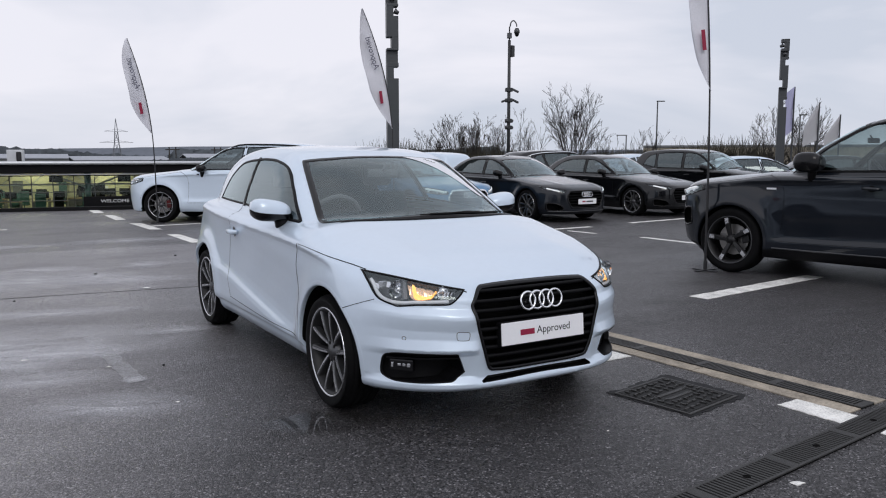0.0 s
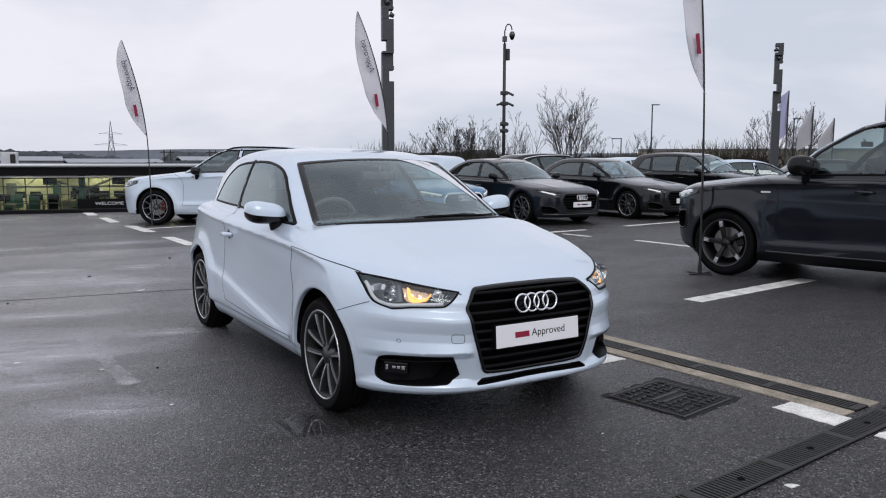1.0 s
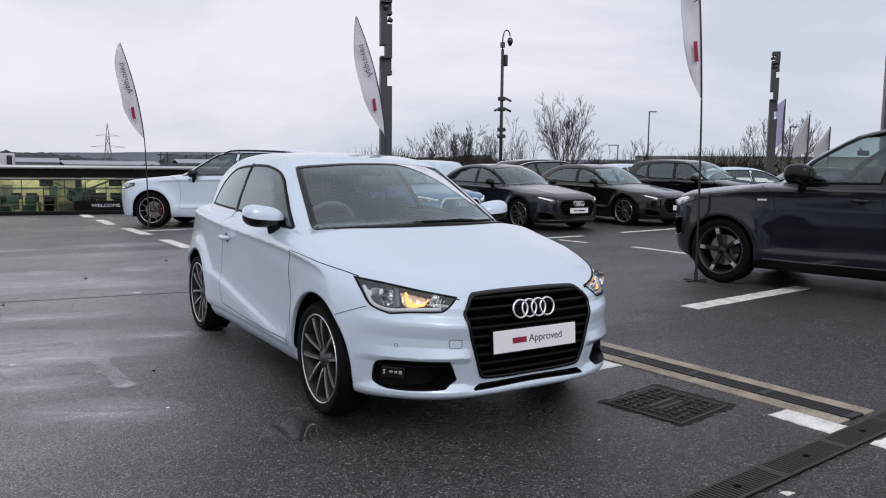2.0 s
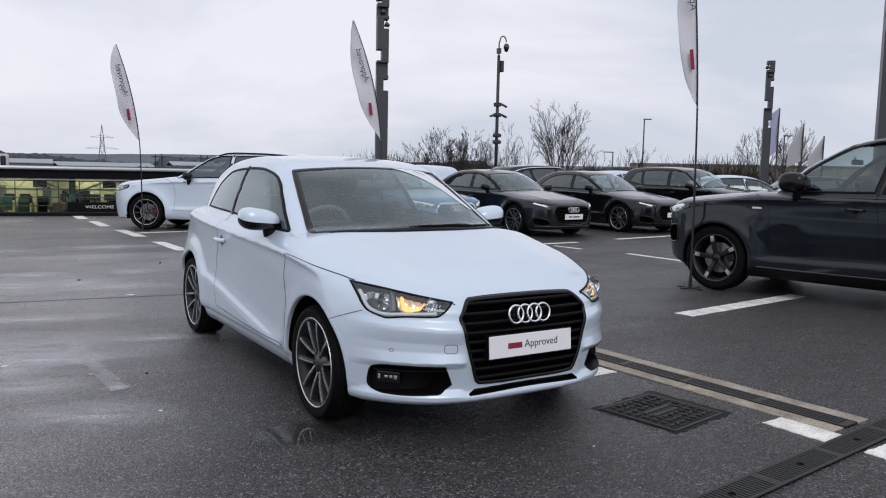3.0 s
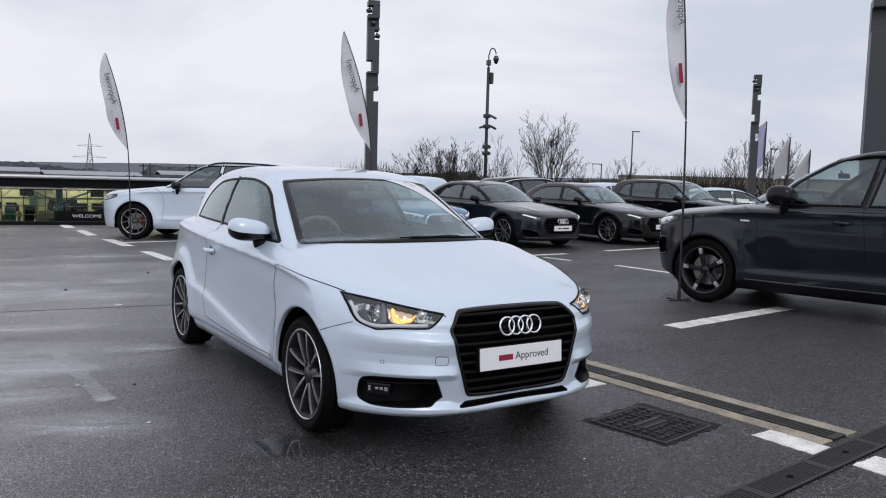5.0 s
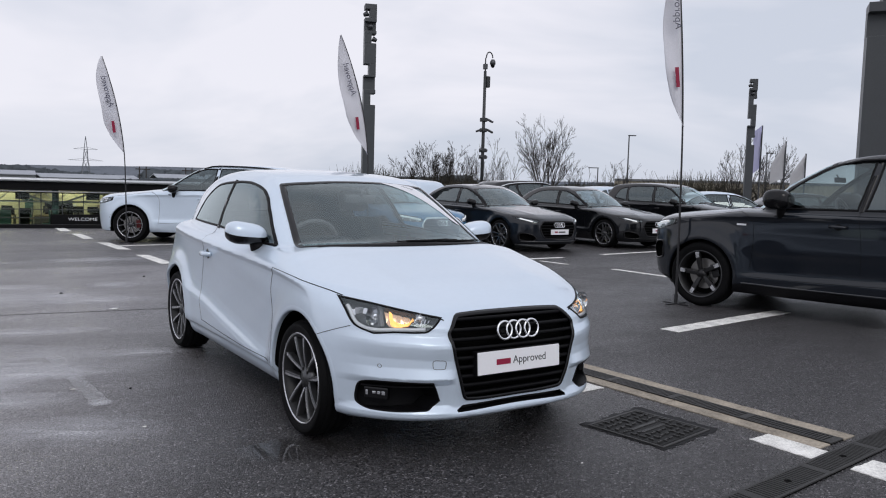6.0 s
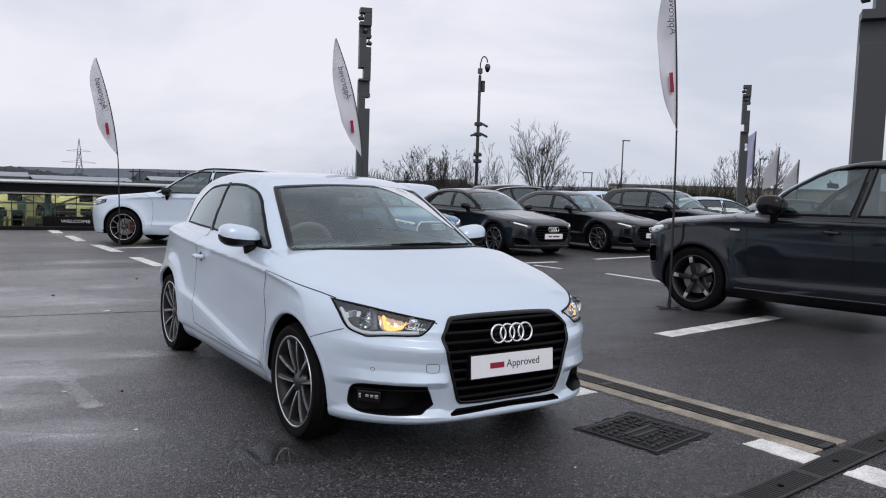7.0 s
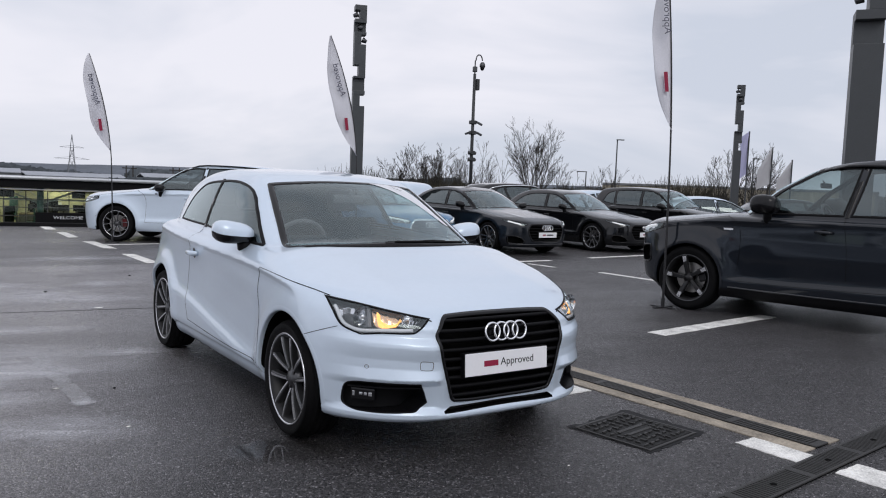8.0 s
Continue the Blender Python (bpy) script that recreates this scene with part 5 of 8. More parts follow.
STRIP_SALOON = [(0.26, 1.31), (0.26, 1.31), (0.50, 1.33), (0.62, 1.10), (0.69, 0.88), (0.69, 0.88), (0.66, 0.88), (0.54, 1.08), (0.40, 1.23)]
STRIP_SUV = [(0.30, 1.26), (0.30, 1.26), (0.56, 1.32), (0.68, 1.05), (0.75, 0.82), (0.75, 0.82), (0.72, 0.82), (0.60, 1.02), (0.46, 1.18)]

def raised(P, S, d):
    """The same car with a body that stands d higher over its wheels."""
    up = lambda key: (lambda q: P[key](q) + d)
    over = lambda key: (lambda z: P[key](z - d))
    P2 = dict(P, crease=up("crease"), hood=up("hood"), roof=up("roof"), belt=P["belt"] + d, nose=over("nose"), tail=over("tail"), height=P["height"] + d)
    lift = lambda pts: [(a, b_ + d) for a, b_ in pts]
    mx = S["mirror"]
    S2 = dict(S, mirror_z=S["mirror_z"] + d, seat_z=S["seat_z"] + d, side_glass=[lift(g) for g in S["side_glass"]], pillar=(lift(S["pillar"][0]), lift(S["pillar"][1])),
              lamp=lift(S["lamp"]), fog=lift(S["fog"]), grille=lift(S["grille"]), grille_half=lambda z: S["grille_half"](z - d), led=lift(S["led"]),
              badge=(S["badge"][0] + d, S["badge"][1]), plate_z=S["plate_z"] + d, mirror=(mx[0], mx[1], mx[2] + d, *mx[3:]), handles=lift(S["handles"]),
              seams_side=[lift(S["seams_side"][0]), lift(S["seams_side"][1]), S["seams_side"][2]], bumper_top=S["bumper_top"] + d)
    return P2, S2


# large dark SUV beside the bay line
def taller(P, S, d):
    """The same car with a roof that stands d higher over the same belt line."""
    roof = P["roof"]
    P2 = dict(P, roof=lambda q: roof(q) + np.interp(q, [0.40, 0.75, 1.4, 4.0], [0.0, d * 1.25, d, d]), height=P["height"] + d)
    up = lambda pts: [(a, b_ + d * min(max((b_ - P["belt"] - 0.05) / 0.2, 0), 1)) for a, b_ in pts]
    return P2, dict(S, side_glass=[up(g) for g in S["side_glass"]], pillar=(up(S["pillar"][0]), up(S["pillar"][1])))


LARGE, out = raised(dict(SUV, floor=0.215, swoosh=spline((-0.9, 0.42), (0.5, 0.40), (2.0, 0.43), (3.8, 0.48))), dict(SUV_OUT, turn=18, trim_h=0.11, front_glass=GLASS_MID, mirror=(1.02, 0.92, 1.195, 0.165, 0.15, 0.105), arch_w=0.065), 0.095)
LARGE, out = taller(LARGE, out, 0.07)
dark_suv, sol, loops = make_car("large_suv", LARGE, out, placed(5.14, 2.17, (0.925, 0), 190), "dark grey metallic SUV with black alloy wheels parked in a bay", PAINT_GREY, 0.016, "cars in the yard")
dress_front(dark_suv, sol, loops, out, True, True)
roof_rails(dark_suv, sol, 1.45, 3.2, 0.60, BLACK_GLOSS)
p_, n_ = onto(sol, "left", np.array([(0.48, 1.0)]), 0.002)
b = bmesh.new()
bm_box(b, (0.0, -0.055, -0.010), (0.004, 0.055, 0.010), 0.001, Matrix.Translation(Vector(p_[0])))
part("wing_badge", b, STICKER, dark_suv, "small bright wing badge")
for view in ("left", "right"):
    seam("sill_strip", sol, view, [(0.52, 0.335), (1.4, 0.335), (2.36, 0.345)], 0.016, ALLOY, dark_suv, 0.004, label="dull metal sill strip")

# white SUV at the end of the dashed line
out = dict(SUV_OUT, tyre=0.37, rim=0.262, wheels="multi", turn=6, front_glass=GLASS_DARK, lamp_mat=LAMP_BOWL)
del out["fog"]
white_suv, sol, loops = make_car("suv", dict(SUV, hub=0.365), out, placed(0.87, 13.0, (0.925, 0), -126), "white SUV with grey multi-spoke wheels and red brake calipers", PAINT_WHITE, 0.025, "cars in the yard")
dress_front(white_suv, sol, loops, out, False, False)
roof_rails(white_suv, sol, 1.45, 3.2, 0.60, BLACK_GLOSS)

# the two dark saloons that face the lane
car_a, sol, loops = make_car("saloon_car", SALOON, dict(SALOON_OUT, wheels="twin", turn=20), placed(7.60, 9.30, (-0.91, 0), 3), "dark grey metallic fastback saloon with a show plate", PAINT_GREY, 0.022, "cars in the yard")
dress_front(car_a, sol, loops, SALOON_OUT)
screen_strip(car_a, sol, STRIP_SALOON)
lipc = np.stack([np.linspace(-0.8, 0.8, 30), np.full(30, 0.225)], 1)
band("bumper_blade", sol, "front", lipc, lipc + np.array([0, 0.022]), ALLOY, car_a, 0.006, False, "bright bumper blade")
SALOON_B = dict(SALOON, roof=spline((0.1, 0.83), (0.5, 0.955), (0.9, 1.165), (1.2, 1.315), (1.4, 1.375), (1.7, 1.42), (2.0, 1.432), (2.5, 1.415), (2.85, 1.33), (3.2, 1.16), (3.5, 0.985)))
out = dict(SALOON_OUT, wheels="twin", turn=4)
car_b, sol, loops = make_car("saloon_car", SALOON_B, out, placed(10.70, 9.30, (-0.91, 0), 4), "black saloon car with grey ten-spoke wheels", PAINT_BLACK, 0.022, "cars in the yard")
dress_front(car_b, sol, loops, out)
screen_strip(car_b, sol, STRIP_SALOON)

# blue SUV seen through the hatchback's glass, and the row behind
out = dict(SUV_OUT, wheels="dark")
SMALL, low_out = raised(SUV, out, -0.07)
blue_suv, sol, loops = make_car("compact_suv", SMALL, dict(low_out, grille_mat=CHROME, grille_edge=0.035), Matrix.Translation((5.6, 9.3, 0)) @ pose(0, 0, 0, 0, 0, 3) @ Matrix.Scale(0.93, 4), "blue metallic compact SUV behind the hatchback", PAINT_BLUE, 0.03, "cars in the yard")
dress_front(blue_suv, sol, loops, low_out, False)
white_hatch, sol, loops = make_car("hatchback", dict(SUV), dict(out, wheels="multi"), Matrix.Translation((9.74, 19.5, 0)) @ pose(0, 0, 0, 0, 0, 191.5) @ Matrix.Scale(0.92, 4), "white hatchback in the back row", PAINT_WHITE, 0.035, "cars in the yard")
dress_front(white_hatch, sol, loops, out, False)
black_suv, sol, loops = make_car("compact_suv", SUV, out, placed(14.35, 9.35, (-0.925, 0), 6) @ Matrix.Scale(0.96, 4), "black compact SUV with dark wheels", PAINT_BLACK, 0.03, "cars in the yard")
dress_front(black_suv, sol, loops, out, False)
screen_strip(black_suv, sol, STRIP_SUV)
estate, sol, loops = make_car("estate_car", dict(SUV), dict(out, wheels="multi"), Matrix.Translation((14.5, 14.5, 0)) @ pose(0, 0, 0, 0, 0, 86) @ Matrix.Scale(0.95, 4), "dark estate car with silver roof rails", PAINT_BLACK, 0.035, "cars in the yard")
dress_front(estate, sol, loops, out, False)
roof_rails(estate, sol, 1.4, 3.3, 0.62, CHROME)
silver, sol, loops = make_car("estate_car", dict(SUV), dict(out, wheels="multi"), Matrix.Translation((17.9, 14.3, 0)) @ pose(0, 0, 0, 0, 0, 86) @ Matrix.Scale(0.89, 4), "silver white estate car in the far row", PAINT_WHITE, 0.035, "cars in the yard")
dress_front(silver, sol, loops, out, False)
coupe, sol, loops = make_car("saloon_car", SALOON, dict(SALOON_OUT, wheels="multi"), Matrix.Translation((18.2, 9.6, 0)) @ pose(0, 0, 0, 0, 0, 52), "white coupe in the far row", PAINT_WHITE, 0.03, "cars in the yard")
dress_front(coupe, sol, loops, SALOON_OUT, False)
coupe2, sol, loops = make_car("saloon_car", SALOON_B, dict(SALOON_OUT, wheels="multi"), Matrix.Translation((21.4, 9.0, 0)) @ pose(0, 0, 0, 0, 0, 60), "dark saloon car in the far row", PAINT_BLACK, 0.035, "cars in the yard")
dress_front(coupe2, sol, loops, SALOON_OUT, False)


# ---------------------------------------------------------------- yard materials
SEAM_Y, SEAM_SLOPE = 8.53, -0.012


def asphalt_material():
    """Dark chippings in binder, damp nearly everywhere, with broad smoother wet areas."""
    m = surf("damp_asphalt", (0.04, 0.04, 0.042), 0.4)
    t = m.node_tree
    b = t.nodes["Principled BSDF"]
    tc = t.nodes.new("ShaderNodeTexCoord")

    def noise_tex(scale, detail=4.0, rough=0.5, stretch=None):
        n = t.nodes.new("ShaderNodeTexNoise")
        n.inputs["Scale"].default_value, n.inputs["Detail"].default_value, n.inputs["Roughness"].default_value = scale, detail, rough
        if stretch:
            mp = t.nodes.new("ShaderNodeMapping")
            mp.inputs["Scale"].default_value = stretch
            mp.inputs["Rotation"].default_value = (0, 0, radians(-12))
            t.links.new(tc.outputs["Object"], mp.inputs["Vector"])
            t.links.new(mp.outputs[0], n.inputs["Vector"])
        else:
            t.links.new(tc.outputs["Object"], n.inputs["Vector"])
        return n

    def remap(src, a, c, lo, hi):
        r = t.nodes.new("ShaderNodeMapRange")
        for k, v in (("From Min", a), ("From Max", c), ("To Min", lo), ("To Max", hi)):
            r.inputs[k].default_value = v
        t.links.new(src, r.inputs["Value"])
        return r.outputs[0]

    def math_node(op, x, y):
        r = t.nodes.new("ShaderNodeMath")
        r.operation = op
        for k, v in enumerate((x, y)):
            if hasattr(v, "is_linked"):
                t.links.new(v, r.inputs[k])
            else:
                r.inputs[k].default_value = v
        return r.outputs[0]

    broad = noise_tex(0.22, 5, 0.55, (0.6, 1.5, 1))
    patch = noise_tex(1.1, 5, 0.6, (0.7, 1.6, 1))
    wet = remap(math_node("ADD", math_node("MULTIPLY", broad.outputs["Fac"], 0.65), math_node("MULTIPLY", patch.outputs["Fac"], 0.35)), 0.40, 0.56, 0.0, 1.0)
    stones = t.nodes.new("ShaderNodeTexVoronoi")
    stones.inputs["Scale"].default_value = 140
    t.links.new(tc.outputs["Object"], stones.inputs["Vector"])
    sep = t.nodes.new("ShaderNodeSeparateColor")
    t.links.new(stones.outputs["Color"], sep.inputs[0])
    fine = noise_tex(220, 3)
    def chips(lo, tones):
        ramp = t.nodes.new("ShaderNodeValToRGB")
        e = ramp.color_ramp.elements
        e[0].position, e[0].color = 0.0, lo
        e[1].position, e[1].color = 1.0, tones[-1][1]
        for p, c in tones[:-1]:
            e.new(p).color = c
        t.links.new(sep.outputs[0], ramp.inputs["Fac"])
        return ramp.outputs[0]

    grey = lambda v: (v * 1.03, v * 0.985, v * 1.02, 1)
    dark = chips(grey(0.006), ((0.40, grey(0.028)), (0.80, grey(0.078)), (0.95, grey(0.15)), (1.0, grey(0.36))))
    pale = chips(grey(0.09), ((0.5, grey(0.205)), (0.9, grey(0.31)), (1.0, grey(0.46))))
    # paler asphalt on one side of the yard, up to a straight seam; darker asphalt round the drain and beyond the seam
    xyz = t.nodes.new("ShaderNodeSeparateXYZ")
    t.links.new(tc.outputs["Object"], xyz.inputs[0])
    pale_share = remap(math_node("ADD", math_node("ADD", xyz.outputs["X"], math_node("MULTIPLY", xyz.outputs["Y"], -0.36)), math_node("MULTIPLY", broad.outputs["Fac"], 1.6)), -1.85, -0.35, 1.0, 0.0)
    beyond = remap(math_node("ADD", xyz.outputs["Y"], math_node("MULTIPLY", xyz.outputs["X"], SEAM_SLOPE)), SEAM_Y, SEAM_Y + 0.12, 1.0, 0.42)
    pale_share = math_node("MULTIPLY", pale_share, beyond)
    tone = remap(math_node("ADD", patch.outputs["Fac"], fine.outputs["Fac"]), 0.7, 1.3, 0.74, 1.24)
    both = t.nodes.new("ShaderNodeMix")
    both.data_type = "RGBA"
    t.links.new(pale_share, both.inputs["Factor"])
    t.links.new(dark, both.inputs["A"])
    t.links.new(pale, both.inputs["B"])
    mul = t.nodes.new("ShaderNodeMix")
    mul.data_type, mul.blend_type = "RGBA", "MULTIPLY"
    mul.inputs["Factor"].default_value = 1.0
    t.links.new(both.outputs["Result"], mul.inputs["A"])
    t.links.new(tone, mul.inputs["B"])
    t.links.new(mul.outputs["Result"], b.inputs["Base Color"])
    t.links.new(math_node("ADD", remap(wet, 0, 1, 0.36, 0.20), math_node("MULTIPLY", sep.outputs[1], 0.24)), b.inputs["Roughness"])
    bp = t.nodes.new("ShaderNodeBump")
    bp.inputs["Distance"].default_value = 0.009
    t.links.new(remap(wet, 0, 1, 0.78, 0.50), bp.inputs["Strength"])
    h = math_node("ADD", math_node("MULTIPLY", stones.outputs["Distance"], -1.2), math_node("MULTIPLY", fine.outputs["Fac"], 0.5))
    t.links.new(h, bp.inputs["Height"])
    t.links.new(bp.outputs[0], b.inputs["Normal"])
    return m


def soft_film(name, clear):
    """A thin soft-edged layer on the asphalt: clear standing water, or sky sheen painted as a pale film."""
    m = bpy.data.materials.new(name)
    m.use_nodes = True
    t = m.node_tree
    t.nodes.clear()
    out = t.nodes.new("ShaderNodeOutputMaterial")
    see = t.nodes.new("ShaderNodeBsdfTransparent")
    tc = t.nodes.new("ShaderNodeTexCoord")
    sp = t.nodes.new("ShaderNodeVectorMath")
    sp.operation = "LENGTH"
    mp = t.nodes.new("ShaderNodeMapping")
    mp.inputs["Location"].default_value = (-1, -1, 0)
    mp.inputs["Scale"].default_value = (2, 2, 0)
    t.links.new(tc.outputs["Generated"], mp.inputs["Vector"])
    t.links.new(mp.outputs[0], sp.inputs[0])
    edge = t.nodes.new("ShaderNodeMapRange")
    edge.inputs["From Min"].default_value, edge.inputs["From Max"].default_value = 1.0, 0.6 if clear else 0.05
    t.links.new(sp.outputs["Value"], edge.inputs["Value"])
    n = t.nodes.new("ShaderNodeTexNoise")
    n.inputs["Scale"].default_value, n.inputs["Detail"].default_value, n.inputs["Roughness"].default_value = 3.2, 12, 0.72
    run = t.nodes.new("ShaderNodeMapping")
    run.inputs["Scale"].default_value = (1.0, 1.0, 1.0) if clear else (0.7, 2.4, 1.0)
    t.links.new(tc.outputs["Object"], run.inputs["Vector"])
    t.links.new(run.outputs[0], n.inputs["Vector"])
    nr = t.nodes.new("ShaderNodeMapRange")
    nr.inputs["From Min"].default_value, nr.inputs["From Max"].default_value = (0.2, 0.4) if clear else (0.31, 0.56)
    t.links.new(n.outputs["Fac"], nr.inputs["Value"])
    a = t.nodes.new("ShaderNodeMath")
    a.operation = "MULTIPLY"
    t.links.new(edge.outputs[0], a.inputs[0])
    t.links.new(nr.outputs[0], a.inputs[1])
    c = t.nodes.new("ShaderNodeMath")
    c.operation = "MULTIPLY"
    t.links.new(a.outputs[0], c.inputs[0])
    if clear:
        film = t.nodes.new("ShaderNodeBsdfGlossy")
        film.inputs["Roughness"].default_value = 0.03
        fr = t.nodes.new("ShaderNodeFresnel")
        fr.inputs["IOR"].default_value = 1.36
        t.links.new(fr.outputs[0], c.inputs[1])
    else:
        # sky sheen of the damp ground, put into a pale base colour
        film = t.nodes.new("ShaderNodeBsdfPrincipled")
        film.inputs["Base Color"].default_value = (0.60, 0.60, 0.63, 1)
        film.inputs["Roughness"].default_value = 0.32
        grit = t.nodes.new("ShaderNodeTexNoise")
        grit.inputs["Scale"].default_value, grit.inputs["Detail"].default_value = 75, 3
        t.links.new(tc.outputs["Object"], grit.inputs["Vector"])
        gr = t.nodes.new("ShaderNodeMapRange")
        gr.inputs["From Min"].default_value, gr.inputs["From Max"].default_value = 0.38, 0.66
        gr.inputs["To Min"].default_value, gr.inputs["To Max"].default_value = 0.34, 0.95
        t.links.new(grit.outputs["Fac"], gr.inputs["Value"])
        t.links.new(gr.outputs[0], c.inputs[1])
    mix = t.nodes.new("ShaderNodeMixShader")
    t.links.new(c.outputs[0], mix.inputs[0])
    t.links.new(see.outputs[0], mix.inputs[1])
    t.links.new(film.outputs[0], mix.inputs[2])
    t.links.new(mix.outputs[0], out.inputs["Surface"])
    return m


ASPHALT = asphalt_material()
WATER = soft_film("standing_water", True)
SKY_SHEEN = soft_film("painted_sky_sheen", False)
CONCRETE = surf("drain_concrete", (0.34, 0.295, 0.235), 0.8, var=0.42, scale=5, bump=0.4, bscale=140)
IRON = surf("cast_iron", (0.046, 0.045, 0.044), 0.55, metal=0.35, var=0.3, scale=9, bump=0.3, bscale=220, rvar=0.15, each=0.12)
ROAD_WHITE = surf("worn_road_paint", (0.80, 0.79, 0.75), 0.6, var=0.38, scale=7, bump=0.5, bscale=70)
STEEL_GREY = surf("grey_powder_coat", (0.050, 0.055, 0.060), 0.45, var=0.10, scale=2.5, bump=0.04, bscale=200)
POLE_BLACK = surf("black_pole", (0.018, 0.018, 0.02), 0.4, var=0.1, scale=8)
CAMERA_GREY = surf("dark_grey_pole", (0.032, 0.034, 0.036), 0.5, var=0.1, scale=8)
FLAG_CLOTH = surf("white_flag_cloth", (0.72, 0.72, 0.77), 0.8, var=0.05, scale=4, bump=0.1, bscale=350)
FLAG_GREY = surf("grey_flag_cloth", (0.50, 0.50, 0.52), 0.8, var=0.08, scale=4)
FLAG_LILAC = surf("lilac_flag_cloth", (0.50, 0.50, 0.72), 0.8, var=0.06, scale=4)
BARK = surf("bare_bark", (0.042, 0.037, 0.033), 0.9, var=0.25, scale=4, bump=0.4, bscale=60)
SCRUB = surf("winter_scrub", (0.055, 0.050, 0.036), 0.95, var=0.35, scale=1.2)
FIELD = surf("winter_field", (0.075, 0.085, 0.055), 0.95, var=0.3, scale=0.02)
WOODS = surf("far_woods", (0.085, 0.095, 0.105), 1.0, var=0.25, scale=0.03, spec=0.0)
# distance haze is mixed into the hill colour as a pale blue
HILL = surf("haze_tinted_hill", (0.16, 0.175, 0.20), 1.0, var=0.15, scale=0.01, spec=0.0)
WALL_BEIGE = surf("beige_boards", (0.32, 0.29, 0.23), 0.8, var=0.15, scale=2, each=0.10)
CLAD_WHITE = surf("white_cladding", (0.62, 0.64, 0.66), 0.5, var=0.08, scale=0.4)
CLAD_GREY = surf("grey_cladding", (0.17, 0.18, 0.19), 0.6, var=0.1, scale=0.4)
ROOF_EDGE = surf("bright_roof_edge", (0.62, 0.64, 0.66), 0.35, metal=0.4, var=0.05)
DARK_FASCIA = surf("dark_fascia", (0.008, 0.008, 0.009), 0.8, var=0.1, scale=1.5, spec=0.15)
TEAL_STEEL = surf("teal_painted_steel", (0.05, 0.13, 0.125), 0.5, var=0.1)
CREAM_WALL = surf("cream_wall", (0.62, 0.60, 0.41), 0.8, var=0.08, scale=0.7)
OFFICE_FLOOR = surf("office_carpet", (0.22, 0.21, 0.18), 0.9, var=0.15, scale=2)
OFFICE_LIGHT = glow("ceiling_light_panel", (1.0, 0.95, 0.72), 3.4, (0.8, 0.8, 0.8))
DESK_WOOD = surf("desk_laminate", (0.30, 0.24, 0.16), 0.5, var=0.12, scale=4)


# ---------------------------------------------------------------- ground
def ground_sheet():
    """Yard at street level and the lower land beyond it, down a bank, out to the horizon."""
    edge = [(-70, 30.6), (-1.93, 18.35), (1.17, 17.80), (7.6, 16.6), (9.4, 26), (11, 60), (60, 70), (140, 60), (140, -90), (-70, -90)]
    b = bmesh.new()
    top = [b.verts.new((x, y, 0)) for x, y in edge]
    b.faces.new(top)
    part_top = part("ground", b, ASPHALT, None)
    tagged(part_top, "dark damp asphalt yard with wet sheen", "ground", kind="structure")
    b = bmesh.new()
    c = (35, -10)
    rim = [b.verts.new((x, y, -0.004)) for x, y in edge]
    foot = [b.verts.new((x + 0.10 * (x - c[0]), y + 0.03 * (y - c[1]), -3.2)) for x, y in edge]
    far = [b.verts.new((3500 * math.cos(a), 3500 * math.sin(a), -6)) for a in [math.atan2(y - c[1], x - c[0]) for x, y in edge]]
    n = len(edge)
    for k in range(n):
        j = (k + 1) % n
        b.faces.new((rim[k], rim[j], foot[j], foot[k]))
        b.faces.new((foot[k], foot[j], far[j], far[k]))
    tagged(part("land", b, FIELD, None), "low winter fields around the yard", "land", kind="structure")


ground_sheet()


def ragged(poly, seed, amount=0.008, step=0.03):
    """An outline with slightly worn edges."""
    rnd = random.Random(seed)
    out = []
    n = len(poly)
    for k in range(n):
        a, c = Vector(poly[k]), Vector(poly[(k + 1) % n])
        m = max(2, int((c - a).length / step))
        for i in range(m):
            p = a.lerp(c, i / m)
            out.append((p.x + rnd.uniform(-amount, amount), p.y + rnd.uniform(-amount, amount)))
    return out


def marking(poly, seed, label, worn=0.008):
    b = bmesh.new()
    step = max(0.03, sum((Vector(poly[k]) - Vector(poly[k - 1])).length for k in range(len(poly))) / 70)
    bm_prism(b, ragged(poly, seed, worn, step), -0.004, lambda u, v, w: Vector((u, v, 0.0045 + w)))
    ob = part("road_marking", b, ROAD_WHITE, None)
    tagged(ob, label, "road marking", "painted lines on the yard", "structure")


def bar(a, c, w):
    a, c = Vector(a), Vector(c)
    d = (c - a).normalized()
    n = Vector((-d.y, d.x)) * w / 2
    return [tuple(a - n), tuple(c - n), tuple(c + n), tuple(a + n)]


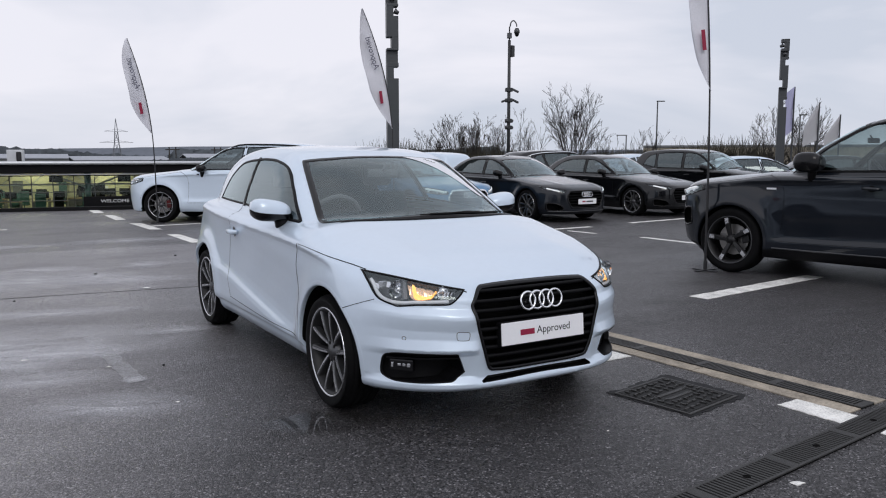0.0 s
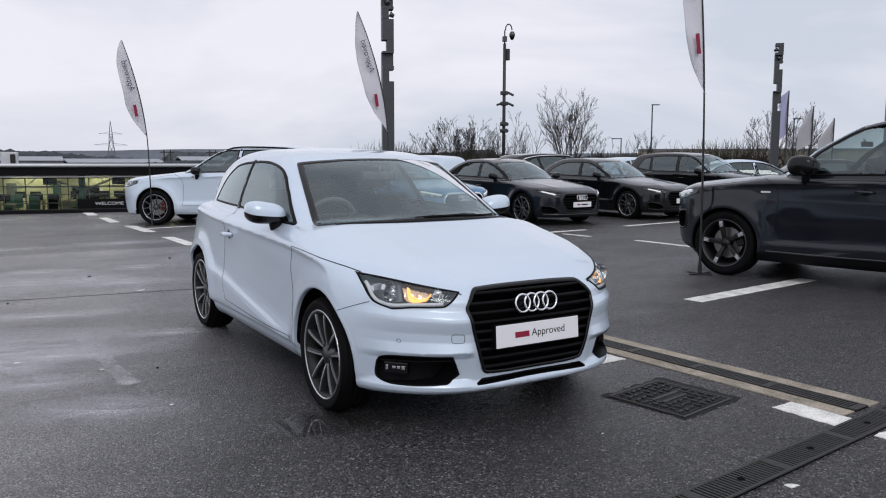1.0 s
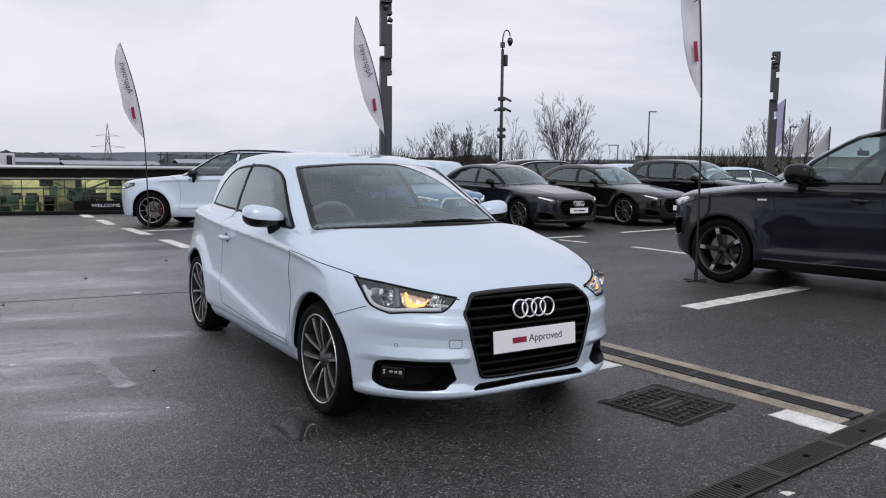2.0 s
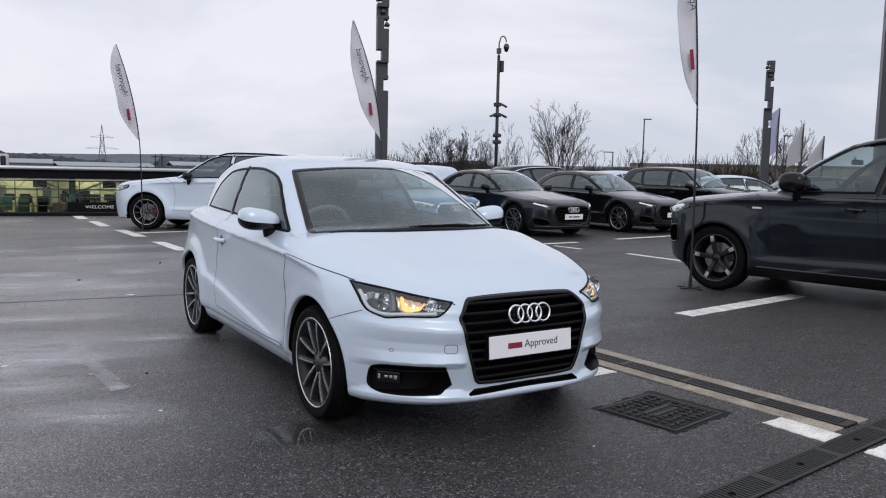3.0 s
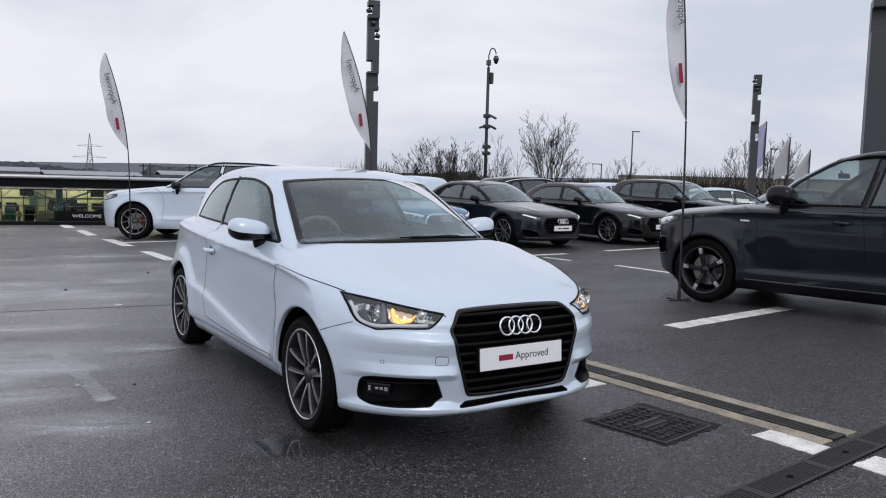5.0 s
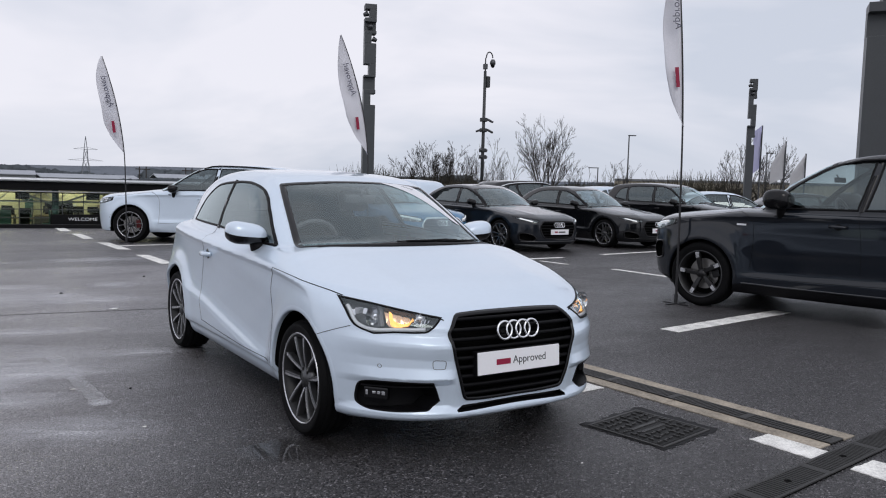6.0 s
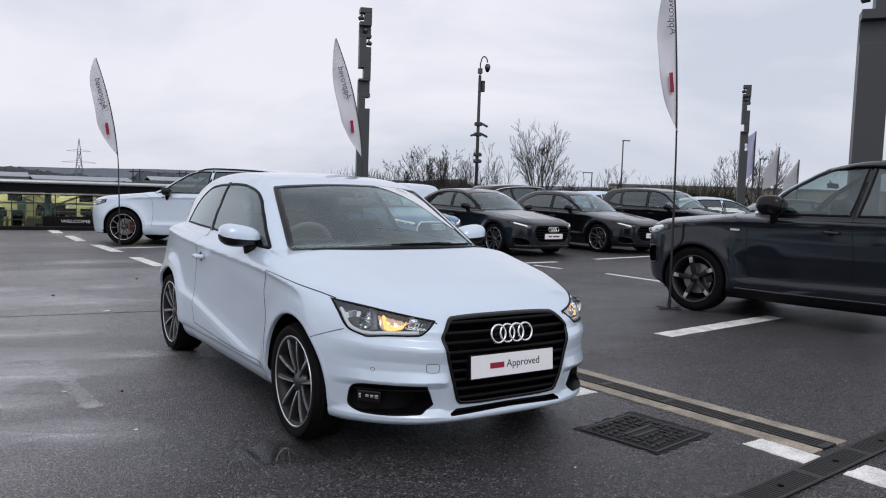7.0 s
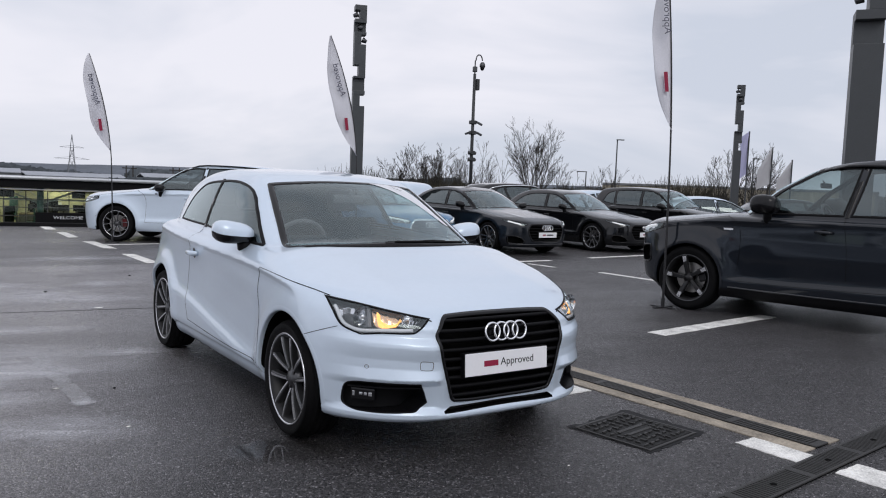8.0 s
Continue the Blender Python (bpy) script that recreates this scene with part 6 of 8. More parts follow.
DASH = "short worn white painted dash on asphalt"
for k, (poly, lab) in enumerate([
        ([(1.277, -1.241), (1.462, -1.238), (1.475, -1.596), (1.285, -1.611)], DASH),
        ([(1.10, 0.26), (1.30, 0.26), (1.345, -0.075), (1.10, -0.075)], DASH),
        ([(1.315, -1.77), (1.555, -1.765), (1.57, -2.12), (1.33, -2.13)], DASH),
        ([(0.045, 17.9), (0.275, 17.8), (0.27, 16.75), (0.035, 16.75)], DASH),
        ([(0.15, 15.8), (0.34, 15.75), (0.37, 14.2), (0.16, 14.1)], DASH),
        ([(0.27, 13.1), (0.48, 13.05), (0.57, 11.35), (0.36, 11.45)], DASH),
        ([(0.437, 10.28), (0.625, 10.2), (0.69, 8.75), (0.49, 8.68)], DASH),
        ([(0.62, 7.6), (0.80, 7.55), (0.86, 6.2), (0.67, 6.15)], DASH),
        (bar((3.50, 1.20), (5.72, 1.44), 0.20), "long white painted bay line on asphalt"),
        (bar((7.25, 5.60), (7.28, 4.0), 0.11), "long white painted bay line on asphalt"),
        (bar((9.2, 7.83), (13.2, 8.3), 0.12), "long white painted bay line on asphalt"),
        (bar((6.6, 7.51), (7.87, 7.57), 0.12), "long white painted bay line on asphalt"),
        (bar((6.94, 7.15), (7.02, 6.5), 0.09), "long white painted bay line on asphalt"),
        (bar((0.52, 12.2), (4.2, 12.8), 0.12), "long white painted bay line on asphalt"),
        (bar((-2.9, 12.9), (-1.95, 12.8), 0.13), "long white painted bay line on asphalt")]):
    marking(poly, 40 + k, lab, 0.006)


# ---------------------------------------------------------------- drains and the inspection cover
def drain(name, a, c, kerb_l, grate, kerb_r, pitch, slat_from, slat_to, concrete, label, bolts=False):
    """A linear drain: edge strips, two iron rails, and bars across the slot."""
    th = empty(name, Matrix.Identity(4), label, "drain", kind="structure")
    a, c = Vector((*a, 0)), Vector((*c, 0))
    d = (c - a).normalized()
    n = Vector((-d.y, d.x, 0))
    L = (c - a).length
    turn = Matrix.Translation(a) @ Matrix(((d.x, n.x, 0, 0), (d.y, n.y, 0, 0), (0, 0, 1, 0), (0, 0, 0, 1)))
    lo = 0.0
    for w, is_kerb in ((kerb_l, True), (grate, False), (kerb_r, True)):
        if is_kerb and w:
            pos = 0.0
            k = 0
            while pos < L - 0.01:
                e = min(pos + 1.0, L)
                b = bmesh.new()
                o = [(pos + 0.002, lo + 0.001), (e - 0.002, lo + 0.001), (e - 0.002, lo + w - 0.001), (pos + 0.002, lo + w - 0.001)]
                bm_prism(b, ragged(o, 7 + k + int(lo * 100), 0.004, 0.05), -0.02, lambda u, v, q: turn @ Vector((u, v, 0.006 + q)))
                part("edge_strip", b, concrete, th, "sandy concrete edge strip")
                pos = e
                k += 1
        if not is_kerb:
            # shallow black sheet stands in for the shade down in the slot
            b = bmesh.new()
            bm_prism(b, [(0, lo), (L, lo), (L, lo + w), (0, lo + w)], -0.004, lambda u, v, q: turn @ Vector((u, v, 0.0052 + q)))
            part("channel_bed", b, LINER, th, "black sheet for the shade in the channel slot")
            for q0 in (lo, lo + w - 0.014):
                b = bmesh.new()
                bm_prism(b, [(0, q0), (L, q0), (L, q0 + 0.014), (0, q0 + 0.014)], -0.006, lambda u, v, q: turn @ Vector((u, v, 0.0135 + q)))
                part("grate_rail", b, IRON, th)
            bb = bmesh.new()
            bm_box(bb, (-pitch * 0.24, lo + 0.012, 0.0056), (pitch * 0.27, lo + w - 0.012, 0.0125), 0.0)
            me = bpy.data.meshes.new("grate_bar")
            bb.to_mesh(me)
            bb.free()
            me.materials.append(IRON)
            bb = bmesh.new()
            bm_box(bb, (-0.022, lo + 0.012, 0.0056), (0.022, lo + w - 0.012, 0.0128), 0.0)
            wide = bpy.data.meshes.new("grate_bar")
            bb.to_mesh(wide)
            bb.free()
            wide.materials.append(IRON)
            s = pitch
            k = 0
            while s < L:
                near = slat_from <= s <= slat_to
                joint = k % 24 == 0
                if near:
                    ob = new("grate_bar", wide if joint else me)
                    ob.parent = th
                    ob.matrix_local = turn @ Matrix.Translation((s, 0, 0))
                k += 1
                s += pitch
            # a bolt in the middle of each length of grate
            s = 12.5 * pitch
            while s < L:
                if bolts and slat_from <= s <= slat_to:
                    b = bmesh.new()
                    bm_lathe(b, [(0.017, 0.008), (0.017, 0.0134), (0.011, 0.0140), (0.0, 0.0128)], 12, "Z", turn @ Matrix.Translation((s, lo + w / 2, 0)))
                    part("bolt", b, LINER, th, "sunken dark bolt")
                s += 24 * pitch
            rest = bmesh.new()
            s = pitch
            while s < L:
                if not slat_from <= s <= slat_to:
                    bm_box(rest, (s - pitch * 0.31, lo + 0.012, 0.0056), (s + pitch * 0.31, lo + w - 0.012, 0.0125), 0.0, turn)
                s += pitch
            if len(rest.verts):
                tagged(part("grate_bars", rest, IRON, th), kind="stuff")
            else:
                rest.free()
        lo += w
    return th


drain("channel_drain", (1.862, -1.50), (1.50, 3.9), 0.13, 0.14, 0.12, 0.0215, 0.0, 3.6, CONCRETE, "iron channel drain between sandy concrete edge strips")
drain("cross_drain", (4.6, -1.265), (-0.9, -1.83), 0.0, 0.155, 0.0, 0.024, 2.4, 5.1, CONCRETE, "black slotted iron drain across the yard", True)


def inspection_cover():
    cx, cy, turn = 0.933, -0.829, 9.5
    th = empty("manhole_cover", pose(cx, cy, 0, 0, 0, turn), "square cast iron manhole cover with raised studs", "manhole cover")
    b = bmesh.new()
    bm_prism(b, ragged([(-0.265, -0.265), (0.30, -0.27), (0.32, 0.275), (-0.26, 0.275)], 3, 0.014, 0.04), -0.002, lambda u, v, w: Vector((u, v, 0.003 + w)))
    part("sealed_border", b, BITUMEN, th, "smooth dark bitumen border")
    for lo, hi in (((-0.245, -0.245), (0.245, -0.228)), ((-0.245, 0.228), (0.245, 0.245)), ((-0.245, -0.228), (-0.228, 0.228)), ((0.228, -0.228), (0.245, 0.228))):
        b = bmesh.new()
        bm_box(b, (lo[0], lo[1], 0.0), (hi[0], hi[1], 0.0085), 0.002)
        part("frame", b, IRON, th)
    b = bmesh.new()
    bm_box(b, (-0.222, -0.222, 0.002), (0.222, 0.222, 0.008), 0.001)
    part("lid", b, IRON_PIT, th)
    rnd = random.Random(5)
    shapes = []
    for kind in range(3):
        b = bmesh.new()
        if kind == 0:
            bm_box(b, (-0.020, -0.006, 0.0), (0.018, 0.005, 0.008), 0.002)
            bm_box(b, (0.010, -0.006, 0.0), (0.018, 0.016, 0.008), 0.002)
        elif kind == 1:
            bm_box(b, (-0.006, -0.020, 0.0), (0.005, 0.018, 0.008), 0.002)
            bm_box(b, (-0.020, 0.010, 0.0), (0.005, 0.018, 0.008), 0.002)
        else:
            bm_box(b, (-0.018, -0.005, 0.0), (0.016, 0.004, 0.008), 0.002)
        me = bpy.data.meshes.new("tread_stud")
        b.to_mesh(me)
        b.free()
        me.materials.append(IRON)
        shapes.append(me)
    for i in range(8):
        for j in range(8):
            x, y = -0.189 + 0.054 * i, -0.189 + 0.054 * j
            if 2 <= i <= 5 and j in (3, 4):
                continue
            ob = new("tread_stud", shapes[(i + 2 * j + (i * j) % 2) % 3])
            ob.parent = th
            ob.matrix_local = pose(x, y, 0.008, 0, 0, 90 * ((i + j) % 4))
    for k, (y, w) in enumerate(((0.030, 0.16), (-0.030, 0.12))):
        b = bmesh.new()
        bm_box(b, (-w, y - 0.012, 0.008), (w, y + 0.012, 0.0115), 0.001)
        part("raised_bar", b, IRON, th)


# lid iron with the shade between the studs put in as a darker tone
IRON_PIT = surf("wet_iron_shaded_hollows", (0.016, 0.016, 0.016), 0.6, var=0.3, scale=20, bump=0.3, bscale=200, spec=0.2)
BITUMEN = surf("bitumen_seal", (0.006, 0.006, 0.007), 0.6, var=0.2, scale=6, bump=0.25, bscale=120, spec=0.2)
inspection_cover()
b = bmesh.new()
bm_prism(b, ragged([(0.42, -1.935), (0.47, -1.94), (0.46, -1.91), (0.425, -1.905)], 12, 0.006, 0.012), -0.003, lambda u, v, w: Vector((u, v, 0.0035 + w)))
tagged(part("paint_splash", b, ROAD_WHITE, None), "small white paint splash beside the drain", "paint splash")


# ---------------------------------------------------------------- wet films and painted sky sheen on the asphalt
def wet_patch(x, y, rx, ry, turn, seed, clear=False):
    b = bmesh.new()
    ring = []
    for k in range(40):
        a = 2 * math.pi * k / 40
        r = 1 + 0.12 * math.sin(3 * a + seed) + 0.08 * math.sin(5 * a + 2 * seed)
        ring.append(b.verts.new((rx * r * math.cos(a), ry * r * math.sin(a), 0)))
    b.faces.new(ring)
    if clear:
        ob = tagged(part("puddle", b, WATER, None), "shallow clear puddle beside the wheel", "puddle")
    else:
        ob = tagged(part("sheen_patch", b, SKY_SHEEN, None), "pale painted sky sheen on the wet asphalt", "water mark", "water marks on the yard", "stuff")
    ob.matrix_world = pose(x, y, 0.0035 + 0.0002 * (seed % 9), 0, 0, turn)
    ob.visible_shadow = False


wet_patch(-0.93, -0.24, 0.34, 0.20, -25, 3, True)
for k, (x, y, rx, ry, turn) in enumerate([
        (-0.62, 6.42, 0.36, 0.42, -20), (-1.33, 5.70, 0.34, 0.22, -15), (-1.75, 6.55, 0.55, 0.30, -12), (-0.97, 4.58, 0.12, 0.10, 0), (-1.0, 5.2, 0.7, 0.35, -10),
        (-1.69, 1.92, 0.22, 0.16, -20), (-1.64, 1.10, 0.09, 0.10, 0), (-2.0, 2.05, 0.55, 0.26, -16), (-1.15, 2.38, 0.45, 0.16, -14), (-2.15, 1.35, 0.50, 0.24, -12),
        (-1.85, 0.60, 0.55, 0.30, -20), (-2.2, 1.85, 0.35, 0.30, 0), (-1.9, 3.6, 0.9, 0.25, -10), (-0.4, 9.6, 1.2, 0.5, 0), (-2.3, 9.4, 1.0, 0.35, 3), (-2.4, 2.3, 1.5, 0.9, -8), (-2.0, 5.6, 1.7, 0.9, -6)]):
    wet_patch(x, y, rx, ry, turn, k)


def worn_line(a, c, w, seed):
    """What is left of a painted line that was taken off the asphalt."""
    b = bmesh.new()
    bm_prism(b, ragged(bar(a, c, w), seed, 0.012, 0.05), -0.002, lambda u, v, q: Vector((u, v, 0.0046 + q)))
    ob = tagged(part("worn_line", b, GHOST_PAINT, None), "faint remains of a removed white line", "road marking", "painted lines on the yard", "structure")
    ob.visible_shadow = False


def ghost_material():
    m = surf("removed_paint_traces", (0.42, 0.42, 0.43), 0.5)
    t = m.node_tree
    n = t.nodes.new("ShaderNodeTexNoise")
    n.inputs["Scale"].default_value, n.inputs["Detail"].default_value, n.inputs["Roughness"].default_value = 7.0, 12, 0.75
    tc = t.nodes.new("ShaderNodeTexCoord")
    t.links.new(tc.outputs["Object"], n.inputs["Vector"])
    r = t.nodes.new("ShaderNodeMapRange")
    r.inputs["From Min"].default_value, r.inputs["From Max"].default_value, r.inputs["To Max"].default_value = 0.40, 0.72, 0.8
    t.links.new(n.outputs["Fac"], r.inputs["Value"])
    t.links.new(r.outputs[0], t.nodes["Principled BSDF"].inputs["Alpha"])
    return m


GHOST_PAINT = ghost_material()
# flecks of paint, loose stones and a sealed joint
FLECKS = [(-0.94, 4.56, 0.038), (-2.19, 1.94, 0.022), (-1.73, 1.48, 0.016), (-1.51, 0.51, 0.010), (0.20, -1.06, 0.006)]
STONES = [(-1.27, 5.85, 0.016), (-0.10, 7.14, 0.015), (-1.42, 1.34, 0.009), (-2.15, 4.40, 0.011)]
for k, (x, y, r) in enumerate(FLECKS):
    b = bmesh.new()
    ring = [(x + r * (1.0 + 0.35 * math.sin(2.1 * k + 3 * a)) * math.cos(a), y + 0.6 * r * math.sin(a)) for a in [2 * math.pi * q / 9 for q in range(9)]]
    bm_prism(b, ring, -0.003, lambda u, v, w: Vector((u, v, 0.0052 + w)))
    tagged(part("paint_fleck", b, ROAD_WHITE, None), "small white paint fleck on the asphalt", "paint fleck", "paint flecks on the yard")
for k, (x, y, r) in enumerate(STONES):
    b = bmesh.new()
    bmesh.ops.create_icosphere(b, subdivisions=2, radius=r)
    for v in b.verts:
        v.co = Vector((v.co.x * (1.2 + 0.2 * math.sin(5 * v.co.y / r + k)), v.co.y, 0.65 * v.co.z + 0.4 * r))
    tagged(part("stone", b, BITUMEN, None), "small dark loose stone on the asphalt", "stone", "loose stones on the yard").matrix_world = pose(x, y, 0.0, 0, 0, 40 * k)
b = bmesh.new()
bm_prism(b, ragged(bar((-3.2, 4.73), (0.1, 4.30), 0.007), 96, 0.002, 0.06), -0.002, lambda u, v, w: Vector((u, v, 0.0030 + w)))
tagged(part("sealed_joint", b, BITUMEN, None), "thin dark sealed joint in the asphalt", "joint", kind="structure")
worn_line((-1.735, 2.50), (-1.635, 1.03), 0.11, 91)
worn_line((-2.29, 2.25), (-2.17, 1.40), 0.11, 92)


# ---------------------------------------------------------------- flags
FLAG_INK = surf("faded_print", (0.10, 0.10, 0.14), 0.7, var=0.2, scale=12)


def feather_flag(x, y, H, cloth0, lean, turn, label, seed, width=0.62, small=1.0, bow=0.125):
    """A feather banner: thin pole with a curved tip, ground spike plate, and a sewn cloth with print."""
    th = empty("feather_flag", pose(x, y, 0, 0, 0, turn), label, "flag", "feather banners")

    def pole_at(t):
        bend = max(0.0, t - 0.42) / 0.58
        return Vector((-bow * t * t - lean * bend ** 1.9, 0, H * t - 0.12 * lean * bend ** 2))
    b = bmesh.new()
    ts = [k / 30 for k in range(31)]
    bm_tube(b, [pole_at(t) for t in ts], [0.016 - 0.011 * t for t in ts], 8)
    part("pole", b, POLE_BLACK, th, smooth=True)
    b = bmesh.new()
    for a in (20, 110):
        bm_box(b, (-0.17, -0.02, 0.002), (0.17, 0.02, 0.014), 0.003, pose(0, 0, 0, 0, 0, a))
    bm_tube(b, [(0, 0, 0.01), (0, 0, 0.12)], 0.022, 10)
    part("foot", b, POLE_BLACK, th)
    prof = spline((0.0, 0.02), (0.06, 0.30), (0.2, 0.78), (0.35, 1.0), (0.5, 0.98), (0.7, 0.80), (0.88, 0.45), (0.97, 0.16), (1.0, 0.03))
    rows, nu = 48, 12
    b = bmesh.new()
    grid = []
    for i in range(rows + 1):
        v = i / rows
        p = pole_at(cloth0 + (1 - cloth0) * v)
        w = float(prof(v)) * width
        row = []
        for j in range(nu + 1):
            u = j / nu
            wave = 0.05 * u * math.sin(5.5 * v + 2.2 * u + seed) + 0.018 * u * math.sin(14 * v - 3 * u + seed)
            row.append(b.verts.new((p.x - w * u * math.cos(0.35 * math.sin(3 * v + seed)), 0.012 + wave + 0.10 * w * u, p.z - 0.05 * u * w)))
        grid.append(row)
    for p, q in zip(grid, grid[1:]):
        for j in range(nu):
            b.faces.new((p[j], p[j + 1], q[j + 1], q[j]))
    cloth = part("cloth", b, FLAG_CLOTH, th, "white printed cloth", smooth=True)
    md = cloth.modifiers.new("thickness", "SOLIDIFY")
    md.thickness = 0.003
    # print: a crimson bar for the maker's name and one word, seen from the back
    mid = cloth0 + (1 - cloth0) * 0.62
    p = pole_at(mid)
    tang = (pole_at(mid + 0.1) - pole_at(mid - 0.1)).normalized()
    place = Matrix.Translation((p.x - 0.58 * width, -0.055, p.z)) @ pose(0, 0, 0, 90, 0, 0) @ pose(0, 0, 0, 0, 0, math.degrees(math.atan2(tang.z, tang.x)))
    lettering("print", "Approved", 0.165 * small, place @ Matrix.Diagonal((1, -1, 1, 1)), FLAG_INK, th, 0.0008, squash=0.9)
    mid2 = cloth0 + (1 - cloth0) * 0.26
    p = pole_at(mid2)
    b = bmesh.new()
    bm_box(b, (-0.030 * small, -0.001, -0.115), (0.030 * small, 0.001, 0.115), 0.0, Matrix.Translation((p.x - 0.50 * width, -0.055, p.z)) @ pose(0, 0, 0, 0, -8, 0))
    part("crimson_bar", b, INK_RED, th)
    return th


FLAG_LABEL = "white feather flag with dark and crimson print on a black pole"
feather_flag(0.775, 12.82, 3.73, 0.495, 0.33, 12, FLAG_LABEL, 0.4, 0.34, 1.0, 0.13)
feather_flag(4.455, 9.33, 4.12, 0.46, 0.48, -4, FLAG_LABEL, 1.7, 0.35)
feather_flag(5.005, 2.385, 4.30, 0.492, 0.10, -18, FLAG_LABEL, 2.9, 0.21, 0.8)


def small_flag(x, y, H, h, w, mat, label):
    th = empty("banner_flag", pose(x, y, 0, 0, 0, -40), label, "flag", "far banners")
    b = bmesh.new()
    bm_tube(b, [(0, 0, 0), (0, 0, H)], 0.03, 8)
    part("pole", b, STEEL_GREY, th)
    b = bmesh.new()
    grid = []
    for i in range(17):
        v = i / 16
        ww = w * min(1.0, 0.25 + 1.6 * (1 - v)) if mat is FLAG_GREY else w
        grid.append([b.verts.new((-0.02 - ww * j / 6, 0.05 * math.sin(4 * v + j * 0.5), H - h + h * v - 0.04 * j)) for j in range(7)])
    for p, q in zip(grid, grid[1:]):
        for j in range(6):
            b.faces.new((p[j], p[j + 1], q[j + 1], q[j]))
    part("cloth", b, mat, th, smooth=True)


small_flag(23.3, 13.9, 3.92, 1.6, 0.28, FLAG_LILAC, "pale lilac banner on a grey pole")
small_flag(24.63, 13.76, 3.4, 1.4, 0.5, FLAG_GREY, "grey banner with faded print")
small_flag(25.15, 13.24, 2.95, 1.2, 0.52, FLAG_GREY, "grey banner with faded print")


# ---------------------------------------------------------------- lighting columns
def light_column(x, y, turn, H=5.95, W=0.38, segs=None):
    """A square steel column with stepped recesses, each holding a spot lamp."""
    th = empty("light_column", pose(x, y, 0, 0, 0, turn), "grey square steel light column with recessed spot lamps", "light column", "light columns")
    h = W / 2
    z = 0.0
    b = bmesh.new()
    bm_box(b, (-h - 0.06, -h - 0.06, 0.0), (h + 0.06, h + 0.06, 0.03), 0.01)
    part("base_plate", b, STEEL_GREY, th)
    # (from, to, open corner): None is a full shaft
    segs = segs or [(0.03, 3.39, None), (3.39, 3.68, (1, 0)), (3.68, 3.78, None), (3.78, 4.10, (0, -1)), (4.10, 4.15, None), (4.15, 4.43, (-1, 0)), (4.43, 4.96, None), (4.96, 5.20, (1, 0)), (5.20, 5.27, None), (5.27, 5.50, (0, -1)), (5.50, 5.60, None), (5.60, 5.82, (-1, 0)), (5.82, 5.95, None)]
    for lo, hi, gap in segs:
        lo, hi = (max(lo * H / 5.95, 0.03), hi * H / 5.95)
        b = bmesh.new()
        x0, x1, y0, y1 = -h, h, -h, h
        if gap:
            g = W * 0.42
            if gap[0] > 0:
                x1 -= g
            elif gap[0] < 0:
                x0 += g
            else:
                y0 += g
        bm_box(b, (x0, y0, lo), (x1, y1, hi), 0.008 if not gap else 0.004)
        part("shaft", b, STEEL_GREY, th)
        if gap and hi > 4.9:
            b = bmesh.new()
            o = Vector((gap[0] * h * 0.75, gap[1] * h * 0.75, (lo + hi) / 2))
            bm_lathe(b, [(0.0, -0.07), (0.045, -0.07), (0.075, 0.05), (0.068, 0.055), (0.0, 0.02)], 14, "Y", Matrix.Translation(o) @ pose(0, 0, 0, 25, 0, 0 if gap[1] else (90 if gap[0] > 0 else -90)))
            part("spot_lamp", b, ALLOY, th, "round spot lamp", smooth=True)


light_column(7.03, 14.31, -20, 5.95, 0.30)
light_column(22.55, 13.85, -48, 5.54, 0.27)
light_column(10.88, 3.25, -56, 5.95, 0.46, [(0.03, 4.02, None), (4.02, 4.42, (0, -1)), (4.42, 4.58, None), (4.58, 5.0, (-1, 0)), (5.0, 5.95, None)])


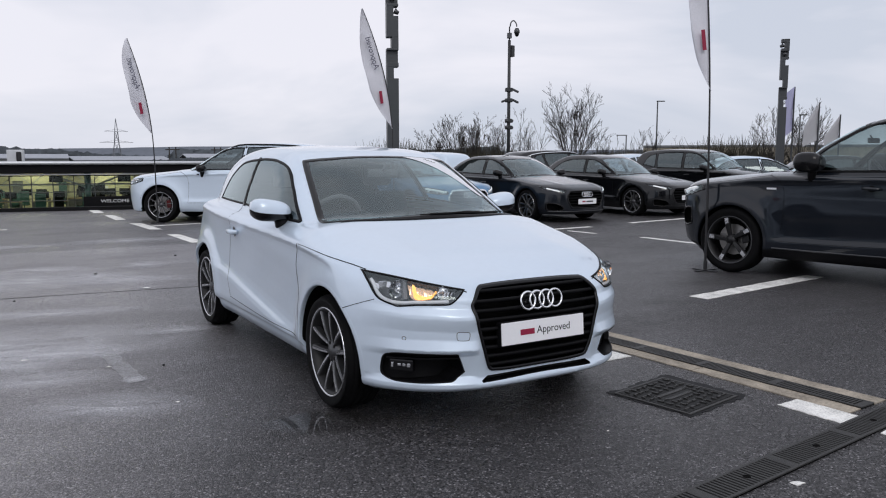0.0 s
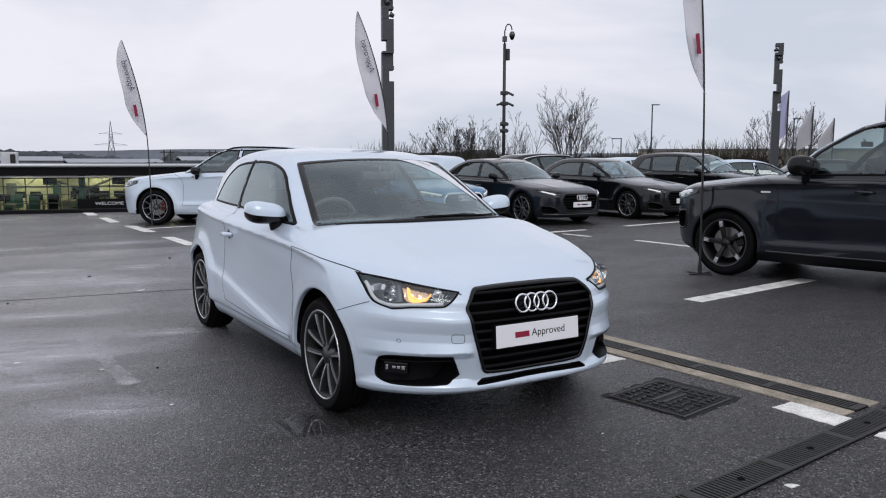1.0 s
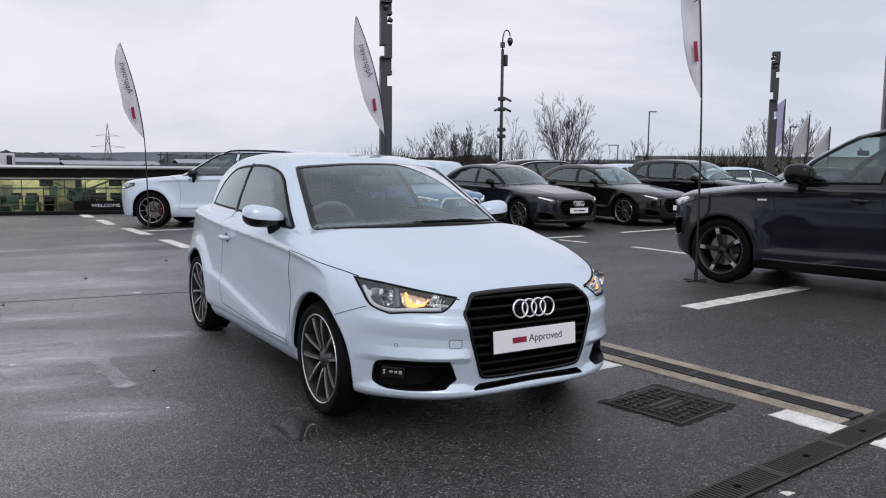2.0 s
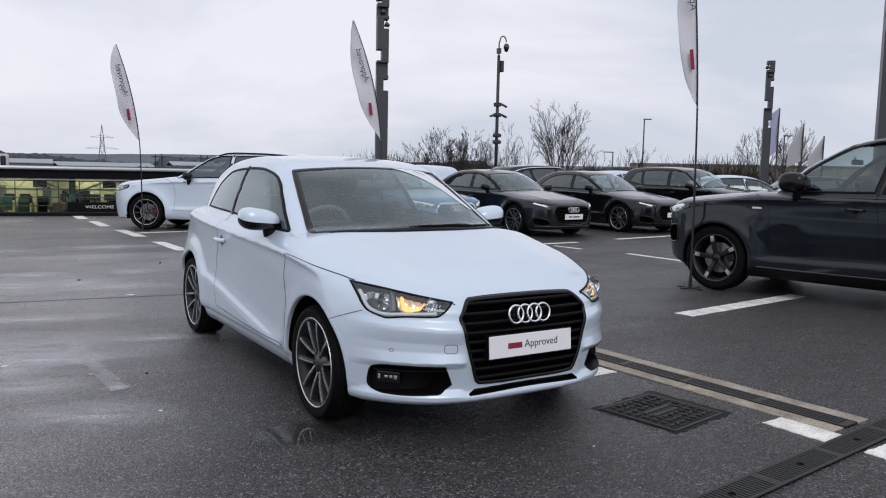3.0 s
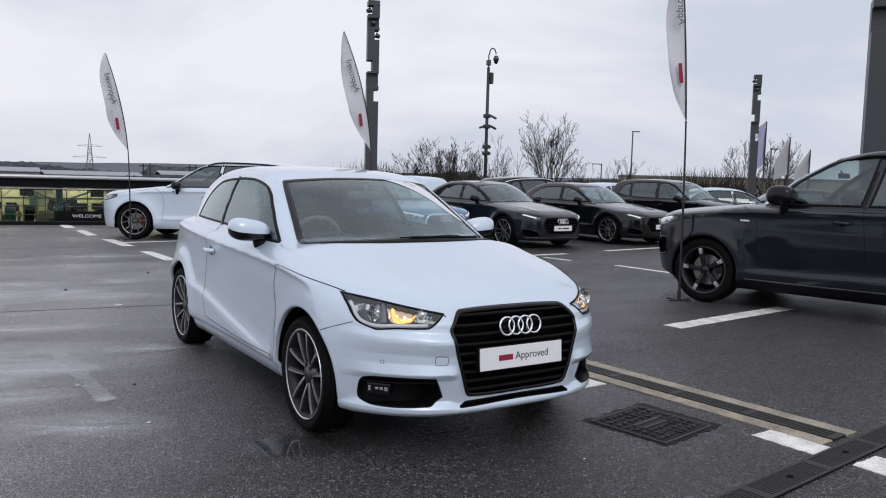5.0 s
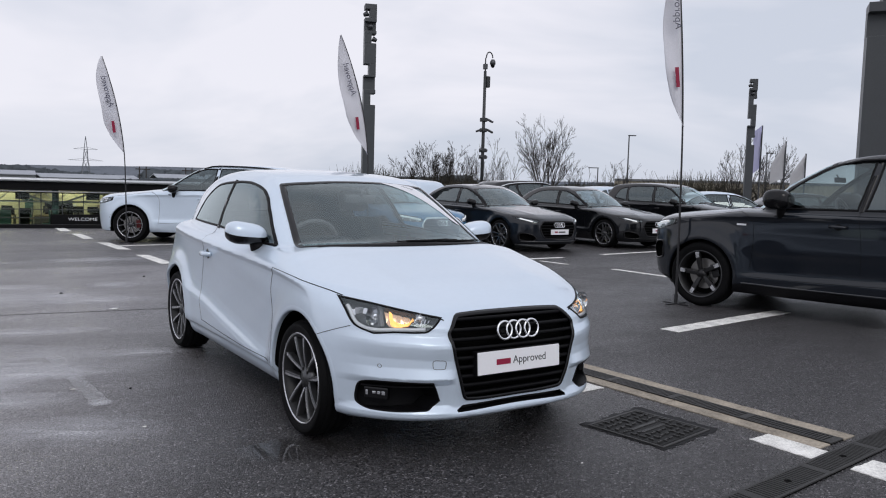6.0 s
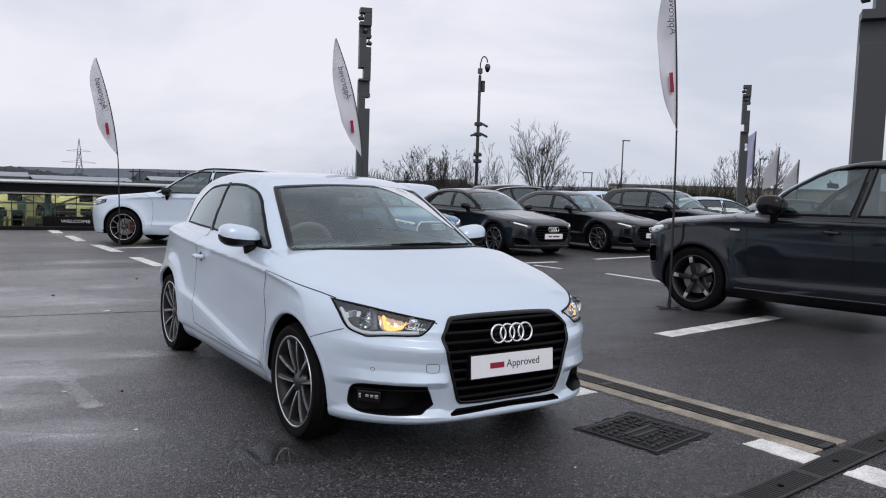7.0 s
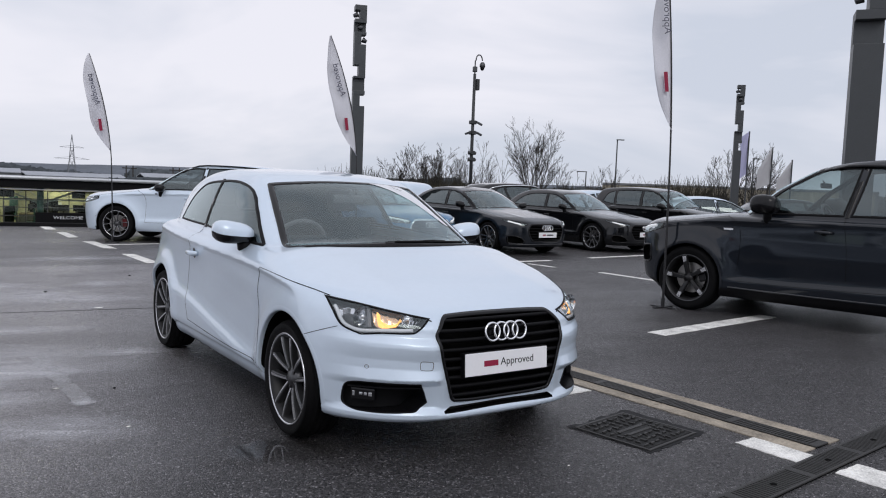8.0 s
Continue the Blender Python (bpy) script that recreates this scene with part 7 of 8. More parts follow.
def camera_pole(x, y):
    th = empty("cctv_pole", pose(x, y, 0), "dark grey pole with dome and bullet security cameras", "camera pole")
    b = bmesh.new()
    bm_tube(b, [(0, 0, 0), (0, 0, 3.2), (0, 0, 6.05)], [0.075, 0.068, 0.06], 12)
    part("pole", b, CAMERA_GREY, th, smooth=True)
    b = bmesh.new()
    pts = [(0, 0, 6.05), (0, 0, 6.55)] + [(0.16 - 0.16 * math.cos(a), -0.05, 6.60 + 0.22 * math.sin(a)) for a in [math.pi * k / 10 for k in range(11)]]
    bm_tube(b, pts, 0.026, 8)
    part("swan_neck", b, ALLOY, th, smooth=True)
    b = bmesh.new()
    bm_lathe(b, [(0.0, 0.20), (0.07, 0.19), (0.115, 0.10), (0.115, 0.0), (0.09, -0.02)], 18, "Z", Matrix.Translation((0.33, -0.05, 6.35)))
    part("dome_housing", b, ALLOY, th, smooth=True)
    b = bmesh.new()
    bm_lathe(b, [(0.095, 0.0), (0.08, -0.08), (0.045, -0.13), (0.0, -0.145)], 18, "Z", Matrix.Translation((0.33, -0.05, 6.35)))
    part("dome_glass", b, BLACK_GLOSS, th, smooth=True)
    b = bmesh.new()
    bm_box(b, (0.055, -0.09, 5.40), (0.21, 0.09, 5.85), 0.02)
    part("equipment_box", b, CAMERA_GREY, th)
    b = bmesh.new()
    bm_box(b, (-0.07, -0.08, 6.12), (0.07, 0.08, 6.34), 0.02)
    part("junction_box", b, ALLOY, th)
    for z, sides in ((4.09, (1,)), (3.67, (-1, 1)), (2.85, ()), (2.58, ())):
        b = bmesh.new()
        bm_box(b, (-0.12, -0.12, z - 0.08), (0.12, 0.12, z + 0.08), 0.03)
        part("bracket", b, CAMERA_GREY, th)
        for s in sides:
            b = bmesh.new()
            m = pose(s * 0.27, -0.08, z - 0.03, 0, 20 * s, 0)
            bm_box(b, (-0.15, -0.042, -0.040), (0.15, 0.042, 0.040), 0.015, m)
            part("bullet_camera", b, ALLOY if z > 3.9 else CAMERA_GREY, th)
        if not sides:
            for s in (-1, 1):
                b = bmesh.new()
                bm_lathe(b, [(0.0, 0.05), (0.06, 0.04), (0.065, 0.0), (0.045, -0.06), (0.0, -0.08)], 14, "Z", Matrix.Translation((s * 0.13, -0.05, z)))
                part("small_dome", b, ALLOY, th, smooth=True)


camera_pole(16.3, 21.9)


def street_lamp(x, y, H, arm, turn):
    th = empty("street_lamp", pose(x, y, 0, 0, 0, turn), "thin grey street lamp beyond the yard", "street lamp", "street lamps")
    b = bmesh.new()
    bm_tube(b, [(0, 0, -0.0), (0, 0, H)], [0.055, 0.035], 8)
    part("pole", b, STEEL_GREY, th, smooth=True)
    b = bmesh.new()
    bm_box(b, (-0.05, -0.07, H), (arm, 0.07, H + 0.055), 0.02)
    part("lamp_head", b, STEEL_GREY, th)


street_lamp(30.41, 27.21, 4.47, 0.40, -30)
street_lamp(33.11, 32.31, 2.76, 0.6, 150)
street_lamp(34.5, 21.2, 3.55, 0.35, -30)


# ---------------------------------------------------------------- sign board by the far columns
th = empty("sign_board", pose(13.6, 2.15, 0, 0, 0, -62), "black sign board with pale ring marks", "sign")
b = bmesh.new()
bm_box(b, (-0.9, -0.06, 1.35), (0.9, 0.06, 1.98), 0.02)
part("board", b, BLACK_GLOSS, th)
for sx in (-0.7, 0.7):
    b = bmesh.new()
    bm_box(b, (sx - 0.04, -0.04, 0.0), (sx + 0.04, 0.04, 1.36), 0.01)
    part("post", b, POLE_BLACK, th)
rings_badge(th, pose(-0.35, -0.075, 1.72), 0.22, STICKER)


# ---------------------------------------------------------------- bare trees and scrub
def bare_tree(x, y, H, W, seed, stems=5, limbs=9, fine=(5, 3), low=0.12, label="bare winter tree with fine dark twigs"):
    """A leafless tree that fans out from the ground: H high, W to each side, with ever finer twigs."""
    rnd = random.Random(seed)
    th = empty("tree", pose(x, y, 0), label, "tree", "bare trees")
    trunk = bmesh.new()
    crown = bmesh.new()

    def grow(bm, p, d, r, length, level):
        n = 6 if level == 0 else 4 if level < 3 else 3
        pts, rad = [p.copy()], [r]
        q, dd = p.copy(), d.copy()
        dirs = [dd.copy()]
        for k in range(n):
            dd = (dd + Vector((rnd.gauss(0, 0.06), rnd.gauss(0, 0.06), rnd.gauss(0.07, 0.04)))).normalized()
            q = q + dd * length / n
            pts.append(q.copy())
            dirs.append(dd.copy())
            rad.append(max(r * (1 - 0.85 * (k + 1) / n), 0.0055))
        bm_tube(bm, pts, rad, 6 if level == 0 else 4 if level == 1 else 3, cap=False)
        if level > len(fine):
            return
        for k in range(limbs if level == 0 else fine[level - 1]):
            t = low + (0.97 - low) * rnd.random() ** 0.8
            i = min(int(t * n), n - 1)
            o = pts[i].lerp(pts[i + 1], t * n - i)
            axis = dirs[i]
            side = Matrix.Rotation(rnd.uniform(0, 2 * math.pi), 3, axis) @ axis.orthogonal().normalized()
            nd = (axis + side * rnd.uniform(0.35, 0.75)).normalized()
            grow(crown, o, nd, max(r * 0.5 * (1 - 0.6 * t), 0.0075), length * rnd.uniform(0.38, 0.62) * (1 - 0.45 * t), level + 1)

    for k in range(stems):
        a = 2 * math.pi * (k + rnd.uniform(-0.3, 0.3)) / stems
        lean = W / H * rnd.uniform(0.25, 0.95)
        d = Vector((lean * math.cos(a), lean * math.sin(a), 1)).normalized()
        grow(trunk, Vector((0.10 * math.cos(a), 0.10 * math.sin(a), -0.05)), d, 0.011 * H * rnd.uniform(0.7, 1.0), H * rnd.uniform(0.72, 0.98), 0)
    part("trunk", trunk, BARK, th, smooth=True)
    part("crown", crown, BARK, th, "fine bare twigs", smooth=True)


bare_tree(27.05, 30.28, 4.75, 2.0, 11, 10, 9, (6, 3))
bare_tree(21.1, 34.65, 3.35, 2.3, 12, 7, 9, (6, 4))
bare_tree(22.0, 34.05, 3.65, 1.5, 13, 6, 9, (6, 4))
bare_tree(23.0, 33.4, 3.1, 1.3, 21, 6, 9, (6, 3))
bare_tree(23.7, 32.9, 3.3, 0.9, 14, 4, 6, (3, 2))
bare_tree(24.6, 32.2, 3.5, 0.8, 22, 4, 6, (3, 2))
bare_tree(25.2, 31.7, 3.8, 0.8, 15, 4, 6, (3, 2))
bare_tree(34.2, 22.45, 3.7, 1.7, 16, 6, 9, (6, 3))
bare_tree(35.1, 21.2, 3.9, 1.7, 17, 7, 9, (6, 3))
bare_tree(28.2, 29.25, 2.7, 1.0, 20, 5, 8, (5, 2))
bare_tree(29.6, 27.9, 2.9, 0.7, 18, 6, 5, (3,))
bare_tree(30.25, 27.2, 3.0, 0.6, 19, 6, 5, (3,))
bare_tree(31.3, 26.1, 2.3, 0.9, 23, 6, 5, (3,))


def scrub_belt():
    """Tangled low winter growth along the edge of the yard."""
    rnd = random.Random(77)
    b = bmesh.new()
    for k in range(4200):
        t = rnd.random()
        p = Vector((17.0, 37.5, 0)).lerp(Vector((36.5, 23.6, 0)), t) + Vector((rnd.gauss(0, 0.6), rnd.gauss(0, 0.6), 0))
        h = rnd.uniform(1.3, 2.5) * (0.8 + 0.2 * math.sin(9 * t) + 0.15 * math.sin(23 * t))
        d = Vector((rnd.gauss(0, 0.35), rnd.gauss(0, 0.35), 1)).normalized()
        bm_tube(b, [p, p + d * h * 0.5, p + d * h + Vector((rnd.gauss(0, 0.2), rnd.gauss(0, 0.2), 0))], [0.035, 0.02, 0.006], 3, cap=False)
    for k in range(2200):
        t = rnd.random()
        p = Vector((17.0, 37.5, 0)).lerp(Vector((36.5, 23.6, 0)), t) + Vector((rnd.gauss(0, 0.5), rnd.gauss(0, 0.5), rnd.uniform(0.1, 1.45)))
        a = [Vector((rnd.gauss(0, 0.22), rnd.gauss(0, 0.22), rnd.gauss(0, 0.18))) for _ in range(3)]
        b.faces.new([b.verts.new(p + q) for q in a])
    tagged(part("scrub", b, SCRUB, None), "tangled dark winter scrub along the yard edge", "scrub", kind="stuff")


scrub_belt()


# ---------------------------------------------------------------- beige boarded wall on the far side
def boarded_wall():
    a, c = Vector((33.8, 31.5, 0)), Vector((44.5, 19.5, 0))
    th = empty("boundary_wall", Matrix.Identity(4), "long beige boarded boundary wall with a dark cap", "wall", kind="structure")
    d = (c - a).normalized()
    n = Vector((-d.y, d.x, 0))
    L = (c - a).length
    turn = Matrix.Translation(a) @ Matrix(((d.x, n.x, 0, 0), (d.y, n.y, 0, 0), (0, 0, 1, 0), (0, 0, 0, 1)))
    b = bmesh.new()
    bm_box(b, (0, 0, 0), (0.285, 0.06, 2.0), 0.01)
    me = bpy.data.meshes.new("board")
    b.to_mesh(me)
    b.free()
    me.materials.append(WALL_BEIGE)
    for k in range(int(L / 0.3)):
        ob = new("board", me)
        ob.parent = th
        ob.matrix_local = turn @ Matrix.Translation((0.3 * k, 0.004 * (k % 2), 0))
    b = bmesh.new()
    bm_box(b, (0, -0.05, 2.0), (L, 0.12, 2.14), 0.02, turn)
    part("cap", b, CLAD_GREY, th)
    b = bmesh.new()
    bm_box(b, (0, 0.06, 0), (L, 0.12, 2.0), 0.0, turn)
    part("backing", b, CLAD_GREY, th)


boarded_wall()


# ---------------------------------------------------------------- glazed showroom below the yard's edge
def showroom():
    turn = pose(-1.78, 21.25, 0, 0, 0, -10)
    th = empty("showroom", turn, "low glazed showroom with a dark fascia and lit interior", "building")
    x0, x1 = -13.0, 15.0

    def box(name, lo, hi, mat, bevel=0.0, label="", parent=th):
        b = bmesh.new()
        bm_box(b, lo, hi, bevel)
        return part(name, b, mat, parent, label)
    floor_z = -2.4
    box("roof", (x0, -0.35, 0.98), (x1, 12, 1.16), DARK_FASCIA)
    b = bmesh.new()
    bm_tube(b, [(x0, -0.45, 1.20), (x1, -0.45, 1.20)], 0.055, 12)
    part("roof_edge", b, ROOF_EDGE, th, "bright rounded roof edge", smooth=True)
    box("fascia", (x0, -0.40, 0.92), (x1, -0.30, 1.15), DARK_FASCIA, 0.01)
    box("gutter", (x0, -0.33, 0.86), (x1, -0.22, 0.895), ROOF_EDGE, 0.008)
    box("soffit_band", (x0, -0.20, 0.825), (x1, -0.05, 0.85), DARK_FASCIA, 0.01)
    box("floor", (x0, 0, floor_z - 0.2), (x1, 12, floor_z), OFFICE_FLOOR)
    box("back_wall", (x0, 6.0, floor_z), (x1, 6.2, 0.98), CREAM_WALL)
    box("end_wall", (x0 - 0.2, 0, floor_z), (x0, 12, 1.0), CLAD_GREY)
    box("end_wall", (x1, 0, floor_z), (x1 + 0.2, 12, 1.0), CLAD_GREY)
    box("plinth", (x0, -0.15, -3.2), (x1, 0.1, floor_z - 0.2), CLAD_GREY)
    k = x0
    while k < x1:
        pane = box("window_pane", (k + 0.012, -0.004, floor_z), (k + 0.538, 0.004, 0.82), GLASS_PANE)
        pane.visible_shadow = False
        box("mullion", (k - 0.012, -0.03, floor_z), (k + 0.012, 0.03, 0.825), STEEL_GREY, 0.004)
        k += 0.55
    for z in (0.60, 0.36, 0.12, -0.12, -0.36, -0.62, -1.4):
        box("transom", (x0, -0.035, z - 0.010), (x1, 0.035, z + 0.010), STEEL_GREY, 0.003)
    for k in range(6):
        xc = x0 + 1.1 + 4.7 * k
        b = bmesh.new()
        bm_tube(b, [(xc, 0.25, floor_z), (xc, 0.25, 0.98)], 0.09, 14)
        part("column", b, TEAL_STEEL, th, "teal steel column", smooth=True)
        for s in (-1, 1):
            b = bmesh.new()
            bm_tube(b, [(xc, 0.55, 0.45), (xc + s * 1.2, 0.55, 0.95)], 0.03, 6)
            part("brace", b, CLAD_WHITE, th)
    # white lattice girder behind the head of the glass
    for zz in (0.56, 0.90):
        box("girder_chord", (x0, 0.42, zz - 0.014), (x1, 0.46, zz + 0.014), CLAD_WHITE, 0.003)
    k = x0
    while k < x1 - 0.4:
        for za, zb_ in ((0.56, 0.90), (0.90, 0.56)):
            b = bmesh.new()
            bm_tube(b, [(k, 0.44, za), (k + 0.38, 0.44, zb_)], 0.014, 6)
            part("girder_brace", b, CLAD_WHITE, th)
            k += 0.38
    rnd = random.Random(9)
    for k in range(12):
        for yy in (1.8, 3.8, 5.6):
            box("ceiling_light", (x0 + 1.1 + 2.3 * k, yy - 0.36, 0.90), (x0 + 2.3 + 2.3 * k, yy + 0.36, 0.95), OFFICE_LIGHT, 0.01)
    for k in range(7):
        xc = x0 + 2.6 + 3.9 * k + rnd.uniform(-0.3, 0.3)
        box("wall_screen", (xc, 5.9, -0.15), (xc + 0.9, 5.98, 0.40), BLACK_GLOSS, 0.01)
    for k in range(8):
        xc = -4.3 + 1.83 * k
        box("hanging_sign", (xc, 0.14, 0.64), (xc + 0.36, 0.18, 0.83), BLACK_TRIM, 0.01)
    box("welcome_board", (2.12, -0.62, -0.30), (4.6, -0.56, 0.25), BLACK_TRIM, 0.01, "black board lettered in white")
    for xx in (2.1, 4.5):
        box("board_post", (xx, -0.62, -3.2), (xx + 0.06, -0.57, -0.4), POLE_BLACK)
    lettering("welcome_letters", "WELCOME", 0.125, pose(2.95, -0.625, 0.075, 90, 0, 0), STICKER, th, 0.004, "white capital letters", squash=1.25)
    return turn


SHOWROOM = showroom()


def office_desk(m, seed):
    rnd = random.Random(seed)
    th = empty("office_desk", m, "office desk with dark monitors inside the showroom", "desk", "showroom desks")
    b = bmesh.new()
    bm_box(b, (-0.8, -0.4, 0.71), (0.8, 0.4, 0.75), 0.006)
    part("top", b, DESK_WOOD, th)
    for sx in (-0.76, 0.70):
        b = bmesh.new()
        bm_box(b, (sx, -0.38, 0.0), (sx + 0.06, 0.38, 0.71), 0.004)
        part("leg_panel", b, CLAD_GREY, th)
    for sx in (-0.4, 0.35):
        b = bmesh.new()
        bm_box(b, (sx - 0.28, -0.03, 0.90), (sx + 0.28, 0.0, 1.24), 0.008, pose(0, 0, 0, 0, 0, rnd.uniform(-20, 20)))
        bm_box(b, (sx - 0.03, -0.02, 0.75), (sx + 0.03, 0.0, 0.95), 0.004)
        part("monitor", b, BLACK_TRIM, th)
    for sx in (-0.4, 0.4):
        b = bmesh.new()
        bm_box(b, (sx - 0.24, 0.55, 0.5), (sx + 0.24, 0.62, 1.15), 0.03)
        bm_box(b, (sx - 0.24, 0.5, 0.42), (sx + 0.24, 0.95, 0.5), 0.03)
        bm_tube(b, [(sx, 0.72, 0.0), (sx, 0.72, 0.43)], 0.03, 8)
        part("chair", b, (INTERIOR, INTERIOR_LIGHT, TEAL_STEEL)[rnd.randrange(3)], th)


for k in range(20):
    for r in range(2):
        office_desk(SHOWROOM @ pose(-12.0 + 1.3 * k + 0.6 * (r % 2), 2.2 + 2.0 * r, -0.46, 0, 0, (0, 180, 90)[(k + r) % 3]) @ Matrix.Scale(0.62, 4), 10 * k + r)


def wall_panels():
    rnd = random.Random(31)
    th = empty("notice_panels", SHOWROOM, "pale and orange notice panels on the office wall", "notice board")
    for k in range(22):
        x = -12.5 + 1.2 * k + rnd.uniform(-0.2, 0.2)
        w, h = rnd.uniform(0.25, 0.6), rnd.uniform(0.25, 0.6)
        b = bmesh.new()
        bm_box(b, (x, 5.93, 0.0), (x + w, 5.97, h), 0.005)
        part("panel", b, (STICKER, DESK_WOOD, CLAD_GREY, TEAL_STEEL)[k % 4], th)


wall_panels()
b = bmesh.new()
bm_box(b, (-13, 0.9, -2.4), (15, 5.6, -0.46), 0.0, SHOWROOM)
tagged(part("mezzanine", b, OFFICE_FLOOR, None), "raised dark carpeted office floor", "floor", kind="structure")


# kerb along the yard's edge
b = bmesh.new()
pts = [(-70, 30.6), (-1.93, 18.35), (1.17, 17.80), (7.6, 16.6)]
for p, q in zip(pts, pts[1:]):
    bm_prism(b, bar(p, q, 0.22), 0.09, lambda u, v, w: Vector((u, v, w)))
tagged(part("kerb", b, DARK_FASCIA, None), "low dark kerb at the yard's edge", "kerb", kind="structure")

th = empty("roof_sign", SHOWROOM @ pose(0.32, 0.6, 1.16, 0, 0, 0), "small white box sign with a dark mark", "sign")
b = bmesh.new()
bm_box(b, (-0.22, -0.1, 0), (0.22, 0.1, 0.42), 0.02)
part("box", b, CLAD_WHITE, th)
b = bmesh.new()
bm_box(b, (0.03, -0.112, 0.08), (0.16, -0.1, 0.36), 0.03)
part("mark", b, INK, th)


# ---------------------------------------------------------------- the valley beyond
# lattice steel, its grey lightened to carry the distance haze
PYLON_STEEL = surf("galvanised_lattice_hazed", (0.17, 0.18, 0.20), 0.7, var=0.1)


def pylon(x, y, H, W):
    th = empty("pylon", pose(x, y, -5), "grey lattice electricity pylon on the skyline", "pylon", "pylons")
    b = bmesh.new()
    lv = [(0, 1.0), (0.3, 0.62), (0.55, 0.34), (0.75, 0.24), (1.0, 0.02)]
    cs = [[Vector((sx * W * w, sy * W * w, H * h)) for sx, sy in ((-1, -1), (1, -1), (1, 1), (-1, 1))] for h, w in lv]
    for a, c in zip(cs, cs[1:]):
        for k in range(4):
            for p, q in ((a[k], c[k]), (a[k], c[(k + 1) % 4]), (a[(k + 1) % 4], c[k]), (c[k], c[(k + 1) % 4])):
                bm_tube(b, [p, q], 0.0035 * H, 4, cap=False)
    part("mast", b, PYLON_STEEL, th)
    for z, w in ((0.55, 0.30), (0.76, 0.21)):
        b = bmesh.new()
        for s in (-1, 1):
            bm_tube(b, [(0, 0, H * (z + 0.04)), (s * H * w, 0, H * z)], 0.0035 * H, 4)
            bm_tube(b, [(0, 0, H * z), (s * H * w, 0, H * z)], 0.0035 * H, 4)
        part("cross_arm", b, PYLON_STEEL, th)


pylon(56, 392, 25, 2.9)
pylon(-11, 300, 22, 2.8)
for px in ((62, 300), (79, 300)):
    th = empty("power_pole", pose(px[0], px[1], -5), "wooden twin power pole in the valley", "power pole", "power poles")
    for s in (-1.2, 1.2):
        b = bmesh.new()
        bm_tube(b, [(s, 0, 0), (s, 0, 10.6)], 0.22, 6)
        part("pole", b, BARK, th)
    b = bmesh.new()
    bm_tube(b, [(-2.6, 0, 9.6), (2.6, 0, 9.6)], 0.2, 6)
    part("cross_arm", b, BARK, th)


def far_woods(name, a, c, h0, h1, n, size, seed, mat, label, base=-6):
    """A far wooded ridge: many overlapping rough clumps."""
    rng = np.random.default_rng(seed)
    ball = bmesh.new()
    bmesh.ops.create_icosphere(ball, subdivisions=2, radius=1.0)
    unit = np.array([v.co[:] for v in ball.verts])
    tris = np.array([[v.index for v in f.verts] for f in ball.faces])
    ball.free()
    t = (np.arange(n) + rng.random(n)) / n
    top = h0 + (h1 - h0) * (0.5 + 0.3 * np.sin(7 * t + seed) + 0.2 * np.sin(17 * t + 2 * seed)) * rng.uniform(0.85, 1.1, n)
    wide = size * rng.uniform(0.6, 1.5, n)
    p = unit[None] * (1 + 0.16 * rng.standard_normal((n, len(unit), 1)))
    x = a[0] + (c[0] - a[0]) * t
    y = a[1] + (c[1] - a[1]) * t
    p[..., 0] = x[:, None] + p[..., 0] * wide[:, None] * 1.2
    p[..., 1] = y[:, None] + p[..., 1] * wide[:, None]
    p[..., 2] = top[:, None] - wide[:, None] * 0.9 + p[..., 2] * wide[:, None] * 0.9
    # a plain bank of growth below the crowns
    foot = np.stack([np.concatenate([x, x]), np.concatenate([y, y]), np.concatenate([np.full(n, base), top - wide])], 1)
    bank = [(k, k + 1, n + k + 1, n + k) for k in range(n - 1)]
    verts = np.concatenate([p.reshape(-1, 3), foot])
    faces = [tuple(f) for f in (tris[None] + len(unit) * np.arange(n)[:, None, None]).reshape(-1, 3).tolist()]
    faces += [tuple(q + n * len(unit) for q in f) for f in bank]
    tagged(mesh_part(name, verts, faces, mat, None), label, "woods", kind="stuff")


far_woods("woods", (-160, 520), (330, 470), 2, 11, 620, 4.2, 1, WOODS, "dark bare woods across the valley")
far_woods("woods", (-90, 255), (150, 235), -2.2, 2.6, 520, 2.1, 2, WOODS, "dark bare woods across the valley")
far_woods("woods", (90, 420), (700, 250), 3, 8, 500, 4.2, 3, WOODS, "dark bare woods across the valley")


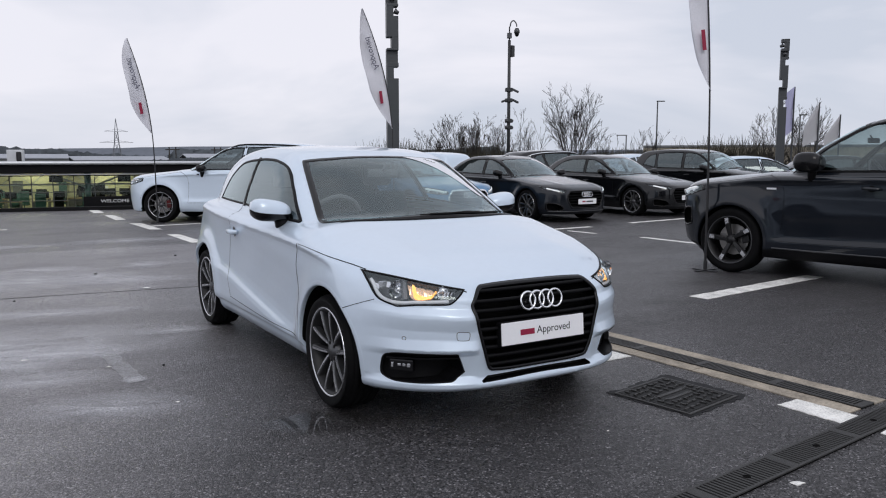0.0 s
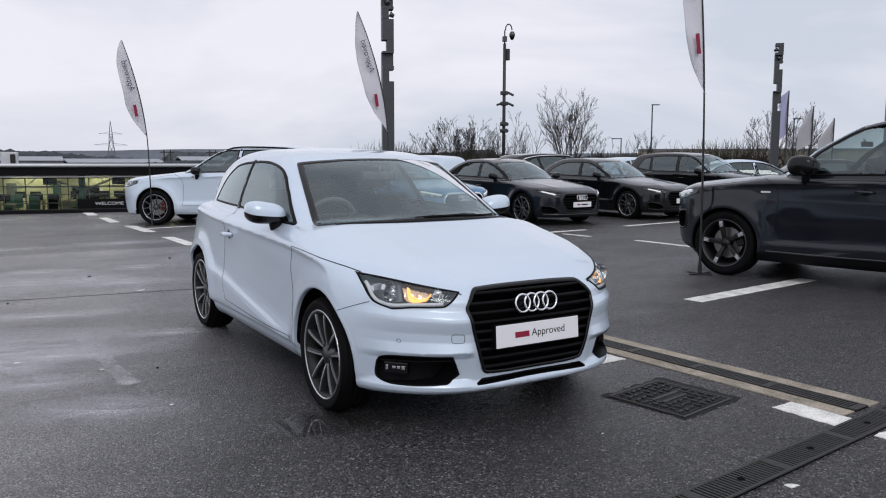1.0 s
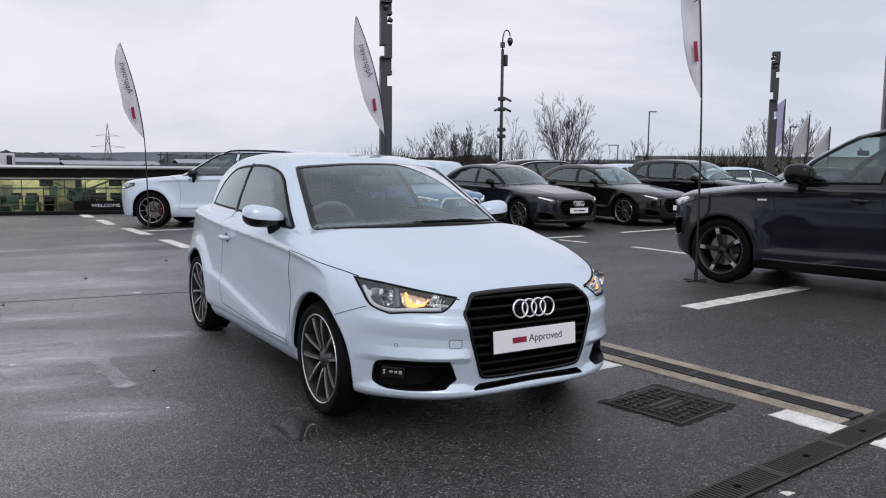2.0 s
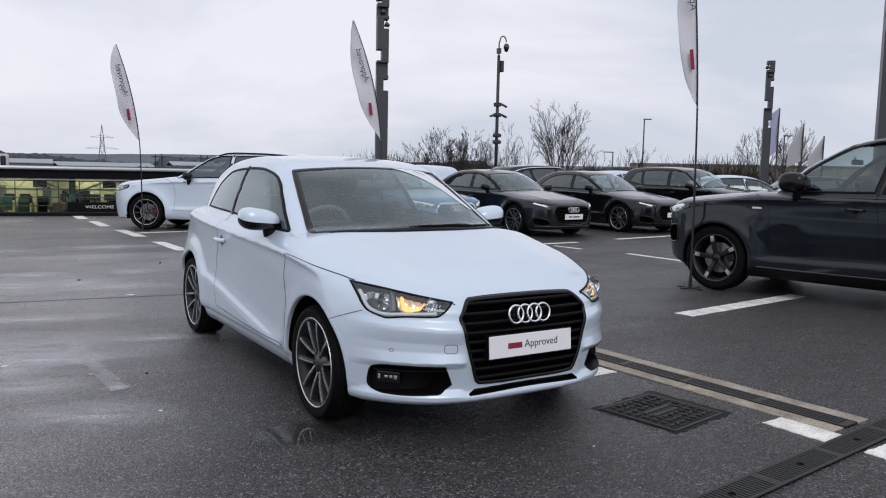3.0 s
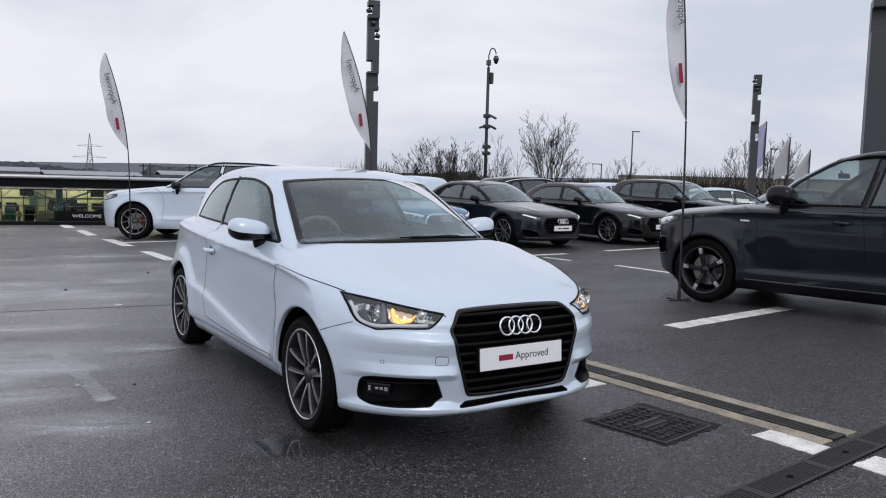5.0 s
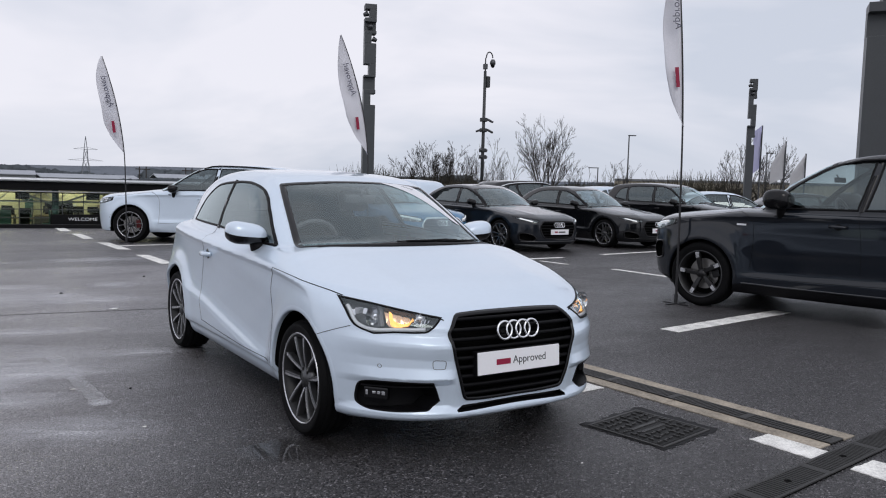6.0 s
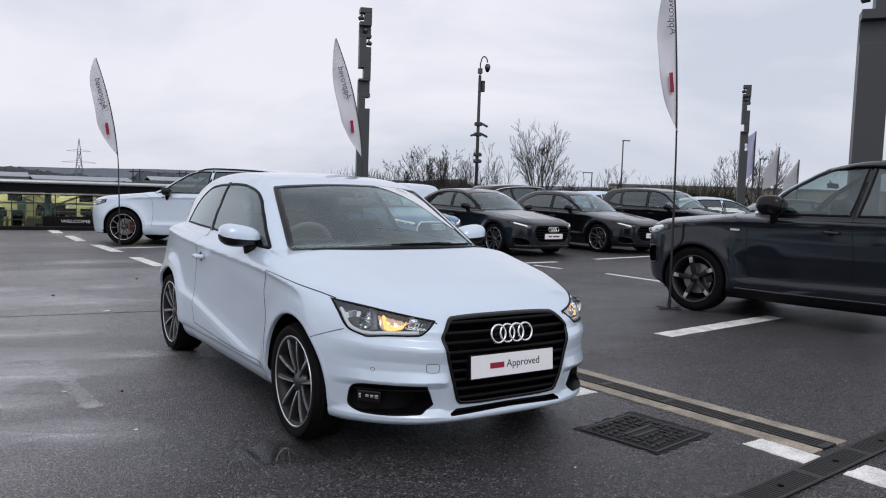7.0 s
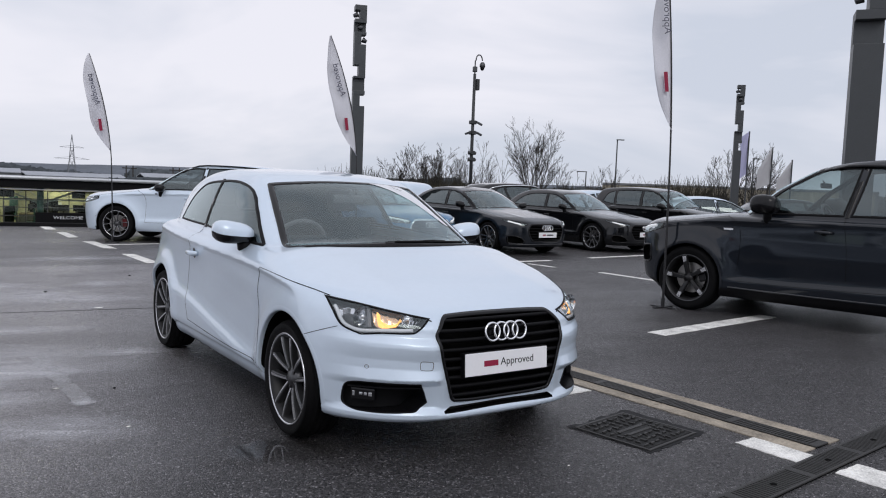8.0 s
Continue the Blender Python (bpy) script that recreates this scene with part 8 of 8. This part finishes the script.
def hill(a, c, tops, seed, label):
    rnd = random.Random(seed)
    b = bmesh.new()
    n = 60
    lo, hi = [], []
    for k in range(n + 1):
        t = k / n
        x, y = a[0] + (c[0] - a[0]) * t, a[1] + (c[1] - a[1]) * t
        h = float(tops(t)) + rnd.uniform(-0.4, 0.4)
        lo.append((b.verts.new((x, y, -8)), b.verts.new((x * 1.3, y * 1.3, -8))))
        hi.append(b.verts.new((x * 1.12, y * 1.12, h)))
    for k in range(n):
        b.faces.new((lo[k][0], lo[k + 1][0], hi[k + 1], hi[k]))
        b.faces.new((hi[k], hi[k + 1], lo[k + 1][1], lo[k][1]))
    tagged(part("hill", b, HILL, None, smooth=True), label, "hill", kind="structure")


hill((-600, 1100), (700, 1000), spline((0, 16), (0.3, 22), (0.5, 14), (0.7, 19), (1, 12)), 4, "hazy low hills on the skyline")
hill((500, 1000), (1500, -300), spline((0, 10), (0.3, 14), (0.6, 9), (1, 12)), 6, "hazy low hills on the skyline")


SHED_ROOF = surf("pale_sheet_roof", (0.34, 0.36, 0.40), 0.6, var=0.1, scale=0.2)


def shed(x, y, w, d, h, turn, roof, label):
    th = empty("warehouse", pose(x, y, -5.5, 0, 0, turn), label, "warehouse", "valley warehouses")
    b = bmesh.new()
    bm_box(b, (-w / 2, -d / 2, 0), (w / 2, d / 2, h), 0.05)
    part("wall", b, CLAD_GREY, th)
    b = bmesh.new()
    bm_prism(b, [(-d / 2 - 0.5, h), (0, h + 1.3), (d / 2 + 0.5, h), (d / 2 + 0.5, h + 0.25), (0, h + 1.6), (-d / 2 - 0.5, h + 0.25)], w, lambda u, v, q: Vector((q - w / 2, u, v)))
    part("roof", b, roof, th)



shed(-4, 300, 60, 24, 6.7, -4, SHED_ROOF, "long pale roofed warehouse in the valley")
shed(44, 310, 34, 20, 6.0, 3, SHED_ROOF, "long pale roofed warehouse in the valley")
shed(96, 290, 64, 22, 6.9, -6, SHED_ROOF, "long pale roofed warehouse in the valley")
shed(110, 340, 40, 22, 7.6, 0, CLAD_GREY, "grey warehouse in the valley")
